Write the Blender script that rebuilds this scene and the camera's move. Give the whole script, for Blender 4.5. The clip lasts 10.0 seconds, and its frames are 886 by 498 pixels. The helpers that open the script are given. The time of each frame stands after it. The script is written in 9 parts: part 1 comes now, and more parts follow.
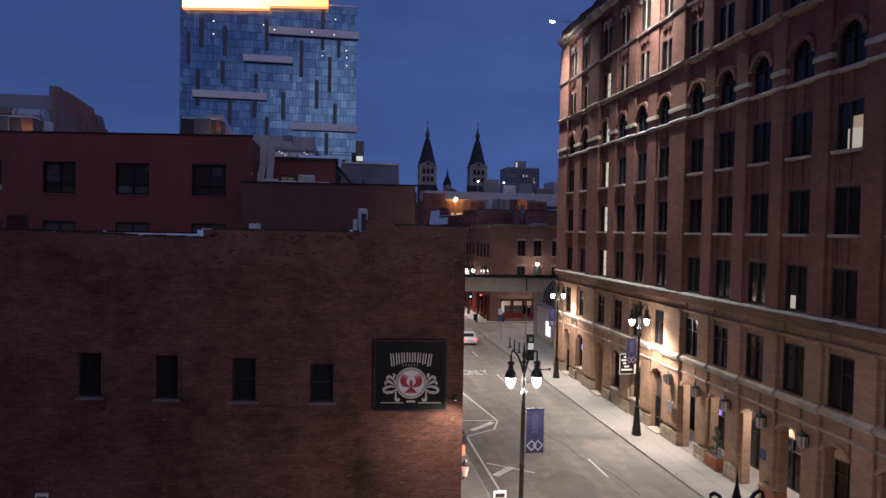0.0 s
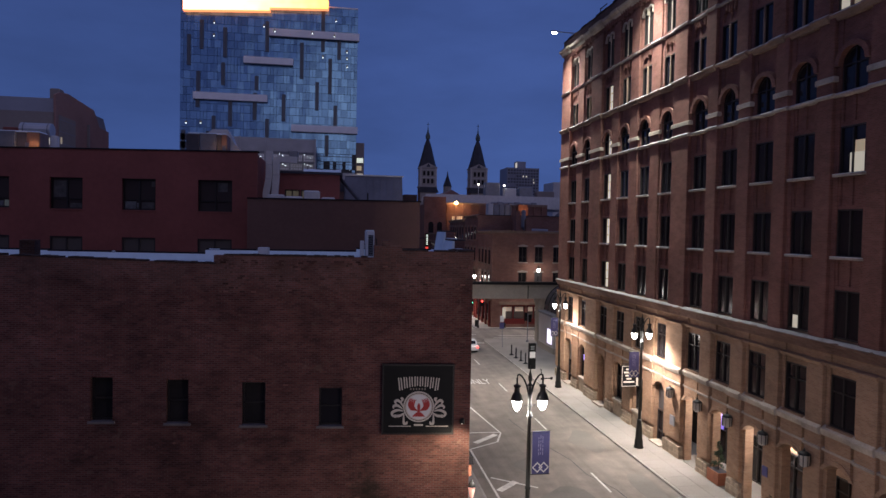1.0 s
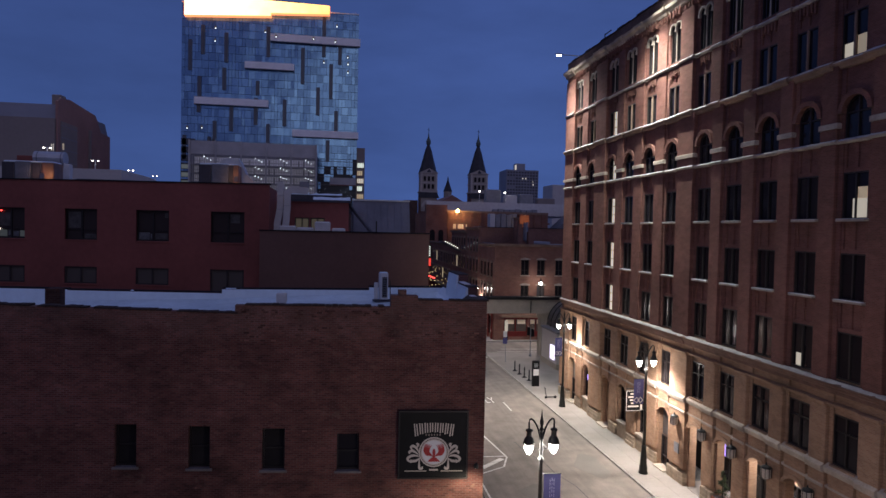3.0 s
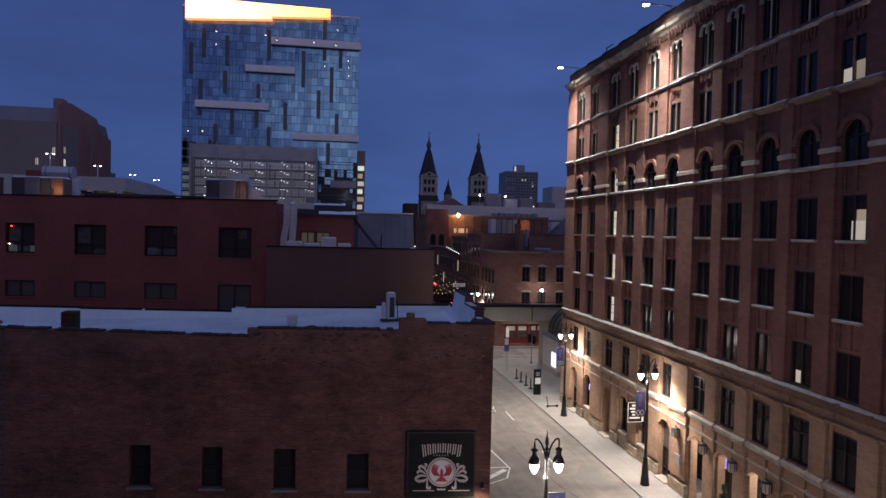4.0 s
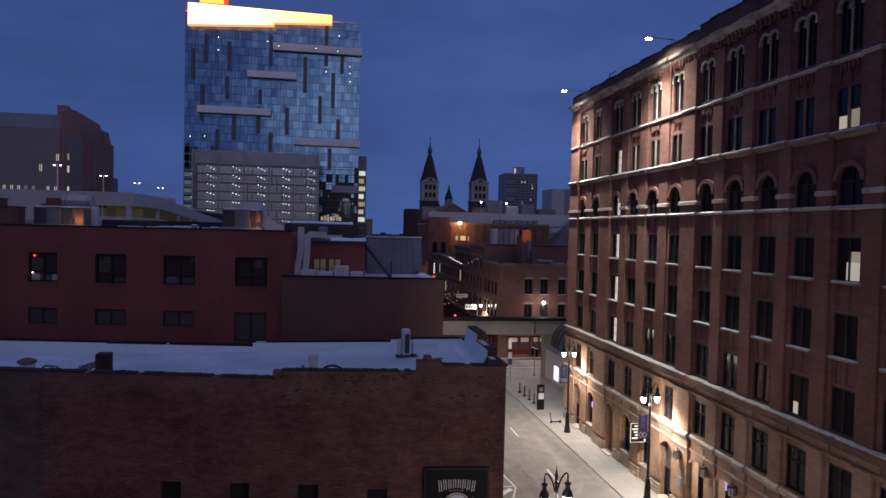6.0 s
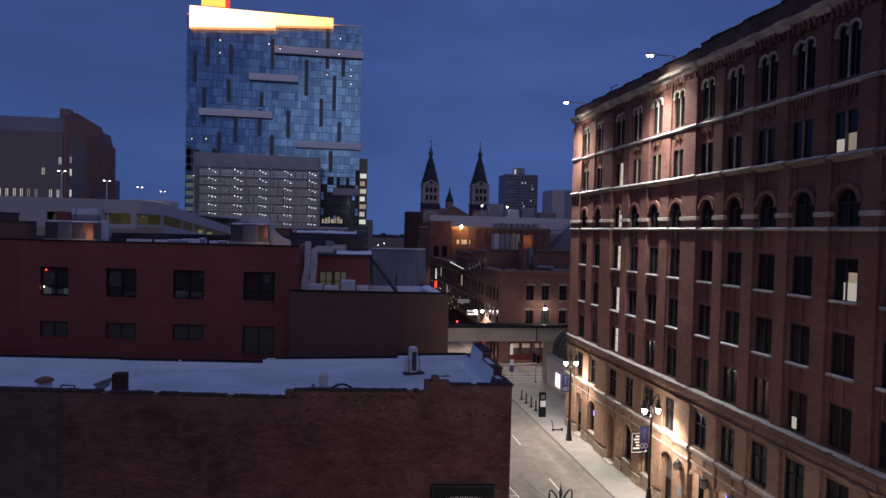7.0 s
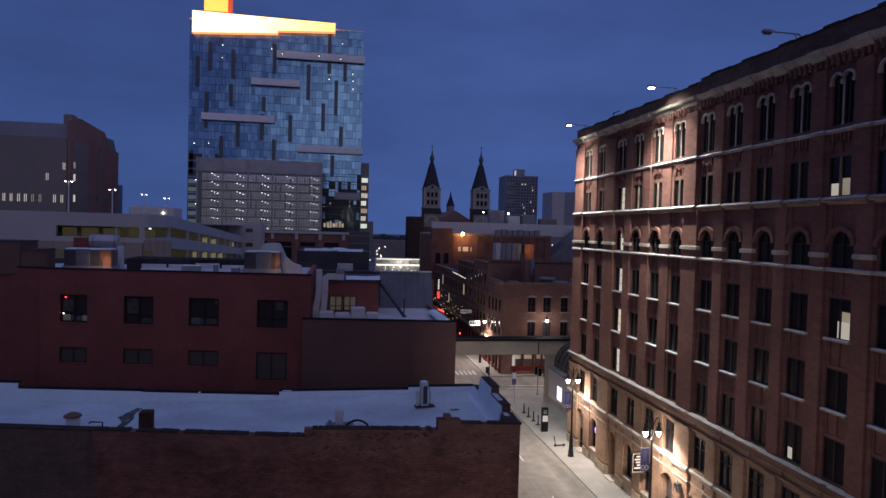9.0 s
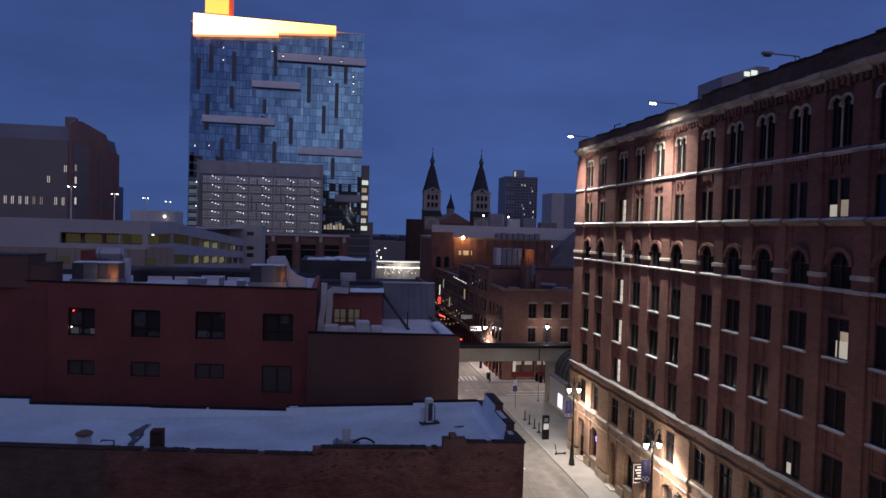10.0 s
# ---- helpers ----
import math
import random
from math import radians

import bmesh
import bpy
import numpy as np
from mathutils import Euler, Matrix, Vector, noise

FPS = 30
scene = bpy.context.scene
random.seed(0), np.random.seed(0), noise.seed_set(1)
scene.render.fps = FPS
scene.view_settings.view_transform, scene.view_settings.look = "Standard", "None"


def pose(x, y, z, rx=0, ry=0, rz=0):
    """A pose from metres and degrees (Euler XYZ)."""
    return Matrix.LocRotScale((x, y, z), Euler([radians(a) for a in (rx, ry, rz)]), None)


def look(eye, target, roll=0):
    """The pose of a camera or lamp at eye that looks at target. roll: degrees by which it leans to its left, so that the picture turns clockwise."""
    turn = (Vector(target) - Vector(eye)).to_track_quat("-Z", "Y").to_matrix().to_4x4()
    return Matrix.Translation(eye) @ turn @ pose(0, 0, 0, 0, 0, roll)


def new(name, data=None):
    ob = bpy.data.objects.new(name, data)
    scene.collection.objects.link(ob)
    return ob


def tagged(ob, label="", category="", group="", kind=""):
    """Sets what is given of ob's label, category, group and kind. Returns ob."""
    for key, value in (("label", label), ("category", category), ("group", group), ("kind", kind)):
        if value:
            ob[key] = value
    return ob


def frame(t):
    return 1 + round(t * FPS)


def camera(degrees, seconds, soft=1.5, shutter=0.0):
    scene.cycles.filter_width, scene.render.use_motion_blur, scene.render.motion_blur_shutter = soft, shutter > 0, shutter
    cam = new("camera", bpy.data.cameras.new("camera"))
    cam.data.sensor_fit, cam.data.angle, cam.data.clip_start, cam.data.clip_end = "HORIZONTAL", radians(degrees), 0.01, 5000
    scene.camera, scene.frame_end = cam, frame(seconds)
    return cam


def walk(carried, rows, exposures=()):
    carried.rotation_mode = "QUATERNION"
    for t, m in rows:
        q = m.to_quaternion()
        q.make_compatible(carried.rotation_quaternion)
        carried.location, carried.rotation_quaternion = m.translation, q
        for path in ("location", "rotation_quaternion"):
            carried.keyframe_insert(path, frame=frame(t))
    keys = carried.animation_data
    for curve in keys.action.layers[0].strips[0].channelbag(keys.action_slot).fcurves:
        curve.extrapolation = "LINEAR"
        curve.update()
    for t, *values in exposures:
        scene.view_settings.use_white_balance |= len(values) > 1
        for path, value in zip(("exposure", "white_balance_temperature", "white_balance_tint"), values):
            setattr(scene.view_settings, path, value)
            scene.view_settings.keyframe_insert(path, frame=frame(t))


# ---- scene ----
# The camera: a drone that rises beside the street and drifts slowly back. Rows: seconds, eye, pitch, lean, yaw.
cam = camera(69.0, 10.0)
FLIGHT = [
    (0, (-0.840, 2.271, 14.400), -1.658, 1.077, -9.163),
    (0.5, (-1.025, 2.158, 14.921), -1.664, 1.116, -9.189),
    (1, (-1.224, 2.043, 15.445), -1.689, 1.131, -9.215),
    (1.5, (-1.411, 1.931, 15.951), -1.685, 1.145, -9.238),
    (2, (-1.603, 1.843, 16.455), -1.692, 1.171, -9.261),
    (2.5, (-1.809, 1.699, 16.975), -1.675, 1.203, -9.286),
    (4, (-2.485, 1.009, 18.516), -1.596, 1.280, -9.365),
    (4.5, (-2.725, 0.727, 19.011), -1.572, 1.301, -9.384),
    (5, (-2.971, 0.415, 19.512), -1.562, 1.324, -9.419),
    (5.5, (-3.221, 0.087, 20.034), -1.569, 1.331, -9.434),
    (7, (-3.956, -0.926, 21.635), -1.558, 1.380, -9.433),
    (7.5, (-4.184, -1.259, 22.173), -1.566, 1.410, -9.438),
    (8, (-4.390, -1.570, 22.731), -1.584, 1.444, -9.447),
    (8.5, (-4.598, -1.888, 23.285), -1.587, 1.491, -9.452),
    (9, (-4.823, -2.188, 23.835), -1.602, 1.529, -9.470),
    (9.5, (-5.042, -2.445, 24.385), -1.605, 1.576, -9.503),
    (10, (-5.257, -2.684, 24.943), -1.608, 1.633, -9.522),
]
walk(cam, [(t, pose(*eye, 90 + pitch, 0, yaw) @ pose(0, 0, 0, 0, 0, lean)) for t, eye, pitch, lean, yaw in FLIGHT])

# ---- dusk sky, light ----
world = bpy.data.worlds.new("dusk")
scene.world = world
world.use_nodes = True
wn, wl = world.node_tree.nodes, world.node_tree.links
for n in list(wn):
    wn.remove(n)
w_out = wn.new("ShaderNodeOutputWorld")
w_bg = wn.new("ShaderNodeBackground")
w_tc = wn.new("ShaderNodeTexCoord")
w_sep = wn.new("ShaderNodeSeparateXYZ")
wl.new(w_tc.outputs["Generated"], w_sep.inputs[0])
# eastern half: deep blue, a little paler at the horizon; western half: the last glow of sunset
w_up = wn.new("ShaderNodeValToRGB")
w_up.color_ramp.elements[0].position, w_up.color_ramp.elements[0].color = 0.0, (0.054, 0.102, 0.304, 1)
w_up.color_ramp.elements[1].position, w_up.color_ramp.elements[1].color = 0.45, (0.042, 0.075, 0.243, 1)
e_top = w_up.color_ramp.elements.new(1.0)
e_top.color = (0.152, 0.172, 0.355, 1)
wl.new(w_sep.outputs["Z"], w_up.inputs[0])
w_glow = wn.new("ShaderNodeValToRGB")
w_glow.color_ramp.elements[0].position, w_glow.color_ramp.elements[0].color = 0.0, (0.212, 0.176, 0.288, 1)
w_glow.color_ramp.elements[1].position, w_glow.color_ramp.elements[1].color = 0.7, (0.172, 0.170, 0.335, 1)
w_low = w_glow.color_ramp.elements.new(0.13)
w_low.color = (0.160, 0.157, 0.290, 1)
w_mid = w_glow.color_ramp.elements.new(0.28)
w_mid.color = (0.162, 0.163, 0.310, 1)
wl.new(w_sep.outputs["Z"], w_glow.inputs[0])
w_az = wn.new("ShaderNodeVectorMath")
w_az.operation = "DOT_PRODUCT"
w_az.inputs[1].default_value = (0.05, -0.9987, 0.0)
wl.new(w_tc.outputs["Generated"], w_az.inputs[0])
w_side = wn.new("ShaderNodeMapRange")
w_side.inputs[1].default_value, w_side.inputs[2].default_value = -0.15, 0.85
w_side.inputs[3].default_value, w_side.inputs[4].default_value = 0.0, 1.0
wl.new(w_az.outputs["Value"], w_side.inputs[0])
w_mix = wn.new("ShaderNodeMix")
w_mix.data_type = "RGBA"
wl.new(w_side.outputs[0], w_mix.inputs["Factor"])
wl.new(w_up.outputs[0], w_mix.inputs["A"])
wl.new(w_glow.outputs[0], w_mix.inputs["B"])
# the afterglow where the sun went down, low over the western horizon
w_spot = wn.new("ShaderNodeVectorMath")
w_spot.operation = "DOT_PRODUCT"
w_spot.inputs[1].default_value = (0.045, -0.9877, 0.150)
wl.new(w_tc.outputs["Generated"], w_spot.inputs[0])
w_lobe = wn.new("ShaderNodeMapRange")
w_lobe.interpolation_type = "SMOOTHERSTEP"
w_lobe.inputs[1].default_value, w_lobe.inputs[2].default_value = 0.980, 1.0
w_lobe.inputs[3].default_value, w_lobe.inputs[4].default_value = 0.0, 0.85
wl.new(w_spot.outputs["Value"], w_lobe.inputs[0])
w_after = wn.new("ShaderNodeMix")
w_after.data_type = "RGBA"
w_after.inputs["B"].default_value = (0.95, 0.86, 0.94, 1)
wl.new(w_lobe.outputs[0], w_after.inputs["Factor"])
wl.new(w_mix.outputs["Result"], w_after.inputs["A"])
# thin veils of cloud, drawn out along the horizon
w_map = wn.new("ShaderNodeMapping")
w_map.inputs["Scale"].default_value = (1.0, 1.0, 3.2)
wl.new(w_tc.outputs["Generated"], w_map.inputs[0])
w_cloud = wn.new("ShaderNodeTexNoise")
w_cloud.inputs["Scale"].default_value, w_cloud.inputs["Detail"].default_value, w_cloud.inputs["Roughness"].default_value = 3.4, 7, 0.56
wl.new(w_map.outputs[0], w_cloud.inputs["Vector"])
w_veil = wn.new("ShaderNodeMapRange")
w_veil.inputs[1].default_value, w_veil.inputs[2].default_value = 0.36, 0.68
w_veil.inputs[3].default_value, w_veil.inputs[4].default_value = 1.07, 0.86
wl.new(w_cloud.outputs[0], w_veil.inputs[0])
w_scale = wn.new("ShaderNodeVectorMath")
w_scale.operation = "SCALE"
w_fall = wn.new("ShaderNodeMapRange")
w_fall.inputs[1].default_value, w_fall.inputs[2].default_value = -0.55, 0.25
w_fall.inputs[3].default_value, w_fall.inputs[4].default_value = 0.80, 1.05
wl.new(w_sep.outputs["X"], w_fall.inputs[0])
w_both = wn.new("ShaderNodeMath")
w_both.operation = "MULTIPLY"
wl.new(w_veil.outputs[0], w_both.inputs[0])
wl.new(w_fall.outputs[0], w_both.inputs[1])
wl.new(w_after.outputs["Result"], w_scale.inputs[0])
wl.new(w_both.outputs[0], w_scale.inputs["Scale"])
wl.new(w_scale.outputs[0], w_bg.inputs[0])
w_bg.inputs[1].default_value = 1.0
wl.new(w_bg.outputs[0], w_out.inputs[0])

LAMP_WARM = (1.0, 0.872, 0.815)
STREET_WATTS = 4200.0
FLOOD_WATTS = 8500.0
FLOOD_WHITE = (0.96, 0.98, 0.91)


def point_light(name, at, watts, colour, radius=0.12):
    data = bpy.data.lights.new(name, "POINT")
    data.energy, data.color, data.shadow_soft_size = watts, colour, radius
    ob = new(name, data)
    ob.location = at
    return ob


def spot_light(name, at, target, watts, colour, angle=110, blend=0.6):
    data = bpy.data.lights.new(name, "SPOT")
    data.energy, data.color, data.shadow_soft_size = watts, colour, 0.15
    data.spot_size, data.spot_blend = radians(angle), blend
    ob = new(name, data)
    ob.matrix_world = look(at, target)
    return ob


# ---- materials ----
def material(name, colour, rough=0.8, metal=0.0, vary=0.25, scale=0.5, fine=14.0, bump=0.15, spread=0.0, spec=0.4):
    """Plain surface with stains at one scale and grain at another. spread: how far alike pieces differ."""
    m = bpy.data.materials.new(name)
    m.use_nodes = True
    nodes, links = m.node_tree.nodes, m.node_tree.links
    b = nodes["Principled BSDF"]
    b.inputs["Roughness"].default_value, b.inputs["Metallic"].default_value = rough, metal
    b.inputs["Specular IOR Level"].default_value = spec
    geo = nodes.new("ShaderNodeNewGeometry")
    big = nodes.new("ShaderNodeTexNoise")
    big.inputs["Scale"].default_value, big.inputs["Detail"].default_value = scale, 5
    small = nodes.new("ShaderNodeTexNoise")
    small.inputs["Scale"].default_value, small.inputs["Detail"].default_value = fine, 3
    links.new(geo.outputs["Position"], big.inputs["Vector"])
    links.new(geo.outputs["Position"], small.inputs["Vector"])
    add = nodes.new("ShaderNodeMath")
    add.operation = "MULTIPLY_ADD"
    add.inputs[1].default_value = 0.45
    links.new(small.outputs[0], add.inputs[0])
    links.new(big.outputs[0], add.inputs[2])
    rng = nodes.new("ShaderNodeMapRange")
    rng.inputs[1].default_value, rng.inputs[2].default_value = 0.45, 1.0
    rng.inputs[3].default_value, rng.inputs[4].default_value = 1 - vary, 1 + vary
    links.new(add.outputs[0], rng.inputs[0])
    val = rng.outputs[0]
    if spread:
        info = nodes.new("ShaderNodeObjectInfo")
        r2 = nodes.new("ShaderNodeMapRange")
        r2.inputs[3].default_value, r2.inputs[4].default_value = 1 - spread, 1 + spread
        links.new(info.outputs["Random"], r2.inputs[0])
        mul = nodes.new("ShaderNodeMath")
        mul.operation = "MULTIPLY"
        links.new(val, mul.inputs[0])
        links.new(r2.outputs[0], mul.inputs[1])
        val = mul.outputs[0]
    hsv = nodes.new("ShaderNodeHueSaturation")
    hsv.inputs["Color"].default_value = (*colour, 1)
    links.new(val, hsv.inputs["Value"])
    links.new(hsv.outputs[0], b.inputs["Base Color"])
    if bump:
        bp = nodes.new("ShaderNodeBump")
        bp.inputs["Strength"].default_value, bp.inputs["Distance"].default_value = bump, 0.03
        links.new(add.outputs[0], bp.inputs["Height"])
        links.new(bp.outputs[0], b.inputs["Normal"])
    return m


def brick_material(name, c1, c2, mortar, stain=0.35, width=0.22, row=0.078, gap=0.011, pale=0.0, band=None, soot=None):
    """Running-bond brickwork by place in the world, for walls along x or along y, with stains and weathered patches."""
    m = bpy.data.materials.new(name)
    m.use_nodes = True
    nodes, links = m.node_tree.nodes, m.node_tree.links
    b = nodes["Principled BSDF"]
    b.inputs["Roughness"].default_value = 0.9
    b.inputs["Specular IOR Level"].default_value = 0.25
    geo = nodes.new("ShaderNodeNewGeometry")
    sep = nodes.new("ShaderNodeSeparateXYZ")
    links.new(geo.outputs["Position"], sep.inputs[0])
    along = nodes.new("ShaderNodeMath")
    along.operation = "ADD"
    links.new(sep.outputs["X"], along.inputs[0])
    links.new(sep.outputs["Y"], along.inputs[1])
    vec = nodes.new("ShaderNodeCombineXYZ")
    links.new(along.outputs[0], vec.inputs[0])
    links.new(sep.outputs["Z"], vec.inputs[1])
    br = nodes.new("ShaderNodeTexBrick")
    br.inputs["Scale"].default_value = 1.0
    br.inputs["Brick Width"].default_value, br.inputs["Row Height"].default_value = width, row
    br.inputs["Mortar Size"].default_value, br.inputs["Mortar Smooth"].default_value = gap, 0.3
    br.inputs["Color1"].default_value, br.inputs["Color2"].default_value = (*c1, 1), (*c2, 1)
    br.inputs["Mortar"].default_value = (*mortar, 1)
    links.new(vec.outputs[0], br.inputs["Vector"])
    big = nodes.new("ShaderNodeTexNoise")
    big.inputs["Scale"].default_value, big.inputs["Detail"].default_value = 0.35, 6
    links.new(geo.outputs["Position"], big.inputs["Vector"])
    streak = nodes.new("ShaderNodeTexNoise")
    streak.inputs["Scale"].default_value, streak.inputs["Detail"].default_value = 1.0, 4
    sv = nodes.new("ShaderNodeCombineXYZ")
    s1 = nodes.new("ShaderNodeMath")
    s1.operation = "MULTIPLY"
    s1.inputs[1].default_value = 1.3
    s2 = nodes.new("ShaderNodeMath")
    s2.operation = "MULTIPLY"
    s2.inputs[1].default_value = 2.7
    links.new(along.outputs[0], s1.inputs[0])
    links.new(sep.outputs["Z"], s2.inputs[0])
    links.new(s1.outputs[0], sv.inputs[0])
    links.new(s2.outputs[0], sv.inputs[1])
    links.new(sv.outputs[0], streak.inputs["Vector"])
    add = nodes.new("ShaderNodeMath")
    add.operation = "MULTIPLY_ADD"
    add.inputs[1].default_value = 0.6
    links.new(streak.outputs[0], add.inputs[0])
    links.new(big.outputs[0], add.inputs[2])
    rng = nodes.new("ShaderNodeMapRange")
    rng.inputs[1].default_value, rng.inputs[2].default_value = 0.5, 1.12
    rng.inputs[3].default_value, rng.inputs[4].default_value = 1 - stain, 1 + stain
    links.new(add.outputs[0], rng.inputs[0])
    hsv = nodes.new("ShaderNodeHueSaturation")
    links.new(br.outputs["Color"], hsv.inputs["Color"])
    links.new(rng.outputs[0], hsv.inputs["Value"])
    col = hsv.outputs[0]
    if pale:
        # patches where the face of the brick is chalky or repaired
        patch = nodes.new("ShaderNodeTexNoise")
        patch.inputs["Scale"].default_value, patch.inputs["Detail"].default_value = 2.6, 9
        links.new(geo.outputs["Position"], patch.inputs["Vector"])
        pr = nodes.new("ShaderNodeMapRange")
        pr.inputs[1].default_value, pr.inputs[2].default_value = 0.60, 0.70
        pr.inputs[3].default_value, pr.inputs[4].default_value = 0.0, pale
        links.new(patch.outputs[0], pr.inputs[0])
        mix = nodes.new("ShaderNodeMix")
        mix.data_type = "RGBA"
        mix.inputs["B"].default_value = (0.22, 0.15, 0.115, 1)
        links.new(pr.outputs[0], mix.inputs["Factor"])
        links.new(col, mix.inputs["A"])
        col = mix.outputs["Result"]
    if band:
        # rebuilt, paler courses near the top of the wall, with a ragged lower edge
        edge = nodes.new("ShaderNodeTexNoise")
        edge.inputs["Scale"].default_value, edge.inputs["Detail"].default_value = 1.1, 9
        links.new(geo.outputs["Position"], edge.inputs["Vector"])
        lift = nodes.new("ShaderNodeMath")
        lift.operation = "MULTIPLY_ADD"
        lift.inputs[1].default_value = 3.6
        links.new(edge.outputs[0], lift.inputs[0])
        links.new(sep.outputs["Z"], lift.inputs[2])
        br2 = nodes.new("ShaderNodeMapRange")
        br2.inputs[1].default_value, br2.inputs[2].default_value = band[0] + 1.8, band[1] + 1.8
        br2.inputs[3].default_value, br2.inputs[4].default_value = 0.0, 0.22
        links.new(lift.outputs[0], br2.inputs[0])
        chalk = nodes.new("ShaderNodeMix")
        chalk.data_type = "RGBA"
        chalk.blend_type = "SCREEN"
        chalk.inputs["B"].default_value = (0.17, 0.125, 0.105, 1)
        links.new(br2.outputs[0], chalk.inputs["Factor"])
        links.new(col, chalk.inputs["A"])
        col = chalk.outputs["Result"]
    if soot:
        # one ragged black stain with a shape of its own: centre, half width, half height
        gap_v = nodes.new("ShaderNodeVectorMath")
        gap_v.operation = "SUBTRACT"
        gap_v.inputs[1].default_value = (soot[0], 0, soot[1])
        links.new(geo.outputs["Position"], gap_v.inputs[0])
        fit_v = nodes.new("ShaderNodeVectorMath")
        fit_v.operation = "MULTIPLY"
        fit_v.inputs[1].default_value = (1 / soot[2], 0, 1 / soot[3])
        links.new(gap_v.outputs[0], fit_v.inputs[0])
        far_v = nodes.new("ShaderNodeVectorMath")
        far_v.operation = "LENGTH"
        links.new(fit_v.outputs[0], far_v.inputs[0])
        rag = nodes.new("ShaderNodeTexNoise")
        rag.inputs["Scale"].default_value, rag.inputs["Detail"].default_value, rag.inputs["Roughness"].default_value = 3.0, 8, 0.7
        links.new(geo.outputs["Position"], rag.inputs["Vector"])
        sum_v = nodes.new("ShaderNodeMath")
        sum_v.operation = "MULTIPLY_ADD"
        sum_v.inputs[1].default_value = 2.4
        links.new(rag.outputs[0], sum_v.inputs[0])
        links.new(far_v.outputs["Value"], sum_v.inputs[2])
        sr = nodes.new("ShaderNodeMapRange")
        sr.inputs[1].default_value, sr.inputs[2].default_value = 1.35, 2.3
        sr.inputs[3].default_value, sr.inputs[4].default_value = 0.85, 0.0
        links.new(sum_v.outputs[0], sr.inputs[0])
        black = nodes.new("ShaderNodeMix")
        black.data_type = "RGBA"
        black.inputs["B"].default_value = (0.022, 0.02, 0.014, 1)
        links.new(sr.outputs[0], black.inputs["Factor"])
        links.new(col, black.inputs["A"])
        col = black.outputs["Result"]
    links.new(col, b.inputs["Base Color"])
    bp = nodes.new("ShaderNodeBump")
    bp.inputs["Strength"].default_value, bp.inputs["Distance"].default_value = 0.6, 0.012
    bp.invert = True
    links.new(br.outputs["Fac"], bp.inputs["Height"])
    links.new(bp.outputs[0], b.inputs["Normal"])
    return m


def glow(name, colour, strength, base=1.0):
    m = bpy.data.materials.new(name)
    m.use_nodes = True
    nodes, links = m.node_tree.nodes, m.node_tree.links
    b = nodes["Principled BSDF"]
    b.inputs["Base Color"].default_value = (*[c * base for c in colour], 1)
    b.inputs["Emission Color"].default_value = (*colour, 1)
    b.inputs["Emission Strength"].default_value = strength
    return m


def glass(name, colour, rough=0.06, spec=0.5):
    """Dark glazing at night: a glossy pane before an unlit room."""
    m = bpy.data.materials.new(name)
    m.use_nodes = True
    nodes, links = m.node_tree.nodes, m.node_tree.links
    b = nodes["Principled BSDF"]
    b.inputs["Base Color"].default_value = (*colour, 1)
    b.inputs["Roughness"].default_value = rough
    b.inputs["IOR"].default_value = 1.5
    b.inputs["Specular IOR Level"].default_value = spec
    geo = nodes.new("ShaderNodeNewGeometry")
    no = nodes.new("ShaderNodeTexNoise")
    no.inputs["Scale"].default_value = 0.6
    links.new(geo.outputs["Position"], no.inputs["Vector"])
    bp = nodes.new("ShaderNodeBump")
    bp.inputs["Strength"].default_value, bp.inputs["Distance"].default_value = 0.08, 0.1
    links.new(no.outputs[0], bp.inputs["Height"])
    links.new(bp.outputs[0], b.inputs["Normal"])
    return m


def tower_glass(name):
    """Curtain wall: each pane has its own tint of blue, from nearly clear to milky."""
    m = bpy.data.materials.new(name)
    m.use_nodes = True
    nodes, links = m.node_tree.nodes, m.node_tree.links
    b = nodes["Principled BSDF"]
    geo = nodes.new("ShaderNodeNewGeometry")
    ramp = nodes.new("ShaderNodeValToRGB")
    ramp.color_ramp.interpolation = "CONSTANT"
    tints = [(0.0, (0.112, 0.225, 0.410)), (0.30, (0.132, 0.266, 0.475)), (0.55, (0.152, 0.305, 0.535)), (0.80, (0.182, 0.358, 0.600)), (0.95, (0.095, 0.190, 0.345))]
    ramp.color_ramp.elements[0].color = (*tints[0][1], 1)
    ramp.color_ramp.elements[1].position, ramp.color_ramp.elements[1].color = tints[1][0], (*tints[1][1], 1)
    for p, c in tints[2:]:
        ramp.color_ramp.elements.new(p).color = (*c, 1)
    links.new(geo.outputs["Random Per Island"], ramp.inputs[0])
    links.new(ramp.outputs[0], b.inputs["Base Color"])
    b.inputs["Metallic"].default_value = 0.75
    b.inputs["Roughness"].default_value = 0.16
    # each pane is a hair out of true, so that the reflections break up
    wave = nodes.new("ShaderNodeTexNoise")
    wave.inputs["Scale"].default_value, wave.inputs["Detail"].default_value = 0.06, 3
    links.new(geo.outputs["Position"], wave.inputs["Vector"])
    bp = nodes.new("ShaderNodeBump")
    bp.inputs["Strength"].default_value, bp.inputs["Distance"].default_value = 0.6, 0.5
    links.new(wave.outputs[0], bp.inputs["Height"])
    links.new(bp.outputs[0], b.inputs["Normal"])
    return m


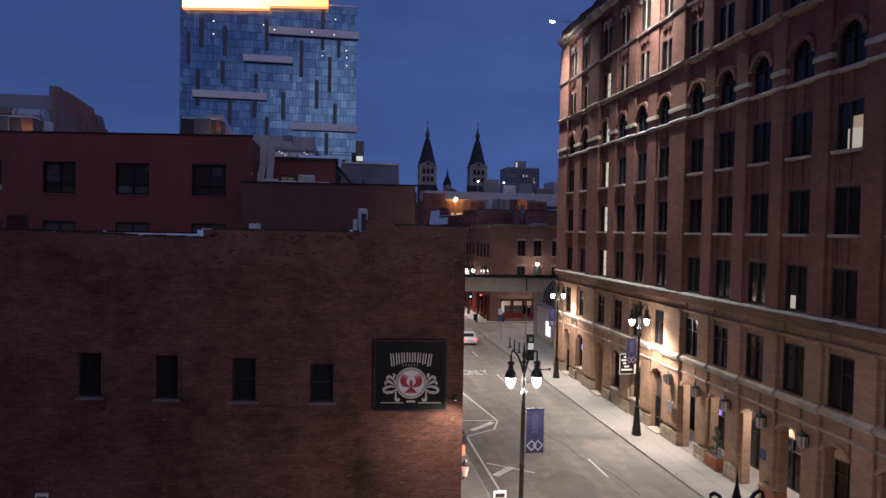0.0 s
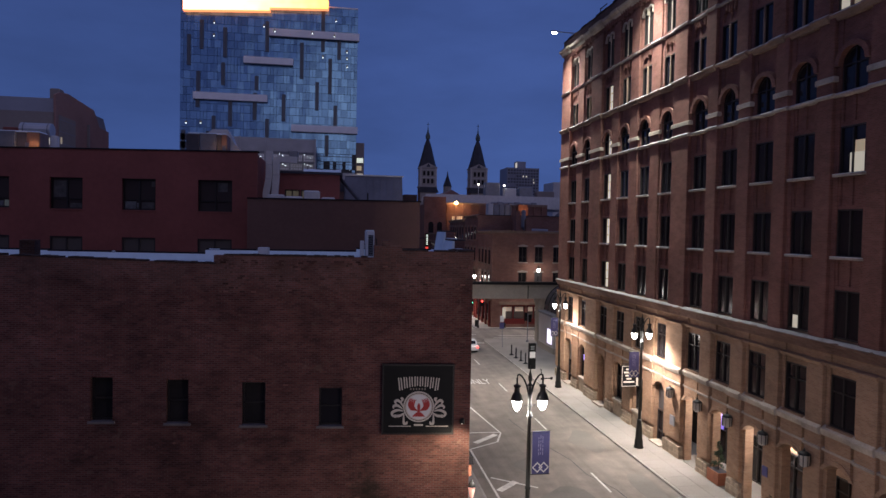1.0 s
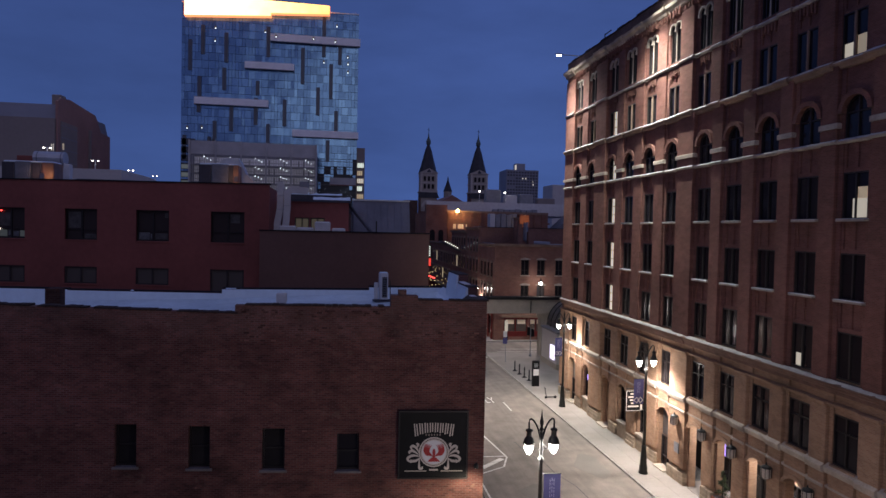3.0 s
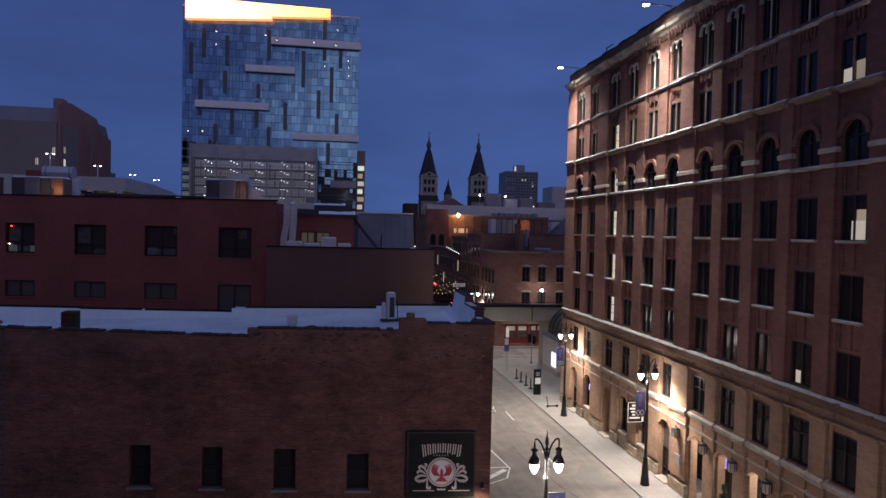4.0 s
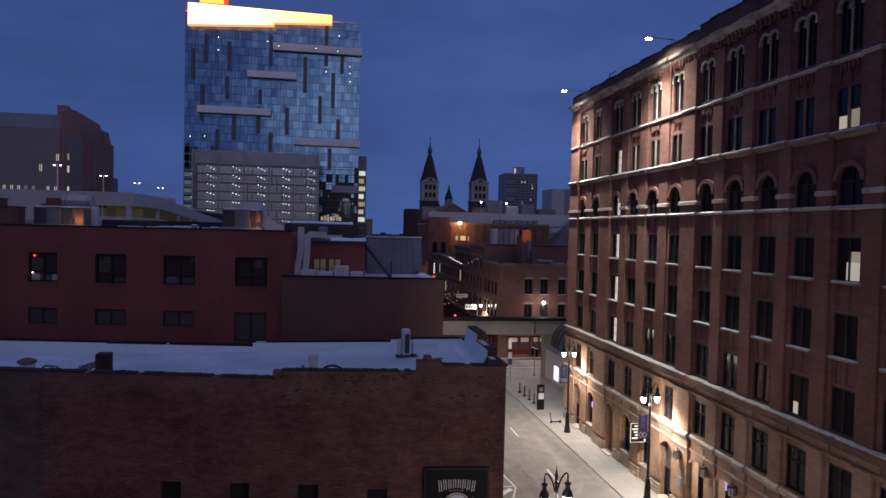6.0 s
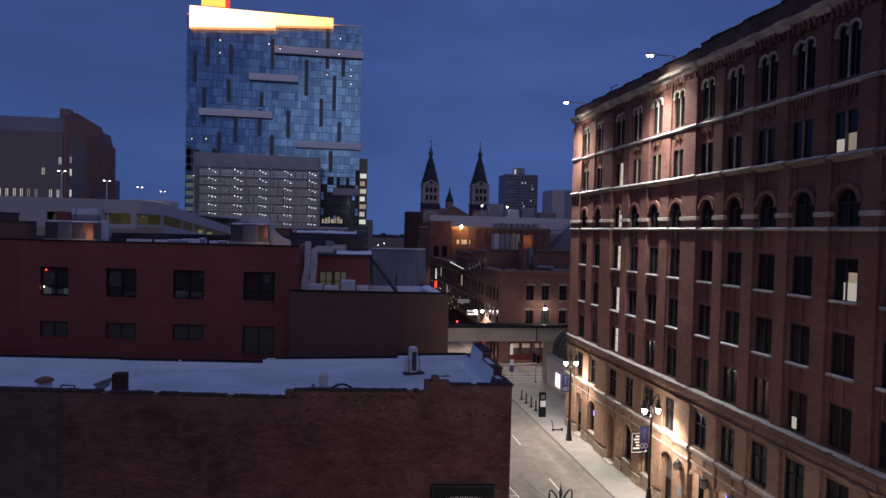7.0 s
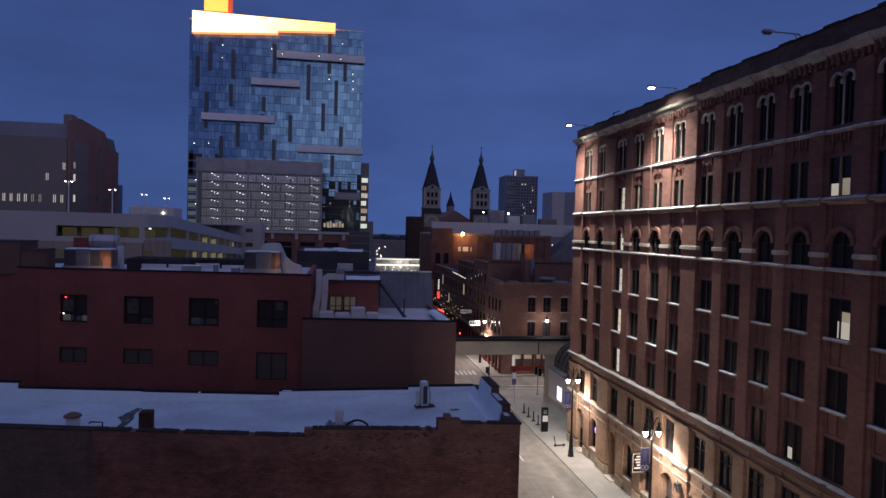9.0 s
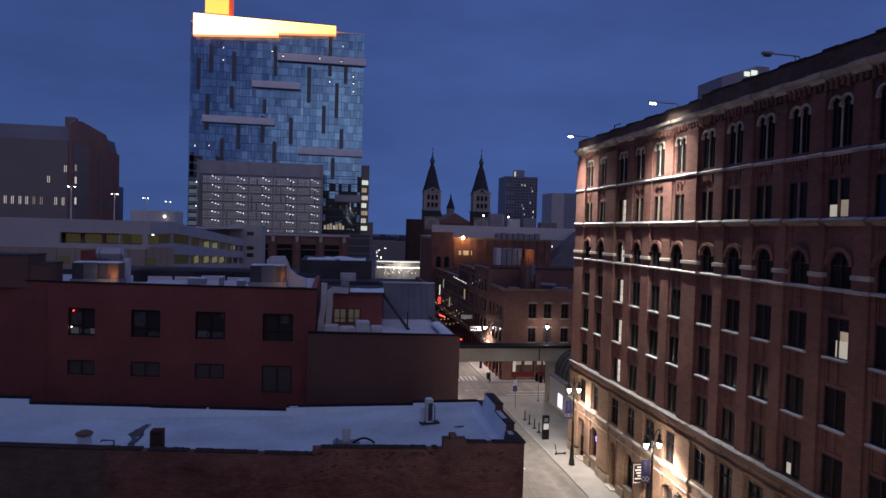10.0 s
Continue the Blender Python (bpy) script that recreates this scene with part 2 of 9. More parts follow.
M = {}
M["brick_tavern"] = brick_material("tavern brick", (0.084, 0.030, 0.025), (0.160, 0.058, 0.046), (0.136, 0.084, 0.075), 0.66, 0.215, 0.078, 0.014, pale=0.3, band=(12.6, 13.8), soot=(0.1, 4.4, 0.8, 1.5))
M["brick_old"] = brick_material("neighbour brick", (0.094, 0.062, 0.054), (0.125, 0.082, 0.068), (0.117, 0.098, 0.09), 0.4, pale=0.35)
M["brick_warehouse"] = brick_material("warehouse brick", (0.152, 0.064, 0.050), (0.200, 0.087, 0.068), (0.184, 0.105, 0.088), 0.36)
# Warm street-lamp light is mixed into this brick's buff colour.
M["brick_ground"] = brick_material("buff street-level brick", (0.282, 0.168, 0.104), (0.358, 0.222, 0.138), (0.32, 0.232, 0.168), 0.34)
M["brick_far"] = brick_material("far brick", (0.235, 0.108, 0.078), (0.295, 0.142, 0.10), (0.245, 0.17, 0.14), 0.3)
M["brick_church"] = brick_material("church brick", (0.20, 0.085, 0.06), (0.26, 0.11, 0.08), (0.22, 0.16, 0.13), 0.3)
M["red_paint"] = material("dull red painted wall", (0.258, 0.080, 0.064), 0.8, vary=0.2, scale=0.3, fine=3.0, bump=0.08)
M["brown_wall"] = material("brown rendered wall", (0.178, 0.100, 0.080), 0.85, vary=0.16, scale=0.25, fine=5.0, bump=0.1)
M["stone"] = material("weathered sandstone", (0.39, 0.335, 0.275), 0.85, vary=0.35, scale=0.9, fine=10)
M["stone_brown"] = material("soot-browned sandstone", (0.25, 0.172, 0.122), 0.85, vary=0.3, scale=0.8, fine=10)
M["stone_base"] = material("rock-faced limestone", (0.34, 0.27, 0.195), 0.9, vary=0.3, scale=2.0, fine=8, bump=0.5, spread=0.15)
M["snow"] = material("settled snow", (0.76, 0.88, 0.93), 0.6, vary=0.10, scale=0.4, fine=4.0, bump=0.25)
M["snow_dirty"] = material("grimy ledge snow", (0.33, 0.31, 0.30), 0.7, vary=0.3, scale=1.5, fine=8, bump=0.3)
M["snow_sill"] = material("thin sill snow", (0.62, 0.63, 0.66), 0.65, vary=0.2, scale=2.0, fine=8, bump=0.2)
M["snow_grey"] = material("thin grey ledge snow", (0.44, 0.43, 0.44), 0.7, vary=0.3, scale=1.5, fine=8, bump=0.3)
M["sill_stone"] = material("sooty window sill stone", (0.15, 0.135, 0.13), 0.85, vary=0.3, scale=2.0, fine=12, bump=0.2)
M["roof_tavern"] = material("grey roof sheet under trodden thin snow", (0.58, 0.69, 0.73), 0.75, vary=0.2, scale=0.35, fine=3.5, bump=0.2)
M["brick_ledge"] = brick_material("sooty ledge brick", (0.150, 0.080, 0.060), (0.19, 0.105, 0.08), (0.17, 0.12, 0.10), 0.4)
M["brick_parapet"] = brick_material("blackened parapet brick", (0.115, 0.068, 0.055), (0.155, 0.095, 0.076), (0.14, 0.105, 0.09), 0.5, pale=0.2)
M["brick_chimney"] = brick_material("sooty chimney brick", (0.075, 0.034, 0.026), (0.11, 0.05, 0.038), (0.10, 0.075, 0.065), 0.5)
M["brick_loose"] = material("single weathered brick", (0.130, 0.064, 0.052), 0.9, vary=0.3, scale=3.0, fine=20, bump=0.3, spread=0.5, spec=0.2)
M["coping_dark"] = material("dark weathered coping", (0.022, 0.021, 0.024), 0.95, vary=0.4, scale=1.5, fine=12, bump=0.2, spec=0.15)
M["coping_worn"] = material("worn grey-brown coping", (0.060, 0.050, 0.050), 0.9, vary=0.5, scale=1.2, fine=9, bump=0.25, spec=0.2)
M["felt"] = material("dark snow-flecked roofing felt", (0.045, 0.042, 0.048), 0.95, vary=0.5, scale=0.5, fine=4, bump=0.2, spec=0.15)
M["annex_dark"] = brick_material("soot-dark annex brick", (0.065, 0.036, 0.03), (0.09, 0.05, 0.04), (0.09, 0.065, 0.055), 0.3)
M["coping_brick"] = material("sooty coping brick", (0.040, 0.026, 0.022), 0.9, vary=0.4, scale=2.5, fine=14, bump=0.3)
M["bare_roof"] = material("bare wet roofing showing through melted snow", (0.10, 0.12, 0.11), 0.8, vary=0.6, scale=1.6, fine=7, bump=0.2)
M["roof_membrane"] = material("pale roof membrane with thin snow", (0.66, 0.66, 0.69), 0.7, vary=0.12, scale=0.25, fine=5, bump=0.15)
def road_surface(name, colour):
    """Salt-bleached asphalt: long pale wheel tracks and smears along the street, blotches and grit."""
    m = material(name, colour, 0.85, vary=0.22, scale=0.9, fine=9, bump=0.25)
    nodes, links = m.node_tree.nodes, m.node_tree.links
    b = nodes["Principled BSDF"]
    base = b.inputs["Base Color"].links[0].from_socket
    geo = nodes.new("ShaderNodeNewGeometry")
    squeeze = nodes.new("ShaderNodeVectorMath")
    squeeze.operation = "MULTIPLY"
    squeeze.inputs[1].default_value = (0.85, 0.045, 1.0)
    links.new(geo.outputs["Position"], squeeze.inputs[0])
    long = nodes.new("ShaderNodeTexNoise")
    long.inputs["Scale"].default_value, long.inputs["Detail"].default_value, long.inputs["Roughness"].default_value = 1.0, 7, 0.62
    links.new(squeeze.outputs[0], long.inputs["Vector"])
    rng = nodes.new("ShaderNodeMapRange")
    rng.inputs[1].default_value, rng.inputs[2].default_value = 0.32, 0.68
    rng.inputs[3].default_value, rng.inputs[4].default_value = 0.78, 1.24
    links.new(long.outputs[0], rng.inputs[0])
    hsv = nodes.new("ShaderNodeHueSaturation")
    links.new(base, hsv.inputs["Color"])
    links.new(rng.outputs[0], hsv.inputs["Value"])
    links.new(hsv.outputs[0], b.inputs["Base Color"])
    return m


M["asphalt"] = road_surface("salt-bleached asphalt", (0.190, 0.166, 0.142))
M["patch"] = material("asphalt repair", (0.166, 0.152, 0.133), 0.85, vary=0.2, scale=0.5, fine=9, bump=0.15)
M["concrete"] = material("pale pavement concrete", (0.262, 0.238, 0.215), 0.85, vary=0.22, scale=0.35, fine=9, bump=0.1, spread=0.05)
M["kerb"] = material("granite kerb", (0.33, 0.31, 0.28), 0.8, vary=0.2, scale=1.0, fine=20)
M["paint_white"] = material("worn road paint", (0.60, 0.58, 0.54), 0.7, vary=0.35, scale=3.0, fine=18, bump=0.05)
M["iron"] = material("dark green-black painted iron", (0.012, 0.013, 0.012), 0.45, vary=0.3, scale=2, fine=20, bump=0.05)
M["black"] = material("black painted board", (0.006, 0.006, 0.007), 0.6, vary=0.2, scale=1.5, fine=10, bump=0.03, spec=0.2)
M["frame_dark"] = material("dark window frame", (0.018, 0.015, 0.015), 0.5, vary=0.2, scale=2, fine=12, bump=0.03)
M["frame_mid"] = material("grey-brown window frame", (0.045, 0.036, 0.034), 0.6, vary=0.2, scale=2, fine=12, bump=0.03)
# Flat near-black put into openings in place of the dark inside.
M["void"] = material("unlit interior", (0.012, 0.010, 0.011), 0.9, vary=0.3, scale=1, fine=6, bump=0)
M["pane"] = glass("night window glass", (0.017, 0.015, 0.018), 0.12, 0.36)
M["pane_clear"] = glass("clear dark glass", (0.056, 0.046, 0.044), 0.14, 0.3)
M["pane_murk"] = glass("clouded dusty glass", (0.105, 0.086, 0.072), 0.5)
M["blind_dim"] = material("grey blind behind glass", (0.080, 0.076, 0.072), 0.6, vary=0.5, scale=2.5, fine=9, bump=0)
M["blind_pale"] = material("pale boxes behind glass", (0.13, 0.14, 0.145), 0.6, vary=0.6, scale=3.0, fine=9, bump=0)
M["lit_grey"] = glow("dimly lit sill behind glass", (0.88, 1.0, 0.95), 0.028, 0.12)
M["pane_dull"] = glass("dusty window glass", (0.060, 0.057, 0.060), 0.35)
M["lantern_glass"] = glass("milky lantern glass", (0.50, 0.46, 0.40), 0.35)
M["lit"] = glow("lit room behind glass", (1.0, 0.90, 0.72), 0.5)
M["lit_cream"] = glow("lit blind behind glass", (1.0, 0.90, 0.74), 0.38, 0.3)
M["lit_dim"] = glow("dimly lit room behind glass", (1.0, 0.78, 0.48), 0.30)
M["lit_faint"] = glow("faintly lit deck", (1.0, 0.85, 0.42), 0.016, 0.12)
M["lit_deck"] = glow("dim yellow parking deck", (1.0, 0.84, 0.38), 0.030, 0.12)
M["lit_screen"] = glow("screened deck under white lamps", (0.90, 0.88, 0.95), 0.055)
M["green_lamp"] = glow("green signal lens", (0.15, 1.0, 0.55), 3.0)
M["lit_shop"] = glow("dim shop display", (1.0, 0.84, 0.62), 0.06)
M["lit_soft"] = glow("softly lit room", (1.0, 0.80, 0.50), 0.16)
M["festoon"] = glow("warm festoon bulb", (1.0, 0.70, 0.30), 2.6)
M["lit_old"] = glow("dim yellowed room light", (1.0, 0.85, 0.62), 0.045, 0.05)
M["red_sign"] = glow("dim red sign face", (1.0, 0.07, 0.05), 0.9)
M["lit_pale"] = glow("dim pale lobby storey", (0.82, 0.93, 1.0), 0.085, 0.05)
M["lit_pink"] = glow("pinkish lantern light", (1.0, 0.56, 0.45), 0.45)
M["lit_window_yellow"] = glow("yellow-green lit bay", (1.0, 0.90, 0.45), 0.13, 0.2)
M["copper"] = material("brown copper-coloured casing", (0.20, 0.12, 0.09), 0.5, 0.3, vary=0.2, scale=2, fine=14, bump=0.05)
M["tan_screen"] = material("tan mesh screen", (0.40, 0.325, 0.265), 0.75, vary=0.16, scale=0.3, fine=6, bump=0.05, spread=0.06)
M["strip"] = glow("row of small lamps", (1.0, 0.93, 0.82), 2.2)
M["lit_white"] = glow("fluorescent lit window", (0.90, 1.0, 0.85), 0.8)
M["bulb"] = glow("lamp globe", (1.0, 0.95, 0.88), 22.0)
M["bulb_far"] = glow("far lamp", (1.0, 0.92, 0.78), 9.0)
M["bulb_sodium"] = glow("sodium lamp", (1.0, 0.58, 0.20), 45.0)
M["unit_dark"] = material("dull blue-grey sheet casing", (0.15, 0.165, 0.185), 0.6, vary=0.25, scale=1.2, fine=8, bump=0.1)
M["bulb_orange"] = glow("orange service lamp", (1.0, 0.55, 0.30), 0.5)
M["flood"] = glow("floodlight lens", (0.92, 0.96, 1.0), 30.0)
M["led_sign"] = glow("orange rim of the roof sign", (1.0, 0.30, 0.12), 1.6)
M["led_sign_amber"] = glow("amber roof sign", (1.0, 0.55, 0.10), 1.4)
M["led_sign_red"] = glow("red side of the upper roof sign", (0.80, 0.10, 0.04), 0.7)
M["red_lamp"] = glow("red lamp", (1.0, 0.06, 0.05), 5.0)
M["purple"] = glow("purple neon", (0.35, 0.28, 1.0), 1.6)
M["violet_dim"] = glow("dim violet sign", (0.30, 0.22, 0.85), 0.35)
M["screen"] = glow("lit advertising panel", (0.80, 0.74, 1.0), 1.6)
M["banner"] = material("violet-blue cloth banner", (0.075, 0.075, 0.20), 0.75, vary=0.12, scale=1.5, fine=30, bump=0.1)
M["banner_print"] = material("pale violet print", (0.34, 0.34, 0.50), 0.7, vary=0.1, scale=2, fine=20, bump=0)
M["white"] = material("white print", (0.70, 0.70, 0.70), 0.6, vary=0.08, scale=2, fine=20, bump=0)
M["cream"] = material("cream print", (0.58, 0.52, 0.45), 0.6, vary=0.1, scale=2, fine=20, bump=0)
M["cream_dim"] = material("faded cream print", (0.22, 0.19, 0.16), 0.6, vary=0.15, scale=2, fine=20, bump=0)
M["red_print"] = material("dark red print", (0.42, 0.035, 0.035), 0.6, vary=0.1, scale=2, fine=20, bump=0)
M["metal"] = material("galvanised sheet metal", (0.48, 0.49, 0.51), 0.42, 0.6, vary=0.15, scale=0.8, fine=9, bump=0.05)
M["unit"] = material("weathered white equipment casing", (0.62, 0.62, 0.60), 0.5, vary=0.12, scale=1.2, fine=12, bump=0.05)
M["unit_grey"] = material("grey equipment casing", (0.25, 0.26, 0.28), 0.5, 0.2, vary=0.15, scale=1.2, fine=12, bump=0.05)
M["seam_roof"] = material("dark standing-seam metal roof", (0.16, 0.165, 0.19), 0.45, 0.4, vary=0.2, scale=0.6, fine=6, bump=0.05)
M["tar"] = material("dark roofing felt", (0.060, 0.060, 0.070), 0.8, vary=0.4, scale=0.3, fine=3, bump=0.2)
M["precast"] = material("pale precast concrete", (0.52, 0.50, 0.48), 0.8, vary=0.1, scale=0.15, fine=3, bump=0.06)
M["grey_panel"] = material("grey perforated panel", (0.24, 0.24, 0.26), 0.6, 0.2, vary=0.12, scale=0.1, fine=2, bump=0.03)
M["dark_block"] = material("grey-brown cladding", (0.26, 0.225, 0.205), 0.8, vary=0.14, scale=0.05, fine=1, bump=0.03)
M["far_red"] = material("dull red stone end wall", (0.30, 0.165, 0.14), 0.8, vary=0.15, scale=0.06, fine=1, bump=0.03)
M["beam"] = material("stained concrete beam", (0.36, 0.33, 0.28), 0.8, vary=0.2, scale=0.3, fine=4, bump=0.1)
M["slate"] = material("dark slate", (0.035, 0.036, 0.045), 0.6, vary=0.3, scale=0.6, fine=5, bump=0.2)
M["verdigris"] = material("weathered copper", (0.10, 0.13, 0.12), 0.6, 0.3, vary=0.2, scale=1, fine=6)
M["church_stone"] = material("pale church stone", (0.37, 0.33, 0.29), 0.85, vary=0.18, scale=0.4, fine=4)
M["church_pale"] = material("pale dressed church stone", (0.50, 0.45, 0.40), 0.85, vary=0.15, scale=0.4, fine=4)
M["far_pane"] = glass("far dark window", (0.085, 0.09, 0.115), 0.4, 0.3)
M["tower_far"] = material("far concrete tower", (0.29, 0.30, 0.34), 0.8, vary=0.1, scale=0.05, fine=0.6, bump=0)
def led_face(name):
    """Field of lamps: cream-white at one end, running to yellow and amber at the other, uneven."""
    m = bpy.data.materials.new(name)
    m.use_nodes = True
    nodes, links = m.node_tree.nodes, m.node_tree.links
    b = nodes["Principled BSDF"]
    geo = nodes.new("ShaderNodeNewGeometry")
    sep = nodes.new("ShaderNodeSeparateXYZ")
    links.new(geo.outputs["Position"], sep.inputs[0])
    no = nodes.new("ShaderNodeTexNoise")
    no.inputs["Scale"].default_value, no.inputs["Detail"].default_value = 0.22, 6
    links.new(geo.outputs["Position"], no.inputs["Vector"])
    add = nodes.new("ShaderNodeMath")
    add.operation = "MULTIPLY_ADD"
    add.inputs[1].default_value = 26.0
    links.new(no.outputs[0], add.inputs[0])
    links.new(sep.outputs["X"], add.inputs[2])
    rng = nodes.new("ShaderNodeMapRange")
    rng.inputs[1].default_value, rng.inputs[2].default_value = -56.0, 10.0
    links.new(add.outputs[0], rng.inputs[0])
    ramp = nodes.new("ShaderNodeValToRGB")
    ramp.color_ramp.elements[0].color = (1.0, 0.92, 0.72, 1)
    ramp.color_ramp.elements[1].color = (1.0, 0.62, 0.10, 1)
    ramp.color_ramp.elements.new(0.55).color = (1.0, 0.80, 0.32, 1)
    links.new(rng.outputs[0], ramp.inputs[0])
    links.new(ramp.outputs[0], b.inputs["Emission Color"])
    b.inputs["Base Color"].default_value = (0.2, 0.15, 0.1, 1)
    b.inputs["Emission Strength"].default_value = 2.4
    return m


M["led_face"] = led_face("burnt-out field of sign lamps")
M["tower_glass"] = tower_glass("blue curtain wall")
M["tower_dark"] = glass("dark slot glass", (0.045, 0.055, 0.075), 0.3)
M["base_glass"] = glass("blue-black lobby glass", (0.012, 0.020, 0.036), 0.35, 0.3)
M["sparkle"] = glow("small blue-white lamps", (0.80, 0.90, 1.0), 4.5)
M["tower_slot"] = glass("blue-black slot glass", (0.062, 0.082, 0.115), 0.3)
M["screen_grey"] = material("pale grey mesh metal", (0.42, 0.42, 0.42), 0.6, vary=0.15, scale=0.3, fine=4, bump=0.03)
M["end_brown"] = material("brown-red far cladding", (0.315, 0.178, 0.150), 0.85, vary=0.2, scale=0.08, fine=1.5)
M["tower_bar"] = material("pale metal sky-bar cladding", (0.90, 0.92, 0.92), 0.5, 0.0, vary=0.1, scale=0.2, fine=2, bump=0.02)
M["hose"] = material("black rubber hose", (0.012, 0.012, 0.013), 0.6, vary=0.2, scale=3, fine=20)
M["car_paint"] = material("white car paint", (0.70, 0.70, 0.70), 0.25, vary=0.04, scale=1, fine=20, bump=0)
M["tyre"] = material("tyre rubber", (0.015, 0.015, 0.015), 0.8, vary=0.2, scale=4, fine=30)
M["terracotta"] = material("terracotta planter", (0.30, 0.11, 0.06), 0.8, vary=0.2, scale=2, fine=15)
M["leaf"] = material("evergreen leaf", (0.035, 0.060, 0.025), 0.7, vary=0.4, scale=4, fine=25, spread=0.2)
M["red_store"] = material("red painted shopfront", (0.17, 0.020, 0.016), 0.5, vary=0.15, scale=1.5, fine=12)
M["ground_far"] = material("dark snowy ground", (0.13, 0.13, 0.14), 0.9, vary=0.35, scale=0.02, fine=0.3, bump=0)


# ---- mesh helpers ----
def box(bm, x0, x1, y0, y1, z0, z1):
    v = [bm.verts.new(p) for p in ((x0, y0, z0), (x1, y0, z0), (x1, y1, z0), (x0, y1, z0), (x0, y0, z1), (x1, y0, z1), (x1, y1, z1), (x0, y1, z1))]
    for f in ((3, 2, 1, 0), (4, 5, 6, 7), (0, 1, 5, 4), (1, 2, 6, 5), (2, 3, 7, 6), (3, 0, 4, 7)):
        bm.faces.new([v[i] for i in f])
    return bm


def cut_box(bm, x0, x1, y0, y1, z0, z1, c):
    """A box whose upright and top edges are chamfered by c."""
    rings = []
    for z, inset in ((z0, 0.0), (z1 - c, 0.0), (z1, c)):
        a, b, d, e = x0 + inset, x1 - inset, y0 + inset, y1 - inset
        pts = [(a + c, d), (b - c, d), (b, d + c), (b, e - c), (b - c, e), (a + c, e), (a, e - c), (a, d + c)]
        rings.append([bm.verts.new((px, py, z)) for px, py in pts])
    for lo, hi in zip(rings, rings[1:]):
        for i in range(8):
            bm.faces.new((lo[i], lo[(i + 1) % 8], hi[(i + 1) % 8], hi[i]))
    bm.faces.new(rings[-1])
    bm.faces.new(rings[0][::-1])
    return bm


def prism(bm, pts, axis, lo, hi):
    """A flat outline pushed from lo to hi along an axis. Outline coordinates are the other two axes in order."""
    def at(p, h):
        return (h, p[0], p[1]) if axis == "x" else (p[0], h, p[1]) if axis == "y" else (p[0], p[1], h)
    a = [bm.verts.new(at(p, lo)) for p in pts]
    b = [bm.verts.new(at(p, hi)) for p in pts]
    bm.faces.new(a)
    bm.faces.new(b[::-1])
    for i in range(len(pts)):
        j = (i + 1) % len(pts)
        bm.faces.new((a[j], a[i], b[i], b[j]))
    return bm


def lathe(bm, x, y, profile, sides=12):
    """Turned shape about an upright axis: profile of (radius, height)."""
    rings = []
    for r, z in profile:
        rings.append([bm.verts.new((x + r * math.cos(2 * math.pi * i / sides), y + r * math.sin(2 * math.pi * i / sides), z)) for i in range(sides)])
    for lo, hi in zip(rings, rings[1:]):
        for i in range(sides):
            j = (i + 1) % sides
            bm.faces.new((lo[i], lo[j], hi[j], hi[i]))
    bm.faces.new(rings[0][::-1])
    bm.faces.new(rings[-1])
    return bm


def tube(bm, path, r, sides=6):
    """A round bar along a list of points. r may be a number or one radius a point."""
    pts = [Vector(p) for p in path]
    radii = r if isinstance(r, (list, tuple)) else [r] * len(pts)
    rings = []
    for i, p in enumerate(pts):
        d = (pts[min(i + 1, len(pts) - 1)] - pts[max(i - 1, 0)]).normalized()
        u = d.orthogonal().normalized() if abs(d.z) > 0.99 else d.cross(Vector((0, 0, 1))).normalized()
        w = d.cross(u)
        rings.append([bm.verts.new(p + radii[i] * (math.cos(2 * math.pi * k / sides) * u + math.sin(2 * math.pi * k / sides) * w)) for k in range(sides)])
    for lo, hi in zip(rings, rings[1:]):
        for k in range(sides):
            j = (k + 1) % sides
            bm.faces.new((lo[k], lo[j], hi[j], hi[k]))
    bm.faces.new(rings[0][::-1])
    bm.faces.new(rings[-1])
    return bm


def ball(bm, x, y, z, r, n=8):
    lathe(bm, x, y, [(max(0.02 * r, r * math.sin(math.pi * i / n)), z - r * math.cos(math.pi * i / n)) for i in range(n + 1)], 10)
    return bm


def arch_pts(yc, w, spring, rise, n=8):
    """Points of an arch from its left springing over the crown to its right springing; rise = w / 2 gives a half circle."""
    r = (w * w / 4 + rise * rise) / (2 * rise)
    zc = spring + rise - r
    a0 = math.asin(min(1, w / 2 / r))
    return [(yc + r * math.sin(a), zc + r * math.cos(a)) for a in [-a0 + 2 * a0 * i / n for i in range(n + 1)]]


def arch_ring(bm, axis, yc, w, spring, rise, thick, lo, hi):
    inner = arch_pts(yc, w, spring, rise)
    outer = arch_pts(yc, w + 2 * thick, spring, rise + thick)
    for i in range(len(inner) - 1):
        prism(bm, [inner[i], outer[i], outer[i + 1], inner[i + 1]], axis, lo, hi)
    return bm


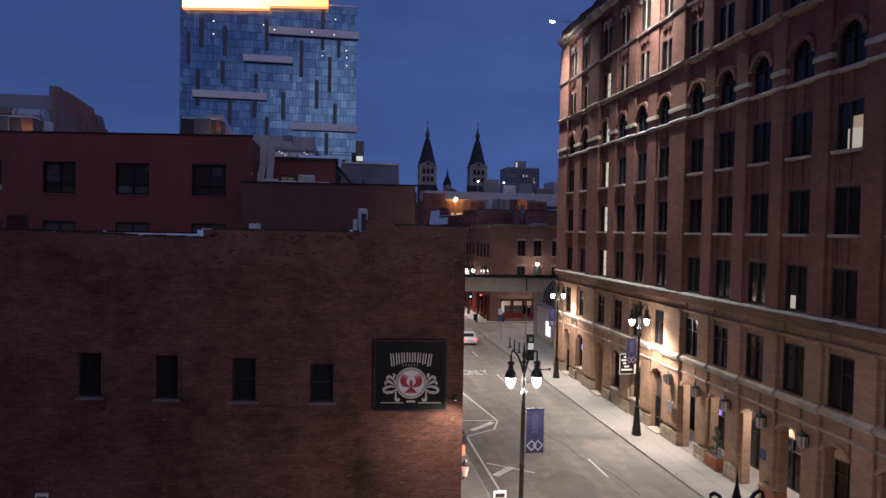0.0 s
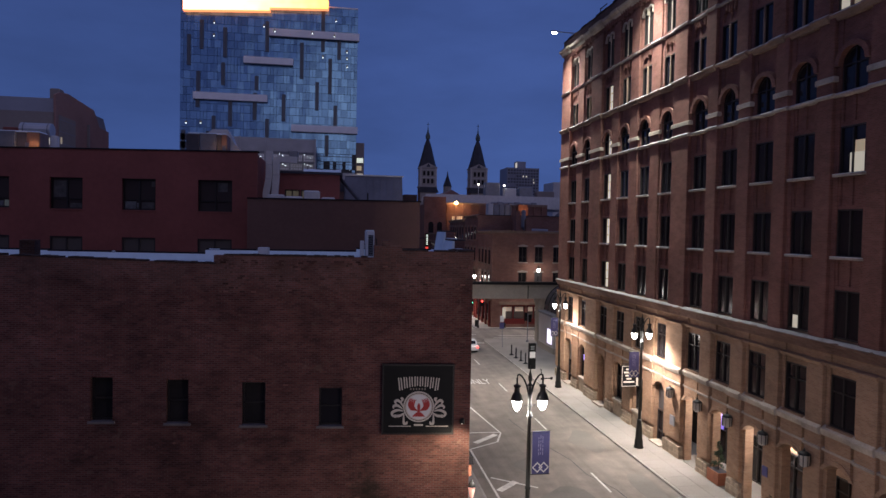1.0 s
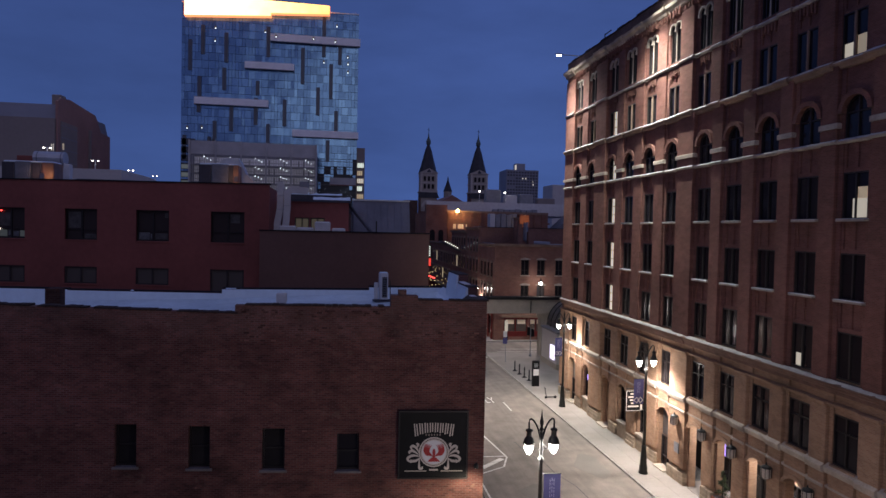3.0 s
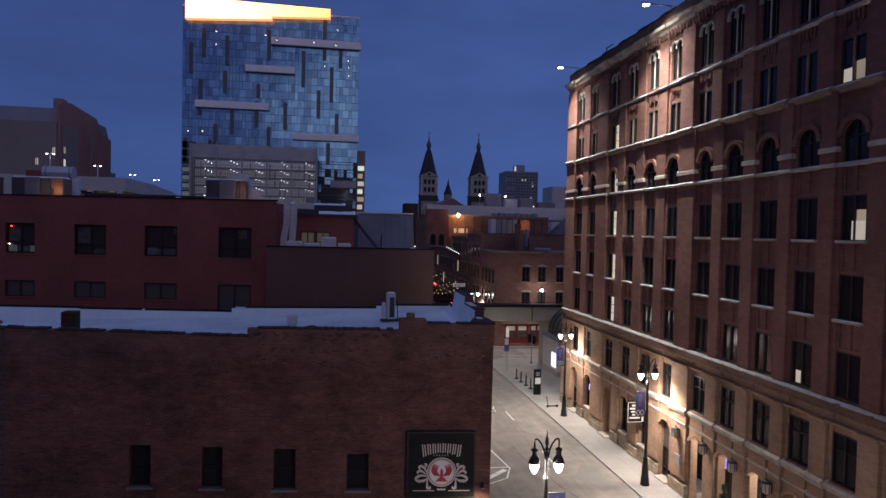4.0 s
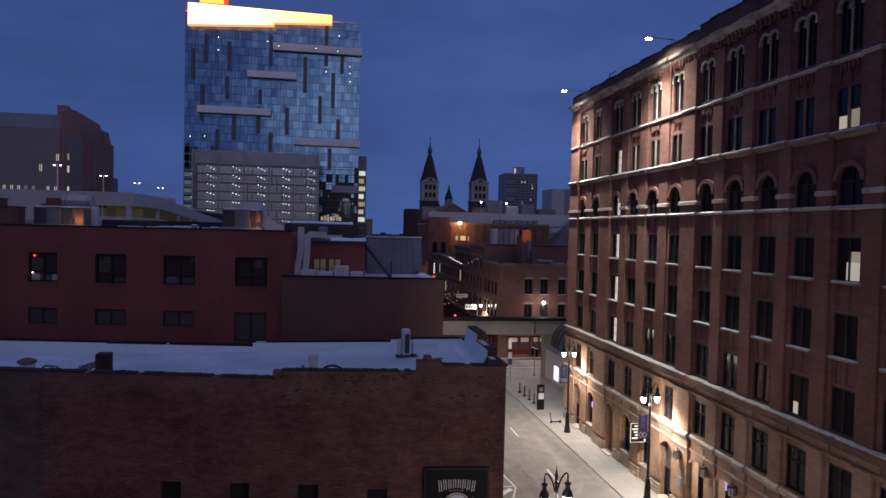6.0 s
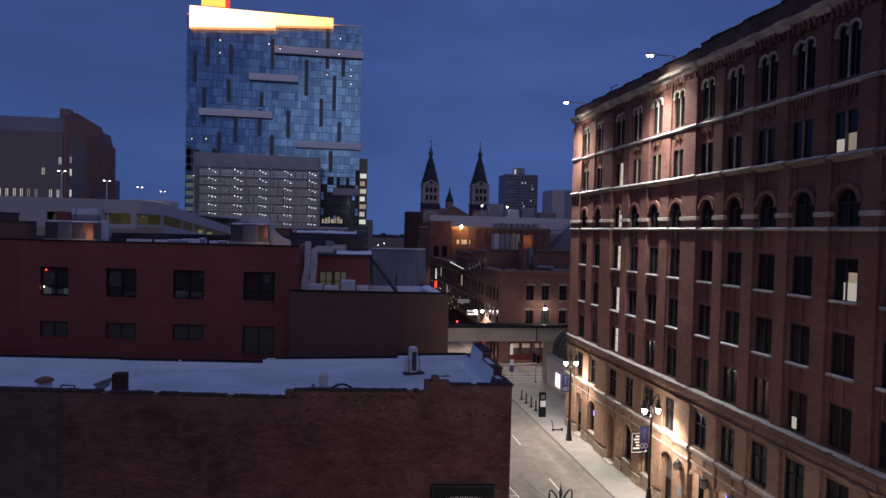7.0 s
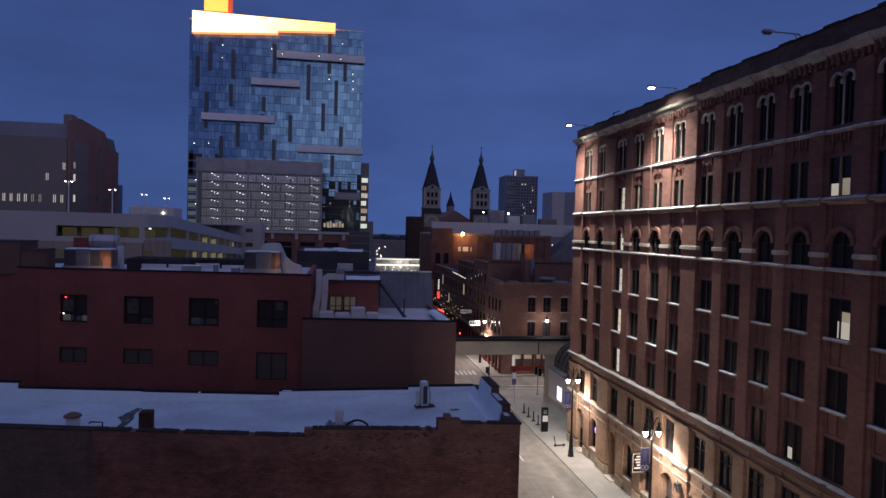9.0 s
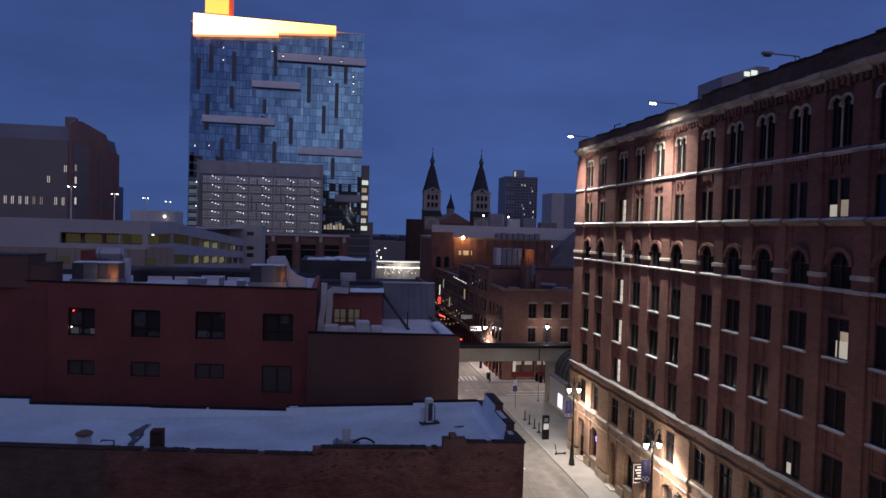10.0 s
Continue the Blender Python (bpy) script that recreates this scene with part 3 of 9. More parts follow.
def relief(bm, us, vs, depth, place, back):
    """One connected sheet of cells at their own depths, with the returns between them. depth(i, j): metres in from the face, None for a hole right through."""
    seen = {}

    def v(i, j, d):
        if (i, j, d) not in seen:
            seen[i, j, d] = bm.verts.new(place(us[i], vs[j], d))
        return seen[i, j, d]
    nu, nv = len(us) - 1, len(vs) - 1

    def at(i, j):
        d = depth(i, j) if 0 <= i < nu and 0 <= j < nv else None
        return back if d is None else d
    for i in range(nu):
        for j in range(nv):
            d = depth(i, j)
            if d is not None:
                bm.faces.new((v(i, j, d), v(i + 1, j, d), v(i + 1, j + 1, d), v(i, j + 1, d)))
                bm.faces.new((v(i, j, back), v(i, j + 1, back), v(i + 1, j + 1, back), v(i + 1, j, back)))
    for i in range(nu + 1):
        for j in range(nv):
            a, b = at(i - 1, j), at(i, j)
            if a != b:
                bm.faces.new((v(i, j, a), v(i, j + 1, a), v(i, j + 1, b), v(i, j, b)))
    for i in range(nu):
        for j in range(nv + 1):
            a, b = at(i, j - 1), at(i, j)
            if a != b:
                bm.faces.new((v(i, j, a), v(i + 1, j, a), v(i + 1, j, b), v(i, j, b)))
    return bm


LEAN_WALL = [None]


def finish(name, bm, mat, smooth=False):
    """Turns a bmesh into a mesh. Where LEAN_WALL is set, the piece belongs to a wall that runs askew to the street."""
    if LEAN_WALL[0]:
        x0, k, dy = LEAN_WALL[0]
        for v in bm.verts:
            v.co.y += dy + k * (x0 - v.co.x)
    bmesh.ops.recalc_face_normals(bm, faces=bm.faces[:])
    me = bpy.data.meshes.new(name)
    bm.to_mesh(me)
    bm.free()
    me.materials.append(M[mat])
    if smooth:
        for p in me.polygons:
            p.use_smooth = True
    return me


def under(ob, parent):
    """Puts a piece whose place is given in the world under its thing."""
    ob.parent = parent
    if parent.type == "EMPTY":
        ob.matrix_parent_inverse = Matrix.Translation(-parent.location)
    return ob


def part(name, bm, mat, parent, label="", smooth=False):
    return tagged(under(new(name, finish(name, bm, mat, smooth)), parent), label)


def part_mesh(name, me, parent, at=(0, 0, 0), turn=0.0):
    """A part on a mesh that alike pieces share."""
    ob = under(new(name, me), parent)
    ob.location = at
    ob.rotation_euler = (0, 0, turn)
    return ob


def thing(name, label, category, group="", kind="", at=(0, 0, 0)):
    ob = new(name)
    ob.location = at
    ob.empty_display_size = 0.2
    return tagged(ob, label, category, group, kind)


def single(name, bm, mat, label, category, group="", kind="", smooth=False):
    return tagged(new(name, finish(name, bm, mat, smooth)), label, category, group, kind)


def B():
    return bmesh.new()


# ---- ground, road, pavements ----
KERB_R, KERB_L, WALL_R, WALL_L = 19.2, 7.5, 22.1, 4.2
single("ground", box(B(), -1500, 1800, -300, 3200, -0.6, -0.16), "ground_far", "dark winter ground reaching to the horizon", "ground", kind="structure")
road = single("road", box(B(), KERB_L, KERB_R, -40, 92, -0.4, -0.14), "asphalt", "salt-bleached grey asphalt street with worn markings", "road", kind="structure")
road_cross = single("road_cross", box(B(), -60, 60, 92, 101.2, -0.4, -0.142), "asphalt", "asphalt cross street at the junction", "road", kind="structure")
single("road_far", box(B(), 13.5, 20.4, 101.2, 240, -0.4, -0.14), "asphalt", "narrow asphalt street between brick fronts", "road", kind="structure")
for nm, bx, lab in (("pavement_left", (WALL_L - 0.3, KERB_L - 0.18, -40, 64, -0.4, 0.0), "pale concrete pavement beside the tavern"),
                    ("pavement_right", (KERB_R + 0.18, 23.2, -40, 69, -0.4, 0.0), "pale concrete pavement dusted with salt"),
                    ("pavement_corner", (KERB_R + 0.18, 44, 69, 91.6, -0.4, 0.0), "wide concrete corner pavement below the guideway"),
                    ("pavement_far", (20.6, 60, 101.6, 240, -0.4, 0.0), "concrete pavement along the brick shops"),
                    ("pavement_far_left", (-60, 13.3, 101.6, 240, -0.4, 0.0), "concrete pavement across the junction"),
                    ("pavement_near_left", (-60, 7.32, 64, 91.6, -0.4, 0.0), "concrete pavement before the junction")):
    single(nm, box(B(), *bx), "concrete", lab, "pavement", kind="structure")
kerb_mesh = finish("kerb_stone", cut_box(B(), -0.09, 0.09, -1.48, 1.48, -0.4, 0.01, 0.03), "kerb")
kerb_right = thing("kerb_right", "granite kerb along the street", "kerb", kind="structure", at=(KERB_R + 0.09, 30, 0))
kerb_left = thing("kerb_left", "granite kerb by the tavern pavement", "kerb", kind="structure", at=(KERB_L - 0.09, 30, 0))
for i in range(36):
    part_mesh("kerb_stone", kerb_mesh, kerb_right, (KERB_R + 0.09, -16 + 3 * i, 0))
for i in range(26):
    part_mesh("kerb_stone", kerb_mesh, kerb_left, (KERB_L - 0.09, -16 + 3 * i, 0))
single("kerb_junction", box(B(), KERB_R + 0.18, 60, 91.6, 91.8, -0.4, 0.012), "kerb", "granite kerb along the junction", "kerb", kind="structure")
single("kerb_far_side", box(B(), 20.6, 60, 101.4, 101.6, -0.4, 0.012), "kerb", "granite kerb across the junction", "kerb", kind="structure")
single("kerb_far_street", box(B(), 20.42, 20.6, 101.4, 240, -0.4, 0.012), "kerb", "granite kerb of the narrow street", "kerb", kind="structure")

# pavement slabs of the right-hand pavement, each with its own edges
slab_mesh = finish("slab", cut_box(B(), -0.746, 0.746, -0.746, 0.746, 0.0, 0.008, 0.004), "concrete")
slabs_right = thing("pavement_slabs", "square pale concrete paving slabs", "paving", kind="structure", at=(20.8, 45, 0))
for i in range(38):
    for j in range(2):
        part_mesh("slab", slab_mesh, slabs_right, (20.15 + 1.5 * j, 22.5 + 1.5 * i, 0.0))

ROAD_Z = -0.14


def flat(bm, pts, z=ROAD_Z):
    prism(bm, pts, "z", z - 0.02, z + 0.006)
    return bm


def stripe(name, x0, y0, x1, y1, w, label="worn white painted road line"):
    d = Vector((x1 - x0, y1 - y0))
    s = Vector((-d.y, d.x)).normalized() * w / 2
    single(name, flat(B(), [(x0 - s.x, y0 - s.y), (x1 - s.x, y1 - s.y), (x1 + s.x, y1 + s.y), (x0 + s.x, y0 + s.y)]), "paint_white", label, "road marking", "road markings")


for k in range(5):
    y = 13.85 + 12.2 * k
    stripe("lane_dash", 15.2, y, 15.2, y + 3.1, 0.13)
stripe("lane_dash", 15.2, 75.0, 15.2, 78.0, 0.13)
stripe("edge_line", 8.25, 20, 8.25, 46.6, 0.13)
stripe("edge_line", 11.35, 50.0, 10.2, 59.3, 0.13)
stripe("edge_line", 10.2, 59.3, 9.2, 70.0, 0.13)
stripe("hatch_edge", 8.25, 46.6, 10.6, 48.0, 0.13)
stripe("hatch_edge", 10.6, 48.0, 11.35, 50.0, 0.13)
stripe("hatch_edge", 7.7, 50.3, 11.3, 50.2, 0.13)
stripe("hatch_bar", 8.9, 47.9, 10.9, 49.7, 0.45, "broad white hatching bar on the road")
stripe("hatch_edge", 8.5, 41.3, 11.0, 39.4, 0.13)
stripe("hatch_bar", 8.5, 39.2, 9.9, 40.5, 0.45, "broad white hatching bar on the road")
stripe("hatch_bar", 8.9, 57.6, 10.1, 59.0, 0.4, "broad white hatching bar on the road")
stripe("stop_line", 9.0, 89.2, 19.0, 89.2, 0.35, "white stop line at the junction")
for k in range(7):
    stripe("crossing_bar", 14.4 + 0.75 * k, 103.0, 14.4 + 0.75 * k, 106.0, 0.4, "white zebra crossing bar")
for xa, ya, xb, yb in ((21.5, 93.4, 31.5, 93.0), (22.5, 95.2, 31.0, 94.8), (15.6, 96.5, 16.9, 96.5), (18.0, 96.3, 19.3, 96.3)):
    stripe("crossing_line", xa, ya, xb, yb, 0.16, "faint white crossing line at the junction")
text = bpy.data.curves.new("road_word", "FONT")
text.body, text.align_x, text.extrude, text.size = "ONLY", "CENTER", 0.004, 1.0
word = new("road_word", text)
word.location, word.scale = (13.1, 65.7, ROAD_Z + 0.006), (1.0, 3.0, 1.0)
text.materials.append(M["paint_white"])
tagged(word, "white painted word ONLY on the asphalt", "road marking", "road markings")
for cx, cy, rx, ry in ((17.3, 47.5, 1.1, 2.2), (12.2, 36.5, 1.6, 3.0), (17.8, 38.0, 0.7, 3.6), (11.6, 43.0, 0.9, 1.6)):
    pts = [(cx + rx * (1 + 0.25 * math.sin(3 * a + cx)) * math.cos(a), cy + ry * (1 + 0.2 * math.cos(2 * a + cy)) * math.sin(a)) for a in [2 * math.pi * i / 18 for i in range(18)]]
    single("asphalt_patch", flat(B(), pts, ROAD_Z - 0.003), "patch", "darker patch of repaired asphalt", "road patch", "asphalt patches")
crack = [(12.9, 53.5), (13.3, 50.5), (13.9, 48.6), (14.0, 46.5), (14.7, 43.8), (14.8, 41.2), (15.7, 38.6), (15.9, 35.5)]
bm = B()
for a, b in zip(crack, crack[1:]):
    flat(bm, [(a[0] - 0.03, a[1]), (b[0] - 0.03, b[1]), (b[0] + 0.03, b[1]), (a[0] + 0.03, a[1])], ROAD_Z - 0.002)
single("tar_seam", bm, "tar", "dark tar seam wandering along the asphalt", "road seam")

# ---- the tavern with its blank brick side wall ----
FACE = 28.0
tavern = thing("tavern_building", "old three-storey dark red brick tavern with a snowy flat roof", "building", at=(-5, 32, 0))
WINS = [(-10.81, -9.95, 7.62, 9.37), (-7.90, -7.04, 7.55, 9.29), (-4.95, -4.03, 7.47, 9.20), (-1.91, -0.99, 7.43, 8.99)]
DEEP = 0.45
# the side wall runs askew: it falls back by 0.095 m a metre away from the street
ASKEW = (4.2, 0.095, -0.26)
LEAN_WALL[0] = ASKEW


def tavern_top(x):
    return 14.56 if x > 0.2 else 14.27 if x > -6.1 else 13.92 + 0.026 * (-6.1 - x)


def wall_place(u, v, d):
    return (u, FACE + d, v)


us = [-15.75] + [e for w in WINS for e in w[:2]] + [4.2]
vs = [-0.2, *sorted(z for w in WINS for z in w[2:]), 13.7]
part("side_wall", relief(B(), us, vs, lambda i, j: None if i % 2 and WINS[i // 2][2] <= vs[j] < WINS[i // 2][3] else 0.0, wall_place, DEEP), "brick_tavern", tavern, "stained dark red brick side wall with patches")
for x0, x1 in ((-15.75, -6.1), (-6.1, 0.2), (0.2, 4.2)):
    a, b = tavern_top(x0 + 0.01), tavern_top(x1 - 0.01)
    part("parapet", prism(B(), [(x0, 13.7), (x0, a), (x1, b), (x1, 13.7)], "y", FACE, FACE + DEEP), "brick_tavern", tavern)
bm = B()
box(bm, 0.2, 1.32, FACE - 0.02, FACE + 0.5, 14.56, 14.76)
box(bm, 0.52, 0.84, FACE + 0.02, FACE + 0.42, 14.76, 14.98)
part("parapet_block", bm, "brick_tavern", tavern)
# coping of sooty bricks laid on edge, one by one, a few of them gone
rnd = random.Random(17)
for i in range(74):
    x = -15.7 + 0.27 * i
    if 0.0 < x + 0.13 < 1.4 or rnd.random() < 0.08:
        continue
    z = tavern_top(x + 0.13)
    part("coping_brick", cut_box(B(), x, x + 0.258, FACE - 0.02 - 0.02 * rnd.random(), FACE + 0.47, z, z + 0.045 + 0.03 * rnd.random(), 0.012), "coping_brick", tavern)
for i, (x0, x1, z0, z1) in enumerate(WINS):
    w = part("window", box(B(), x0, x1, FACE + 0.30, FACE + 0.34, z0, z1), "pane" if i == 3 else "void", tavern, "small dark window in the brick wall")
    bm = B()
    for a, b, c, d in ((x0, x0 + 0.07, z0, z1), (x1 - 0.07, x1, z0, z1), (x0 + 0.07, x1 - 0.07, z1 - 0.08, z1), (x0 + 0.07, x1 - 0.07, z0, z0 + 0.07), (x0 + 0.07, x1 - 0.07, (z0 + z1) / 2 - 0.03, (z0 + z1) / 2 + 0.03)):
        box(bm, a, b, FACE + 0.22, FACE + 0.30, c, d)
    part("frame", bm, "frame_dark", w)
    part("sill", cut_box(B(), x0 - 0.10, x1 + 0.10, FACE - 0.07, FACE + 0.21, z0 - 0.09, z0 + 0.003, 0.02), "sill_stone", w, "weathered stone sill")
    for k in range(8):
        xa = x0 - 0.12 + (x1 - x0 + 0.24) / 8 * k
        part("lintel_brick", box(B(), xa + 0.008, xa + (x1 - x0 + 0.24) / 8 - 0.008, FACE - 0.018, FACE + 0.02, z1 + 0.004, z1 + 0.22), "brick_tavern", w)
LEAN_WALL[0] = None


def rear_y(x):
    return 36.25 + 0.15 * max(0.0, -7.9 - x)


def roof_z(x):
    """The tavern roof falls away from the street."""
    return 13.88 + 0.037 * (x - 0.2)


def front_y(x):
    return 27.74 + 0.095 * (4.2 - x)


part("street_wall", box(B(), 3.75, 4.19, 28.3, 36.2, -0.2, 13.9), "brick_tavern", tavern)
for x0, x1, zt in ((-15.75, -7.87, 14.0), (-7.87, -0.3, 14.21), (-0.3, 3.75, 14.36)):
    part("rear_wall", prism(B(), [(x0, rear_y(x0)), (x1, rear_y(x1)), (x1, rear_y(x1) + 0.4), (x0, rear_y(x0) + 0.4)], "z", -0.2, zt), "brick_tavern", tavern)
    part("rear_upstand", prism(B(), [(x0, rear_y(x0) - 0.12), (x1, rear_y(x1) - 0.12), (x1, rear_y(x1) - 0.003), (x0, rear_y(x0) - 0.003)], "z", 13.0, zt - 0.01), "snow", tavern, "snow-plastered inner face of the rear parapet")
    part("rear_coping", prism(B(), [(x0, rear_y(x0) + 0.1), (x1, rear_y(x1) + 0.1), (x1, rear_y(x1) + 0.45), (x0, rear_y(x0) + 0.45)], "z", zt, zt + 0.06), "coping_dark", tavern)
# snowy roof sheet, gently uneven
bm = B()
NX, NY = 44, 18
grid = []
for j in range(NY + 1):
    row = []
    for i in range(NX + 1):
        x = -15.75 + 19.5 * i / NX
        ya, yb = front_y(x) + 0.42, rear_y(x) - 0.1
        y = ya + (yb - ya) * j / NY
        z = roof_z(x) + 0.05 * noise.noise((x * 0.35, y * 0.6, 3.0)) + 0.16 * max(0, 1 - (yb - y) / 0.8) ** 1.5
        row.append(bm.verts.new((x, y, z)))
    grid.append(row)
for j in range(NY):
    for i in range(NX):
        bm.faces.new((grid[j][i], grid[j][i + 1], grid[j + 1][i + 1], grid[j + 1][i]))
part("roof", bm, "roof_tavern", tavern, "flat roof under thin blue-white snow", True)


def snow_ridge(name, x0, x1, y0, y1, z, h, parent, seed=1.0):
    """Soft bank of snow lying on a wall top."""
    bm = B()
    n = max(4, int((x1 - x0 + y1 - y0) / 0.4))
    long_x = (x1 - x0) > (y1 - y0)
    rows = []
    for i in range(n + 1):
        f = i / n
        hh = h * (0.8 + 0.45 * noise.noise((f * n * 0.35, seed, 0.5)))
        ring = []
        for k in range(6):
            g = k / 5
            zz = z + hh * math.sin(math.pi * g) ** 0.6 if 0 < k < 5 else z
            ring.append(bm.verts.new((x0 + (x1 - x0) * f, y0 + (y1 - y0) * g, zz) if long_x else (x0 + (x1 - x0) * g, y0 + (y1 - y0) * f, zz)))
        rows.append(ring)
    for a, b in zip(rows, rows[1:]):
        for k in range(5):
            bm.faces.new((a[k], a[k + 1], b[k + 1], b[k]))
    bm.faces.new(rows[0])
    bm.faces.new(rows[-1])
    bm.faces.new([r[0] for r in rows])
    bm.faces.new([r[5] for r in rows])
    return part(name, bm, "snow", parent, "settled snow on the wall top", True)


# small lumps of snow left on the rear parapet
for k, (xa, xb, zz) in enumerate(((-12.55, -12.4, 14.03), (-7.7, -7.2, 14.23))):
    snow_ridge("snow_cap", xa, xb, rear_y((xa + xb) / 2) - 0.06, rear_y((xa + xb) / 2) + 0.10, zz, 0.05, tavern, k + 1.0)
# street parapet, stepping up towards the rear, dark coping and snow-plastered inner side
for k, (ya, yb, zt) in enumerate(((28.3, 29.55, 14.56), (29.55, 31.9, 14.98), (31.9, 34.3, 15.36), (34.3, 36.2, 14.42))):
    part("street_parapet", box(B(), 3.75, 4.19, ya, yb, 13.9, zt), "brick_tavern", tavern)
    part("street_coping", cut_box(B(), 3.72, 4.24, ya, yb + 0.02, zt, zt + 0.06, 0.02), "coping_worn", tavern)
    part("inner_snow", prism(B(), [(3.745, zt - 0.01), (3.68, zt - 0.03), (3.52, 14.22), (3.40, 14.08), (3.1, 13.97), (3.1, 13.6), (3.745, 13.6)], "y", ya, yb - 0.005), "snow", tavern, "snow banked against the parapet")
for ya, yb, zt in ((28.9, 29.5, 14.62), (30.4, 31.8, 15.04)):
    part("coping_snow", cut_box(B(), 3.74, 4.02, ya, yb, zt, zt + 0.04, 0.02), "snow_sill", tavern, "thin snow on the coping")
part("corner_coping", prism(B(), [(3.2, 28.0), (4.27, 27.75), (4.27, 29.5), (3.7, 29.5)], "z", 14.58, 14.65), "coping_worn", tavern)
# the tavern sign
LEAN_WALL[0] = ASKEW
sign = thing("tavern_sign", "square black wall sign with pale lettering and round red emblem", "sign", at=(2.05, 27.9, 7.16))
part("board", cut_box(B(), 0.63, 3.47, 27.82, 27.93, 7.17, 9.97, 0.015), "black", sign)
bm = B()
for a, b, c, d in ((0.60, 0.66, 7.14, 10.0), (3.44, 3.50, 7.14, 10.0), (0.66, 3.44, 7.14, 7.20), (0.66, 3.44, 9.94, 10.0)):
    box(bm, a, b, 27.79, 27.93, c, d)
part("frame", bm, "frame_dark", sign)
SY = 27.812
for k in range(8):
    # arched row of slim upright strokes in place of the name, two to a letter
    u = (k - 3.5) / 3.5
    x = 2.07 + 0.74 * u
    zc = 9.30 - 0.11 * u * u
    hh = 0.20 + 0.06 * u * u
    for q, (dx, top, foot) in enumerate(((-0.052, 1.0, 1.0), (0.045, 0.96, 0.90))):
        bm = B()
        lean = 0.03 * u
        prism(bm, [(x + dx - 0.024 - lean, zc - hh * foot), (x + dx - 0.024 + lean, zc + hh * top), (x + dx + 0.024 + lean, zc + hh * top), (x + dx + 0.024 - lean, zc - hh * foot)], "y", SY, SY + 0.02)
        part("letter_bar", bm, "cream", sign)
for k in range(6):
    part("small_letter_bar", box(B(), 1.72 + 0.115 * k, 1.775 + 0.115 * k, SY, SY + 0.02, 8.95, 9.03), "cream_dim", sign)
EX, EZ = 2.08, 8.27


def disc(bm, x, z, r, y0, y1, n=28):
    return prism(bm, [(x + r * math.cos(2 * math.pi * i / n), z + r * math.sin(2 * math.pi * i / n)) for i in range(n)], "y", y0, y1)


part("emblem_ring", disc(B(), EX, EZ, 0.63, SY - 0.004, SY + 0.02), "cream", sign)
part("emblem_groove", disc(B(), EX, EZ, 0.57, SY - 0.008, SY + 0.02), "black", sign)
part("emblem_band", disc(B(), EX, EZ, 0.55, SY - 0.010, SY + 0.02), "cream", sign)
part("emblem_disc", disc(B(), EX, EZ, 0.50, SY - 0.013, SY + 0.02), "white", sign)


def smooth_path(pts, n=5):
    """Points along a curve through the given ones."""
    q = [Vector(p) for p in pts]
    q = [2 * q[0] - q[1]] + q + [2 * q[-1] - q[-2]]
    out = []
    for a, b, c, d in zip(q, q[1:], q[2:], q[3:]):
        for i in range(n):
            t = i / n
            out.append(0.5 * (2 * b + (c - a) * t + (2 * a - 5 * b + 4 * c - d) * t * t + (3 * b - a - 3 * c + d) * t ** 3))
    return out + [q[-2]]


def leaf_stroke(bm, path, widths):
    """A flat swelling stroke on the sign's face."""
    p = smooth_path([(EX + a, EZ + b) for a, b in path])
    n = len(p) - 1
    for i in range(n):
        w0, w1 = [widths[0] + (widths[1] - widths[0]) * math.sin(math.pi * j / n) for j in (i, i + 1)]
        d0 = (p[min(i + 1, n)] - p[max(i - 1, 0)]).normalized()
        d1 = (p[min(i + 2, n)] - p[i]).normalized()
        n0, n1 = Vector((-d0.y, d0.x)) * w0, Vector((-d1.y, d1.x)) * w1
        prism(bm, [(p[i] + n0)[:], (p[i + 1] + n1)[:], (p[i + 1] - n1)[:], (p[i] - n0)[:]], "y", SY - 0.018, SY + 0.01)
    return bm


bm = B()
for s in (-1, 1):
    for k in range(5):
        # raised wing of five curved feathers
        r = 0.15 + 0.05 * k
        leaf_stroke(bm, [(s * (0.04 + 0.02 * k), -0.20 + 0.02 * k), (s * (0.10 + 0.05 * k), -0.12), (s * (r + 0.06), 0.02 + 0.01 * k), (s * (r + 0.02), 0.20 + 0.02 * k), (s * (r - 0.05), 0.30 + 0.015 * k)], (0.006, 0.028))
prism(bm, [(EX - 0.05, EZ - 0.24), (EX - 0.065, EZ + 0.02), (EX - 0.03, EZ + 0.14), (EX + 0.03, EZ + 0.14), (EX + 0.065, EZ + 0.02), (EX + 0.05, EZ - 0.24)], "y", SY - 0.019, SY + 0.01)
for k in range(5):
    dx = 0.11 * (k - 2)
    prism(bm, [(EX + dx * 0.3 - 0.03, EZ - 0.22), (EX + dx - 0.05, EZ - 0.40), (EX + dx + 0.05, EZ - 0.40), (EX + dx * 0.3 + 0.03, EZ - 0.22)], "y", SY - 0.0195 - 0.0005 * k, SY + 0.01)
part("emblem_shape", bm, "red_print", sign, "plain red winged shape")
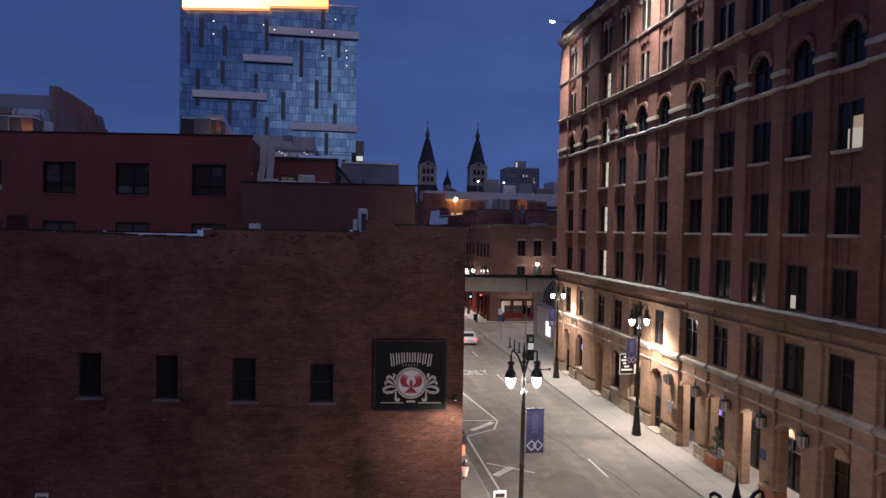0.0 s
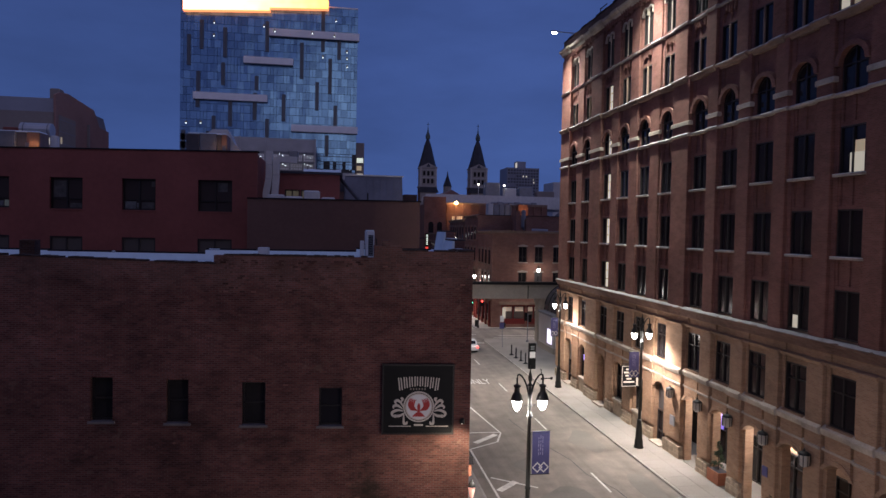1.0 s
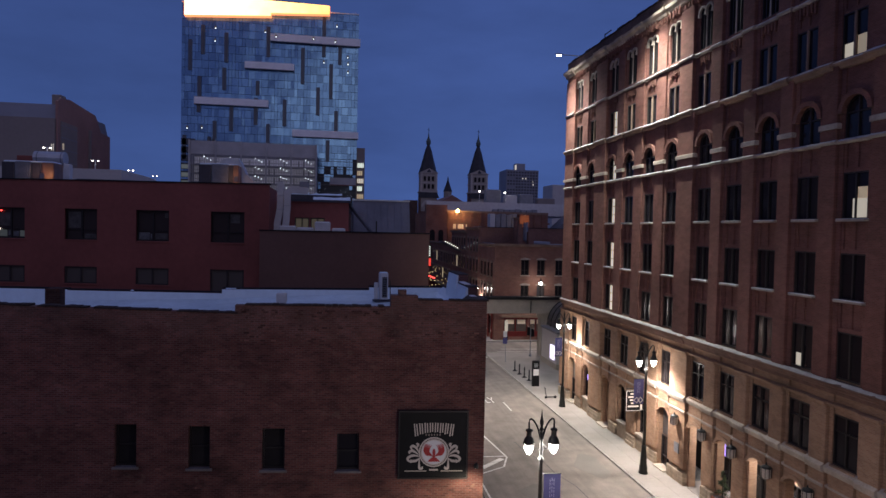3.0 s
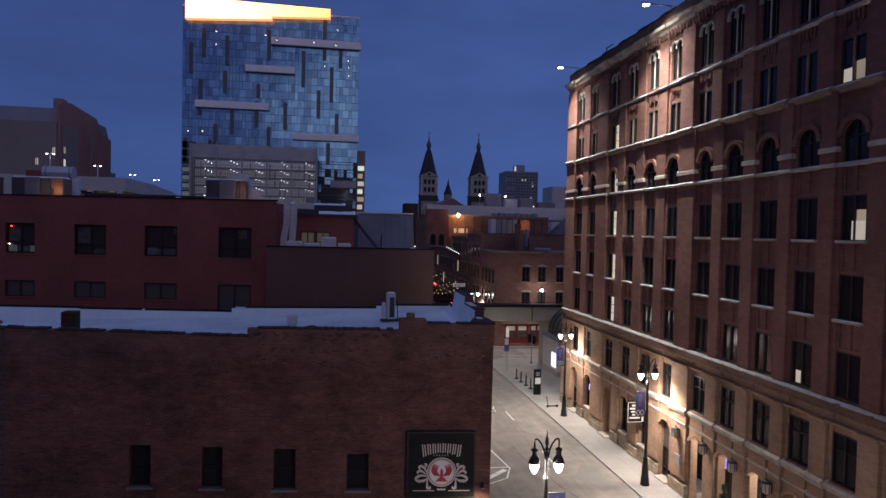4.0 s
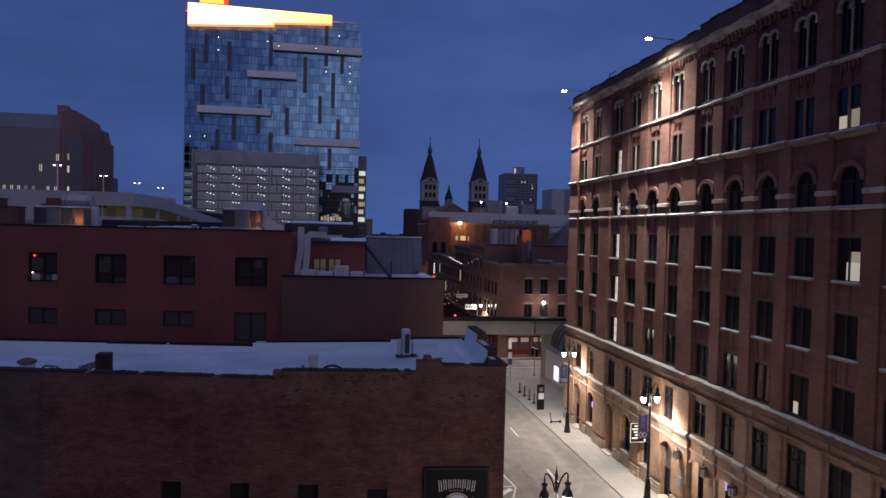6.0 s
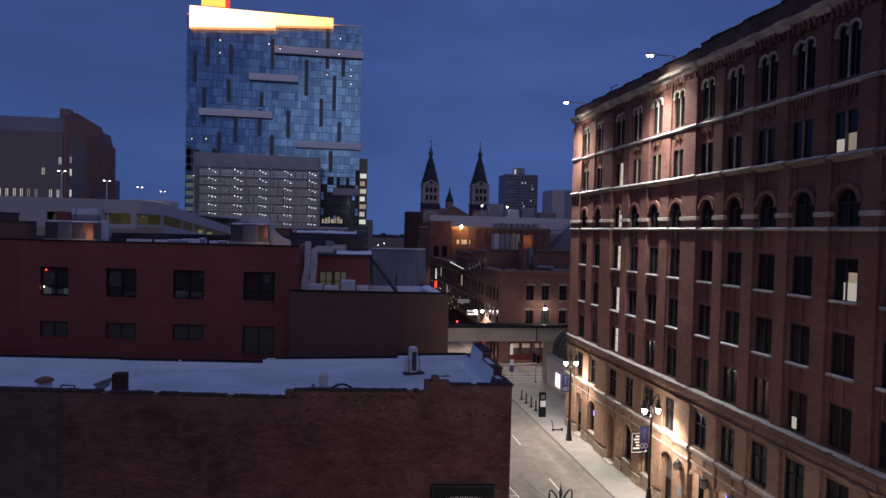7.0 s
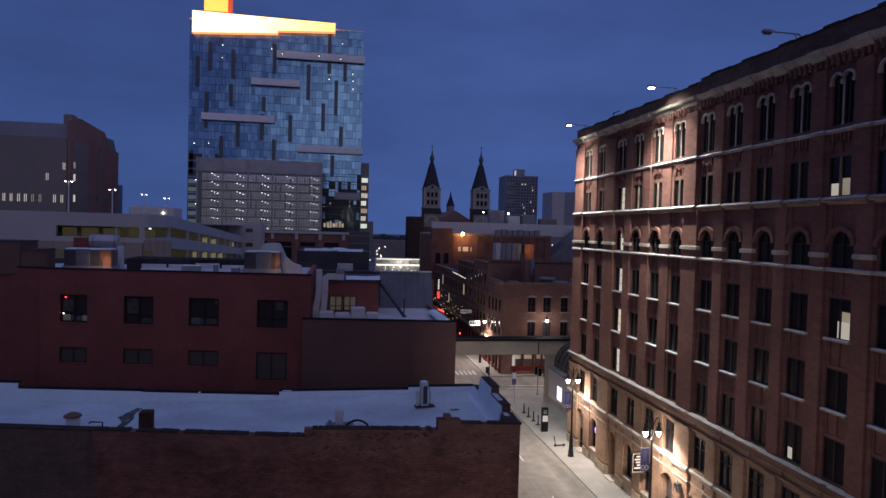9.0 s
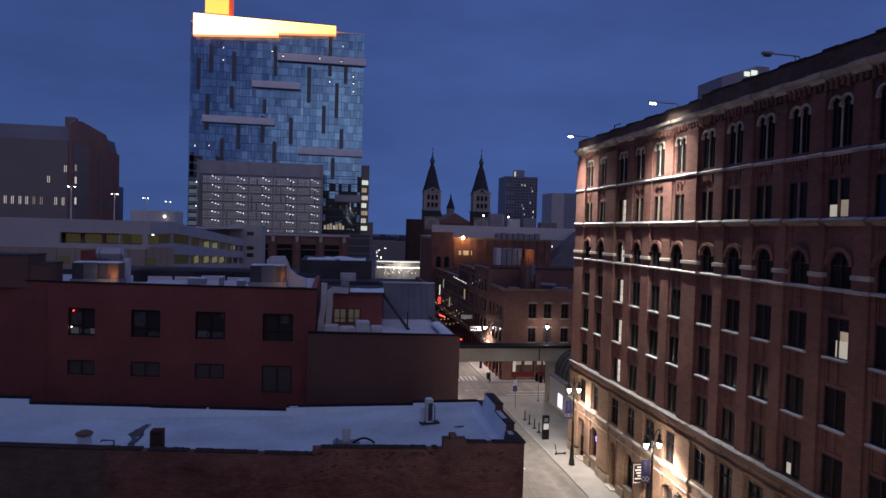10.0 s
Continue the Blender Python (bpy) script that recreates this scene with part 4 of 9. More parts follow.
for s in (-1, 1):
    bm = B()
    for path in ([(0.62, -0.02), (0.72, 0.16), (0.86, 0.26), (0.96, 0.20), (0.90, 0.12)], [(0.64, -0.10), (0.80, 0.02), (0.92, 0.06), (1.02, 0.0), (1.00, -0.08)],
                 [(0.62, -0.18), (0.78, -0.14), (0.94, -0.16), (1.08, -0.26), (1.02, -0.38), (0.92, -0.32)], [(0.60, -0.26), (0.74, -0.36), (0.88, -0.38), (0.98, -0.44)],
                 [(0.60, -0.24), (0.60, -0.56), (0.58, -0.68), (0.48, -0.68), (0.47, -0.60)], [(0.70, 0.20), (0.66, 0.32), (0.74, 0.36)]):
        leaf_stroke(bm, [(s * a, b) for a, b in path], (0.016, 0.052))
    part("scroll", bm, "cream", sign)
part("rule_line", box(B(), 0.88, 1.78, SY, SY + 0.02, 7.46, 7.49), "cream", sign)
part("rule_line", box(B(), 2.38, 3.28, SY, SY + 0.02, 7.46, 7.49), "cream", sign)
part("small_letter_bar", box(B(), 1.9, 2.26, SY, SY + 0.02, 7.49, 7.56), "cream", sign)
LEAN_WALL[0] = None
# chimney, vents and cooling units on the tavern roof
single("chimney", cut_box(B(), -14.0, -13.42, 30.55, 31.10, 13.3, 14.72, 0.02), "brick_chimney", "short square sooty brick chimney on the snowy roof", "chimney")
vent = thing("roof_vent", "round metal roof vent with a brownish cap", "vent", at=(-17.85, 33.0, 13.5))
part("body", lathe(B(), -17.82, 33.0, [(0.33, 13.1), (0.33, 13.82), (0.28, 13.88)], 14), "unit", vent)
part("cap", lathe(B(), -17.84, 33.0, [(0.3, 13.85), (0.43, 13.89), (0.40, 13.98), (0.16, 14.09)], 14), "copper", vent)


def melt_patch(x, y, rx, ry, seed):
    """Ragged hole in the snow where the dark roofing shows."""
    bm = B()
    rim = []
    for i in range(40):
        a = 2 * math.pi * i / 40
        k = 0.75 + 0.7 * noise.noise((1.6 * math.cos(a) + seed, 1.6 * math.sin(a), seed)) + 0.35 * noise.noise((5 * math.cos(a), 5 * math.sin(a) + seed, 2.0))
        px, py = x + rx * k * math.cos(a), y + ry * k * math.sin(a)
        rim.append(bm.verts.new((px, py, roof_z(px) + 0.012 + 0.05 * noise.noise((px * 0.35, py * 0.6, 3.0)))))
    bm.faces.new(rim)
    ext = bmesh.ops.extrude_face_region(bm, geom=bm.faces[:])
    for e in ext["geom"]:
        if isinstance(e, bmesh.types.BMVert):
            e.co.z += 0.02
    return single("melt_patch", bm, "bare_roof", "dark wet roofing bared by melted snow", "roof patch", "melt patches")


melt_patch(-15.75, 35.0, 0.5, 1.3, 1.0)
melt_patch(-15.5, 33.0, 0.35, 1.2, 4.0)
melt_patch(1.9, 32.6, 0.35, 0.16, 7.0)
duct = thing("roof_pipe", "low pale pipe bracket on the snowy roof", "pipe", at=(-16.25, 31.7, 13.5))
part("run", tube(B(), [(-16.6, 31.7, 13.9), (-16.5, 31.6, 14.0), (-15.96, 31.6, 13.97), (-15.95, 31.6, 13.2)], 0.04, 8), "hose", duct)
part("box", cut_box(B(), -16.5, -16.0, 31.55, 31.95, 13.2, 13.72, 0.04), "unit", duct)


def condenser(x, y, z, w, d, h, turn):
    c = thing("cooling_unit", "slim white cooling unit on a dark tray, with louvred face", "cooling unit", "rooftop cooling units", at=(x, y, z))
    c.rotation_euler = (0, 0, turn)

    def p(name, bm, mat, label="", parent=None):
        ob = new(name, finish(name, bm, mat))
        ob.parent = parent or c
        return tagged(ob, label)
    for s in (-1, 1):
        p("skid", box(B(), -0.40, 0.54, s * d * 0.30 - 0.05, s * d * 0.30 + 0.05, -0.06, 0.0), "unit_grey")
    p("tray", cut_box(B(), -0.50, 0.62, -d * 0.5, d * 0.55, 0.0, 0.07, 0.02), "tar")
    case = p("casing", cut_box(B(), -w / 2, w / 2, -d / 2, d / 2, 0.10, h, 0.03), "unit")
    for gx, half in ((w * 0.04, w * 0.30),):
        p("coil_panel", box(B(), gx - half, gx + half, -d / 2 - 0.012, -d / 2 + 0.02, 0.20, h - 0.20), "void", parent=case)
        bm = B()
        for q in range(11):
            zz = 0.26 + (h - 0.52) * q / 10
            box(bm, gx - half, gx + half, -d / 2 - 0.024, -d / 2 - 0.012, zz - 0.012, zz + 0.012)
        p("grille", bm, "unit_grey", parent=case)
    p("snow", cut_box(B(), -w / 2 + 0.03, w / 2 - 0.03, -d / 2 + 0.03, d / 2 - 0.03, h, h + 0.04, 0.02), "snow", parent=case)
    p("service_box", cut_box(B(), -w / 2 - 0.26, -w / 2 - 0.08, -d * 0.25, d * 0.1, 0.10, h * 0.66, 0.02), "unit")
    p("conduit", tube(B(), [(w / 2 + 0.02, -0.1, h * 0.8), (w / 2 + 0.12, -0.1, h * 0.7), (w / 2 + 0.14, -0.1, 0.1)], 0.025, 6), "iron")
    return c


condenser(0.26, 33.5, 13.93, 0.40, 0.46, 1.40, 0.14)
flue = thing("roof_fan", "small boxed roof fan with a pale hood and pipes", "vent", at=(-4.66, 31.06, 13.5))
part("hood", cut_box(B(), -4.64, -4.24, 30.85, 31.2, 13.4, 14.5, 0.04), "unit", flue)
part("hood_top", cut_box(B(), -4.67, -4.21, 30.82, 31.23, 14.18, 14.54, 0.03), "unit", flue)
part("tray", cut_box(B(), -5.12, -3.74, 30.6, 31.4, 13.55, 13.80, 0.02), "unit_grey", flue)
part("pipe", tube(B(), [(-4.92, 30.8, 13.6), (-4.92, 30.8, 14.02)], 0.07, 8), "unit_grey", flue)
part("pipe_cap", lathe(B(), -4.92, 30.8, [(0.10, 14.0), (0.10, 14.05), (0.02, 14.09)], 8), "unit_grey", flue)
single("hose", tube(B(), [(-4.15 + 0.145 * k, 30.8 - 0.02 * k, 13.72 + 0.34 * math.sin(math.pi * min(1, k / 8.6)) ** 0.8) for k in range(9)], 0.055, 8), "hose", "thick black hose arching over the snow", "hose", smooth=True)

# ---- plain old brick neighbour beside the tavern ----
old = thing("neighbour_building", "windowless grey-brown brick building joined to the tavern", "building", at=(-30, 34, 0))
LEAN_WALL[0] = ASKEW
part("side_wall", prism(B(), [(-60, -0.2), (-60, 15.5), (-15.75, 14.12), (-15.75, -0.2)], "y", FACE + 0.05, FACE + 0.55), "brick_old", old)
part("coping", prism(B(), [(-60, 15.5), (-60, 15.56), (-15.75, 14.18), (-15.75, 14.12)], "y", FACE + 0.03, FACE + 0.6), "coping_brick", old)
for k in range(66):
    z = 0.2 + 0.205 * k
    part("toothing_brick", box(B(), -15.83 - 0.06 * ((k * 5) % 3), -15.67 + 0.05 * ((k * 3) % 4), FACE - 0.015 - 0.01 * (k % 2), FACE + 0.06, z, z + 0.16), "brick_old", old)
LEAN_WALL[0] = None
for x0, x1, zt in ((-60, -22.8, 14.36), (-22.8, -15.75, 14.04)):
    q = [(x0, rear_y(x0)), (x1, rear_y(x1)), (x1, rear_y(x1) + 0.4), (x0, rear_y(x0) + 0.4)]
    part("rear_wall", prism(B(), q, "z", -0.2, zt), "brick_old", old)
    part("rear_upstand", prism(B(), [(a, b - 0.12 if i < 2 else b - 0.403) for i, (a, b) in enumerate(q)], "z", 13.0, zt - 0.01), "snow", old, "snow-plastered rear parapet")
    part("rear_coping", prism(B(), [(a, b + 0.08) for a, b in q], "z", zt, zt + 0.06), "coping_dark", old)
part("roof", prism(B(), [(-60, front_y(-60) + 0.5), (-15.75, front_y(-15.75) + 0.5), (-15.75, rear_y(-15.75)), (-60, rear_y(-60))], "z", 13.0, 13.29), "roof_tavern", old, "flat snowy roof")
# the lot behind, closed off between the buildings
single("rear_lot_roof", box(B(), -60, 3.9, 37.2, 44.0, 8.0, 8.3), "tar", "low dark roof between the buildings", "roof", kind="structure")

# ---- the eight-storey brick warehouse ----
COLS = [y - 0.05 for y in (65.0, 61.3, 56.7, 53.2, 49.6, 46.05, 41.75, 38.46, 35.2, 32.05, 28.86, 25.6, 22.35, 19.1)]
FAR_END, NEAR_END = 68.3, -30.0
WALL_X, BACK_X = 22.34, 23.1
HALF = 0.79
warehouse = thing("warehouse", "eight-storey red brick warehouse with stone bands and snowy ledges", "building", at=(30, 45, 0))


def front_x(y):
    """The far bays stand a little proud of the near ones."""
    return 22.20 if y > 43.2 else 22.14


# rows: name, sill, head, kind
ROWS = [("ground", 0.0, 4.62, "ground"), ("second", 6.35, 8.85, "rect"), ("third", 10.62, 12.95, "rect"), ("fourth", 14.52, 16.80, "rect"),
        ("fifth", 18.46, 20.74, "rect"), ("sixth", 22.36, 24.42, "arch"), ("seventh", 26.30, 28.52, "rect"), ("eighth", 30.24, 33.02, "pair")]
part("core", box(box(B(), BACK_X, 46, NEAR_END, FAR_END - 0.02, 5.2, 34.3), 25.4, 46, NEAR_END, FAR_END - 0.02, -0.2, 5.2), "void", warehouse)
part("far_wall", box(B(), 22.2, 46, FAR_END - 0.02, FAR_END + 0.05, -0.2, 34.3), "brick_warehouse", warehouse)
part("roof", box(B(), 22.6, 46, NEAR_END, FAR_END, 34.3, 34.5), "tar", warehouse)

gaps = []
ys = [FAR_END] + [e for c in COLS for e in (c + HALF, c - HALF)] + [NEAR_END]
for i in range(0, len(ys), 2):
    gaps.append((ys[i + 1], ys[i]))
# above the upper ledge the near bays sit a little further along the street
UP_COLS = [y + (0.4 if y < 43 else 0.0) for y in COLS]
ys_up = [FAR_END] + [e for c in UP_COLS for e in (c + HALF, c - HALF)] + [NEAR_END]
gaps_up = [(ys_up[i + 1], ys_up[i]) for i in range(0, len(ys_up), 2)]
for i, (lo, hi) in enumerate(gaps_up):
    big = i in (0, 2, 6)
    fx = front_x((lo + hi) / 2) - (0.12 if big else 0.0)
    p = part("pier", box(B(), WALL_X, BACK_X, lo, hi, 26.2, 34.6), "brick_warehouse", warehouse)
    e = 0.30 if i not in (0, len(gaps_up) - 1) else 0.0
    part("pilaster", cut_box(B(), fx, WALL_X + 0.02, NEAR_END if i == len(gaps_up) - 1 else lo + e, hi - e if i else hi + 0.03, 26.2, 33.5, 0.03), "brick_warehouse", p)
for i, (lo, hi) in enumerate(gaps):
    big = i in (0, 2, 6)
    mid = (lo + hi) / 2
    fx = front_x(mid) - (0.12 if big else 0.0)
    p = part("pier", box(B(), WALL_X, BACK_X, lo, hi, 10.3, 26.2), "brick_warehouse", warehouse)
    q = part("pier", box(B(), WALL_X, BACK_X if mid > 44 else 22.86, lo, hi, 0.0, 10.3), "brick_ground", warehouse, "buff street-level brick pier")
    e = 0.30 if i not in (0, len(gaps) - 1) else 0.0
    lo2, hi2 = lo + e, (hi - e if i else hi + 0.03)
    if i == len(gaps) - 1:
        lo2 = NEAR_END
    part("pilaster", cut_box(B(), fx, WALL_X + 0.02, lo2, hi2, 10.3, 26.2, 0.03), "brick_warehouse", p)
    part("pilaster", cut_box(B(), fx - 0.04, WALL_X + 0.02, lo2 - 0.08, hi2 + 0.02, 1.2, 9.35, 0.03), "brick_ground", q)
    # pale impost block at the arch springing, dusted with snow
    part("impost", cut_box(B(), fx - 0.10, WALL_X + 0.03, lo2 - 0.14, hi2 + 0.12, 22.92, 23.20, 0.04), "stone", p, "pale stone impost block")
    # rock-faced foot of the pier, block by block
    for k in range(3):
        n = 2 if hi2 - lo2 < 1.0 else 3
        for j in range(n):
            if i == len(gaps) - 1 and k:
                continue
            a = lo2 - 0.11 + (hi2 - lo2 + 0.16) / n * j
            b = a + (hi2 - lo2 + 0.16) / n - 0.015
            o = 0.03 * ((i * 2 + j * 3 + k) % 3)
            part("foot_stone", cut_box(B(), fx - 0.055 - o * 0.4, WALL_X + 0.03, a, b, 0.02 + 0.29 * k, 0.30 + 0.29 * k, 0.025), "stone_base", q)


def rect_frame(w, h, rails=(0.5,), mullion=True, t=0.07):
    bm = B()
    box(bm, -0.05, 0.05, -w / 2, -w / 2 + t, 0, h)
    box(bm, -0.05, 0.05, w / 2 - t, w / 2, 0, h)
    box(bm, -0.05, 0.05, -w / 2 + t, w / 2 - t, 0, t)
    box(bm, -0.05, 0.05, -w / 2 + t, w / 2 - t, h - t, h)
    if mullion:
        box(bm, -0.045, 0.05, -0.05, 0.05, t, h - t)
    for r in rails:
        box(bm, -0.04, 0.05, -w / 2 + t, w / 2 - t, h * r - 0.03, h * r + 0.03)
    return finish("frame", bm, "frame_dark")


def arch_frame(w, h, t=0.07):
    bm = B()
    spring = h - w / 2
    box(bm, -0.05, 0.05, -w / 2, -w / 2 + t, 0, spring)
    box(bm, -0.05, 0.05, w / 2 - t, w / 2, 0, spring)
    box(bm, -0.05, 0.05, -w / 2 + t, w / 2 - t, 0, t)
    box(bm, -0.04, 0.05, -w / 2 + t, w / 2 - t, spring - 0.04, spring + 0.03)
    box(bm, -0.045, 0.05, -0.04, 0.04, t, h - t)
    arch_ring(bm, "x", 0, w - 2 * t, spring, w / 2 - t, t, -0.05, 0.05)
    return finish("frame", bm, "frame_dark")


def rect_pane(w, h, mat):
    return finish("pane", box(B(), 0.05, 0.08, -w / 2 + 0.02, w / 2 - 0.02, 0.02, h - 0.02), mat)


def arch_pane(w, h, mat):
    pts = [(-w / 2 + 0.02, 0.02)] + arch_pts(0, w - 0.04, h - w / 2, w / 2 - 0.02) + [(w / 2 - 0.02, 0.02)]
    return finish("pane", prism(B(), pts, "x", 0.05, 0.08), mat)


SHARED = {}


def shared(key, make):
    if key not in SHARED:
        SHARED[key] = make()
    return SHARED[key]


# which windows show a light: (column, row) and how much of the room glows
LIT = {(2, 3): "lit", (2, 4): "lit", (2, 5): "lit", (2, 6): "lit", (2, 2): "lit", (10, 6): "low", (9, 2): "dark_low", (10, 4): "half"}


def window(kind, w, h, y, sill, x, mat):
    sashes = shared((kind, w, h), lambda: rect_frame(w, h, ()) if kind == "rect" else rect_frame(w, h, (0.68,)) if kind == "tall" else arch_frame(w, h))
    ob = part_mesh("window", sashes, warehouse, (x, y, sill))
    pane = shared((kind, w, h, mat), lambda: arch_pane(w, h, mat) if kind == "arch" else rect_pane(w, h, mat))
    pn = new("pane", pane)
    pn.parent = ob
    return ob


sill_mesh = finish("sill", cut_box(B(), -0.10, 0.5, -0.90, 0.90, -0.11, 0.0, 0.025), "stone")
snow_sill_mesh = finish("snow", cut_box(B(), -0.11, 0.34, -0.88, 0.88, 0.0, 0.022, 0.01), "snow_sill", True)


def panel(bm, y, z0, z1, depth):
    """Two sunk brick panels side by side, as between the storeys."""
    us = [y - HALF, y - HALF + 0.15, y - 0.08, y + 0.08, y + HALF - 0.15, y + HALF]
    vs = [z0, z0 + 0.2, z1 - 0.16, z1]
    return relief(bm, us, vs, lambda i, j: 0.08 if j == 1 and i in (1, 3) else 0.0, lambda u, v, d: (WALL_X + depth - 0.07 + d, u, v), BACK_X - WALL_X - depth + 0.07)


for ci, y in enumerate(COLS):
    yu = UP_COLS[ci]
    # spandrels between the storeys
    for lo, hi in ((12.95, 14.52), (16.80, 18.46), (20.74, 22.36), (28.52, 30.24)):
        part("spandrel", panel(B(), yu if lo > 26 else y, lo, hi, 0.12), "brick_warehouse", warehouse)
    part("spandrel", box(B(), WALL_X + 0.1, BACK_X, y - HALF, y + HALF, 8.85, 10.62), "brick_ground", warehouse)
    for k in range(5):
        part_mesh("corbel", shared("drop%d" % (k % 2), lambda: finish("corbel", cut_box(B(), -0.07, 0.10, -0.07, 0.07, 29.2 + 0.14 * (k % 2), 29.8, 0.01), "brick_warehouse")), warehouse, (WALL_X, yu - 0.56 + 0.28 * k, 0))
    # arched sixth storey
    sp = 24.42 - HALF
    pts = [(y - HALF, sp), (y - HALF, 26.30), (y + HALF, 26.30), (y + HALF, sp)] + arch_pts(y, 2 * HALF - 0.002, sp, HALF - 0.001)[::-1][1:-1]
    part("arch_wall", prism(B(), pts, "x", WALL_X + 0.06, BACK_X), "brick_warehouse", warehouse)
    part("arch_moulding", arch_ring(B(), "x", y, 2 * HALF, sp, HALF, 0.26, front_x(y) - 0.02, WALL_X + 0.10), "brick_warehouse", warehouse)
    # paired lights of the top storey
    bm = B()
    sp8 = 33.02 - 0.34
    for s in (-1, 1):
        yc = yu + s * 0.40
        a, b = sorted((yu, yu + s * HALF))
        pts = [(a, sp8), (a, 34.5), (b, 34.5), (b, sp8)] + arch_pts(yc, 0.68, sp8, 0.34)[::-1]
        prism(bm, pts, "x", WALL_X + 0.06, BACK_X)
    for a, b in ((yu - HALF, yu - 0.74), (yu - 0.06, yu + 0.06), (yu + 0.74, yu + HALF)):
        box(bm, WALL_X + 0.06, BACK_X, a, b, 30.24, sp8)
    part("pair_wall", bm, "brick_warehouse", warehouse)
    bm = B()
    for s in (-1, 1):
        arch_ring(bm, "x", yu + s * 0.40, 0.72, sp8, 0.36, 0.13, WALL_X - 0.10, WALL_X + 0.08)
    for yy in (yu - 0.82, yu, yu + 0.82):
        box(bm, WALL_X - 0.12, WALL_X + 0.08, yy - 0.09, yy + 0.09, sp8 - 0.22, sp8)
    part("hood_moulding", bm, "stone", warehouse, "pale stone hood over paired arched lights")
    part("mullion", lathe(B(), WALL_X + 0.06, yu, [(0.09, 30.24), (0.06, 30.4), (0.06, sp8 - 0.3), (0.10, sp8 - 0.2)], 8), "stone", warehouse)
    for ri, (_, sill, head, kind) in enumerate(ROWS):
        state = LIT.get((ci, ri), "")
        yw = yu if ri >= 6 else y
        mat = "pane"
        if kind == "rect":
            w = window("rect" if ri != 1 else "tall", 2 * HALF - 0.02, round(head - sill, 2), yw, sill, WALL_X + 0.10, mat)
            if state == "lit":
                hh = round(head - sill, 2)
                pn = new("lit_strip", shared(("strip", hh), lambda: finish("lit_strip", box(B(), 0.012, 0.045, -0.70, 0.10, 0.08, hh - 0.08), "lit")))
                pn.parent = w
                for c in (0.33, 0.66):
                    pn = new("glazing_bar", shared(("bar", hh, c), lambda: finish("glazing_bar", box(B(), -0.01, 0.011, -0.70, 0.10, hh * c, hh * c + 0.045), "frame_dark")))
                    pn.parent = w
            if state == "half":
                for nm, a, b, top, mt in (("lit_blind", -0.70, 0.22, 1.0, "lit_cream"), ("lit_wall", -0.70, 0.02, 1.55, "lit_soft")):
                    pn = new(nm, finish(nm, box(B(), 0.012 if nm != "lit_wall" else 0.03, 0.045, a, b, 0.08, top), mt))
                    pn.parent = w
            if state == "low":
                for nm, a, b, top, mt in (("lit_blind", 0.08, 0.72, 0.75, "lit_cream"), ("lit_wall", -0.72, -0.08, 1.0, "lit_soft")):
                    pn = new(nm, finish(nm, box(B(), 0.03, 0.045, a, b, 0.08, top), mt))
                    pn.parent = w
            if state == "dark_low":
                pn = new("lit_note", shared("note", lambda: finish("lit_note", box(B(), 0.012, 0.045, 0.0, 0.5, 0.08, 0.75), "lit_cream")))
                pn.parent = w
            if ri == 6:
                pn = new("mullion", shared("mul7", lambda: finish("mullion", cut_box(B(), -0.09, 0.02, -0.065, 0.065, 0.0, 2.2, 0.02), "stone_brown")))
                pn.parent = w
            if ri in (3, 4):
                s = part_mesh("sill", sill_mesh, warehouse, (WALL_X - 0.14, y, sill))
                k = new("snow", snow_sill_mesh)
                k.parent = s
        elif kind == "arch":
            w = window("arch", 2 * HALF - 0.02, round(head - sill, 2), y, sill, WALL_X + 0.10, mat)
            if state == "lit":
                pn = new("lit_strip", finish("lit_strip", prism(B(), [(-0.70, 0.08), (-0.70, 1.25), (-0.55, 1.62), (-0.3, 1.86), (0.0, 1.96), (0.10, 1.95), (0.10, 0.08)], "x", 0.012, 0.045), "lit"))
                pn.parent = w
        elif kind == "pair":
            for s in (-1, 1):
                window("arch", 0.68, 2.78, yu + s * 0.40, sill, WALL_X + 0.12, "pane")

# running courses, each with its ledge of snow: profile points are (outwards, up)
COURSES = [("base_course", [(0.0, 5.05), (0.10, 5.08), (0.12, 5.2), (0.0, 5.25)], "stone", 0.0),
           ("sill_course", [(0.0, 5.80), (0.16, 5.86), (0.22, 6.05), (0.22, 6.16), (0.0, 6.33)], "stone", 0.006),
           ("string_course", [(0.0, 9.18), (0.10, 9.22), (0.14, 9.36), (0.0, 9.42)], "brick_ground", 0.0),
           ("main_ledge", [(0.0, 9.86), (0.05, 9.90), (0.07, 10.06), (0.16, 10.14), (0.18, 10.24), (0.27, 10.30), (0.29, 10.40), (0.0, 10.52)], "brick_ledge", 0.022),
           ("sill_string", [(0.0, 22.15), (0.09, 22.18), (0.13, 22.28), (0.0, 22.36)], "stone", 0.02),
           ("upper_ledge", [(0.0, 25.84), (0.08, 25.87), (0.12, 25.98), (0.22, 26.05), (0.24, 26.15), (0.0, 26.28)], "stone_brown", 0.03),
           ("eighth_string", [(0.0, 29.80), (0.09, 29.84), (0.13, 29.95), (0.0, 30.03)], "stone", 0.025),
           ("cornice", [(0.0, 33.98), (0.10, 34.02), (0.18, 34.24), (0.40, 34.36), (0.46, 34.58), (0.0, 34.74)], "stone", 0.02)]
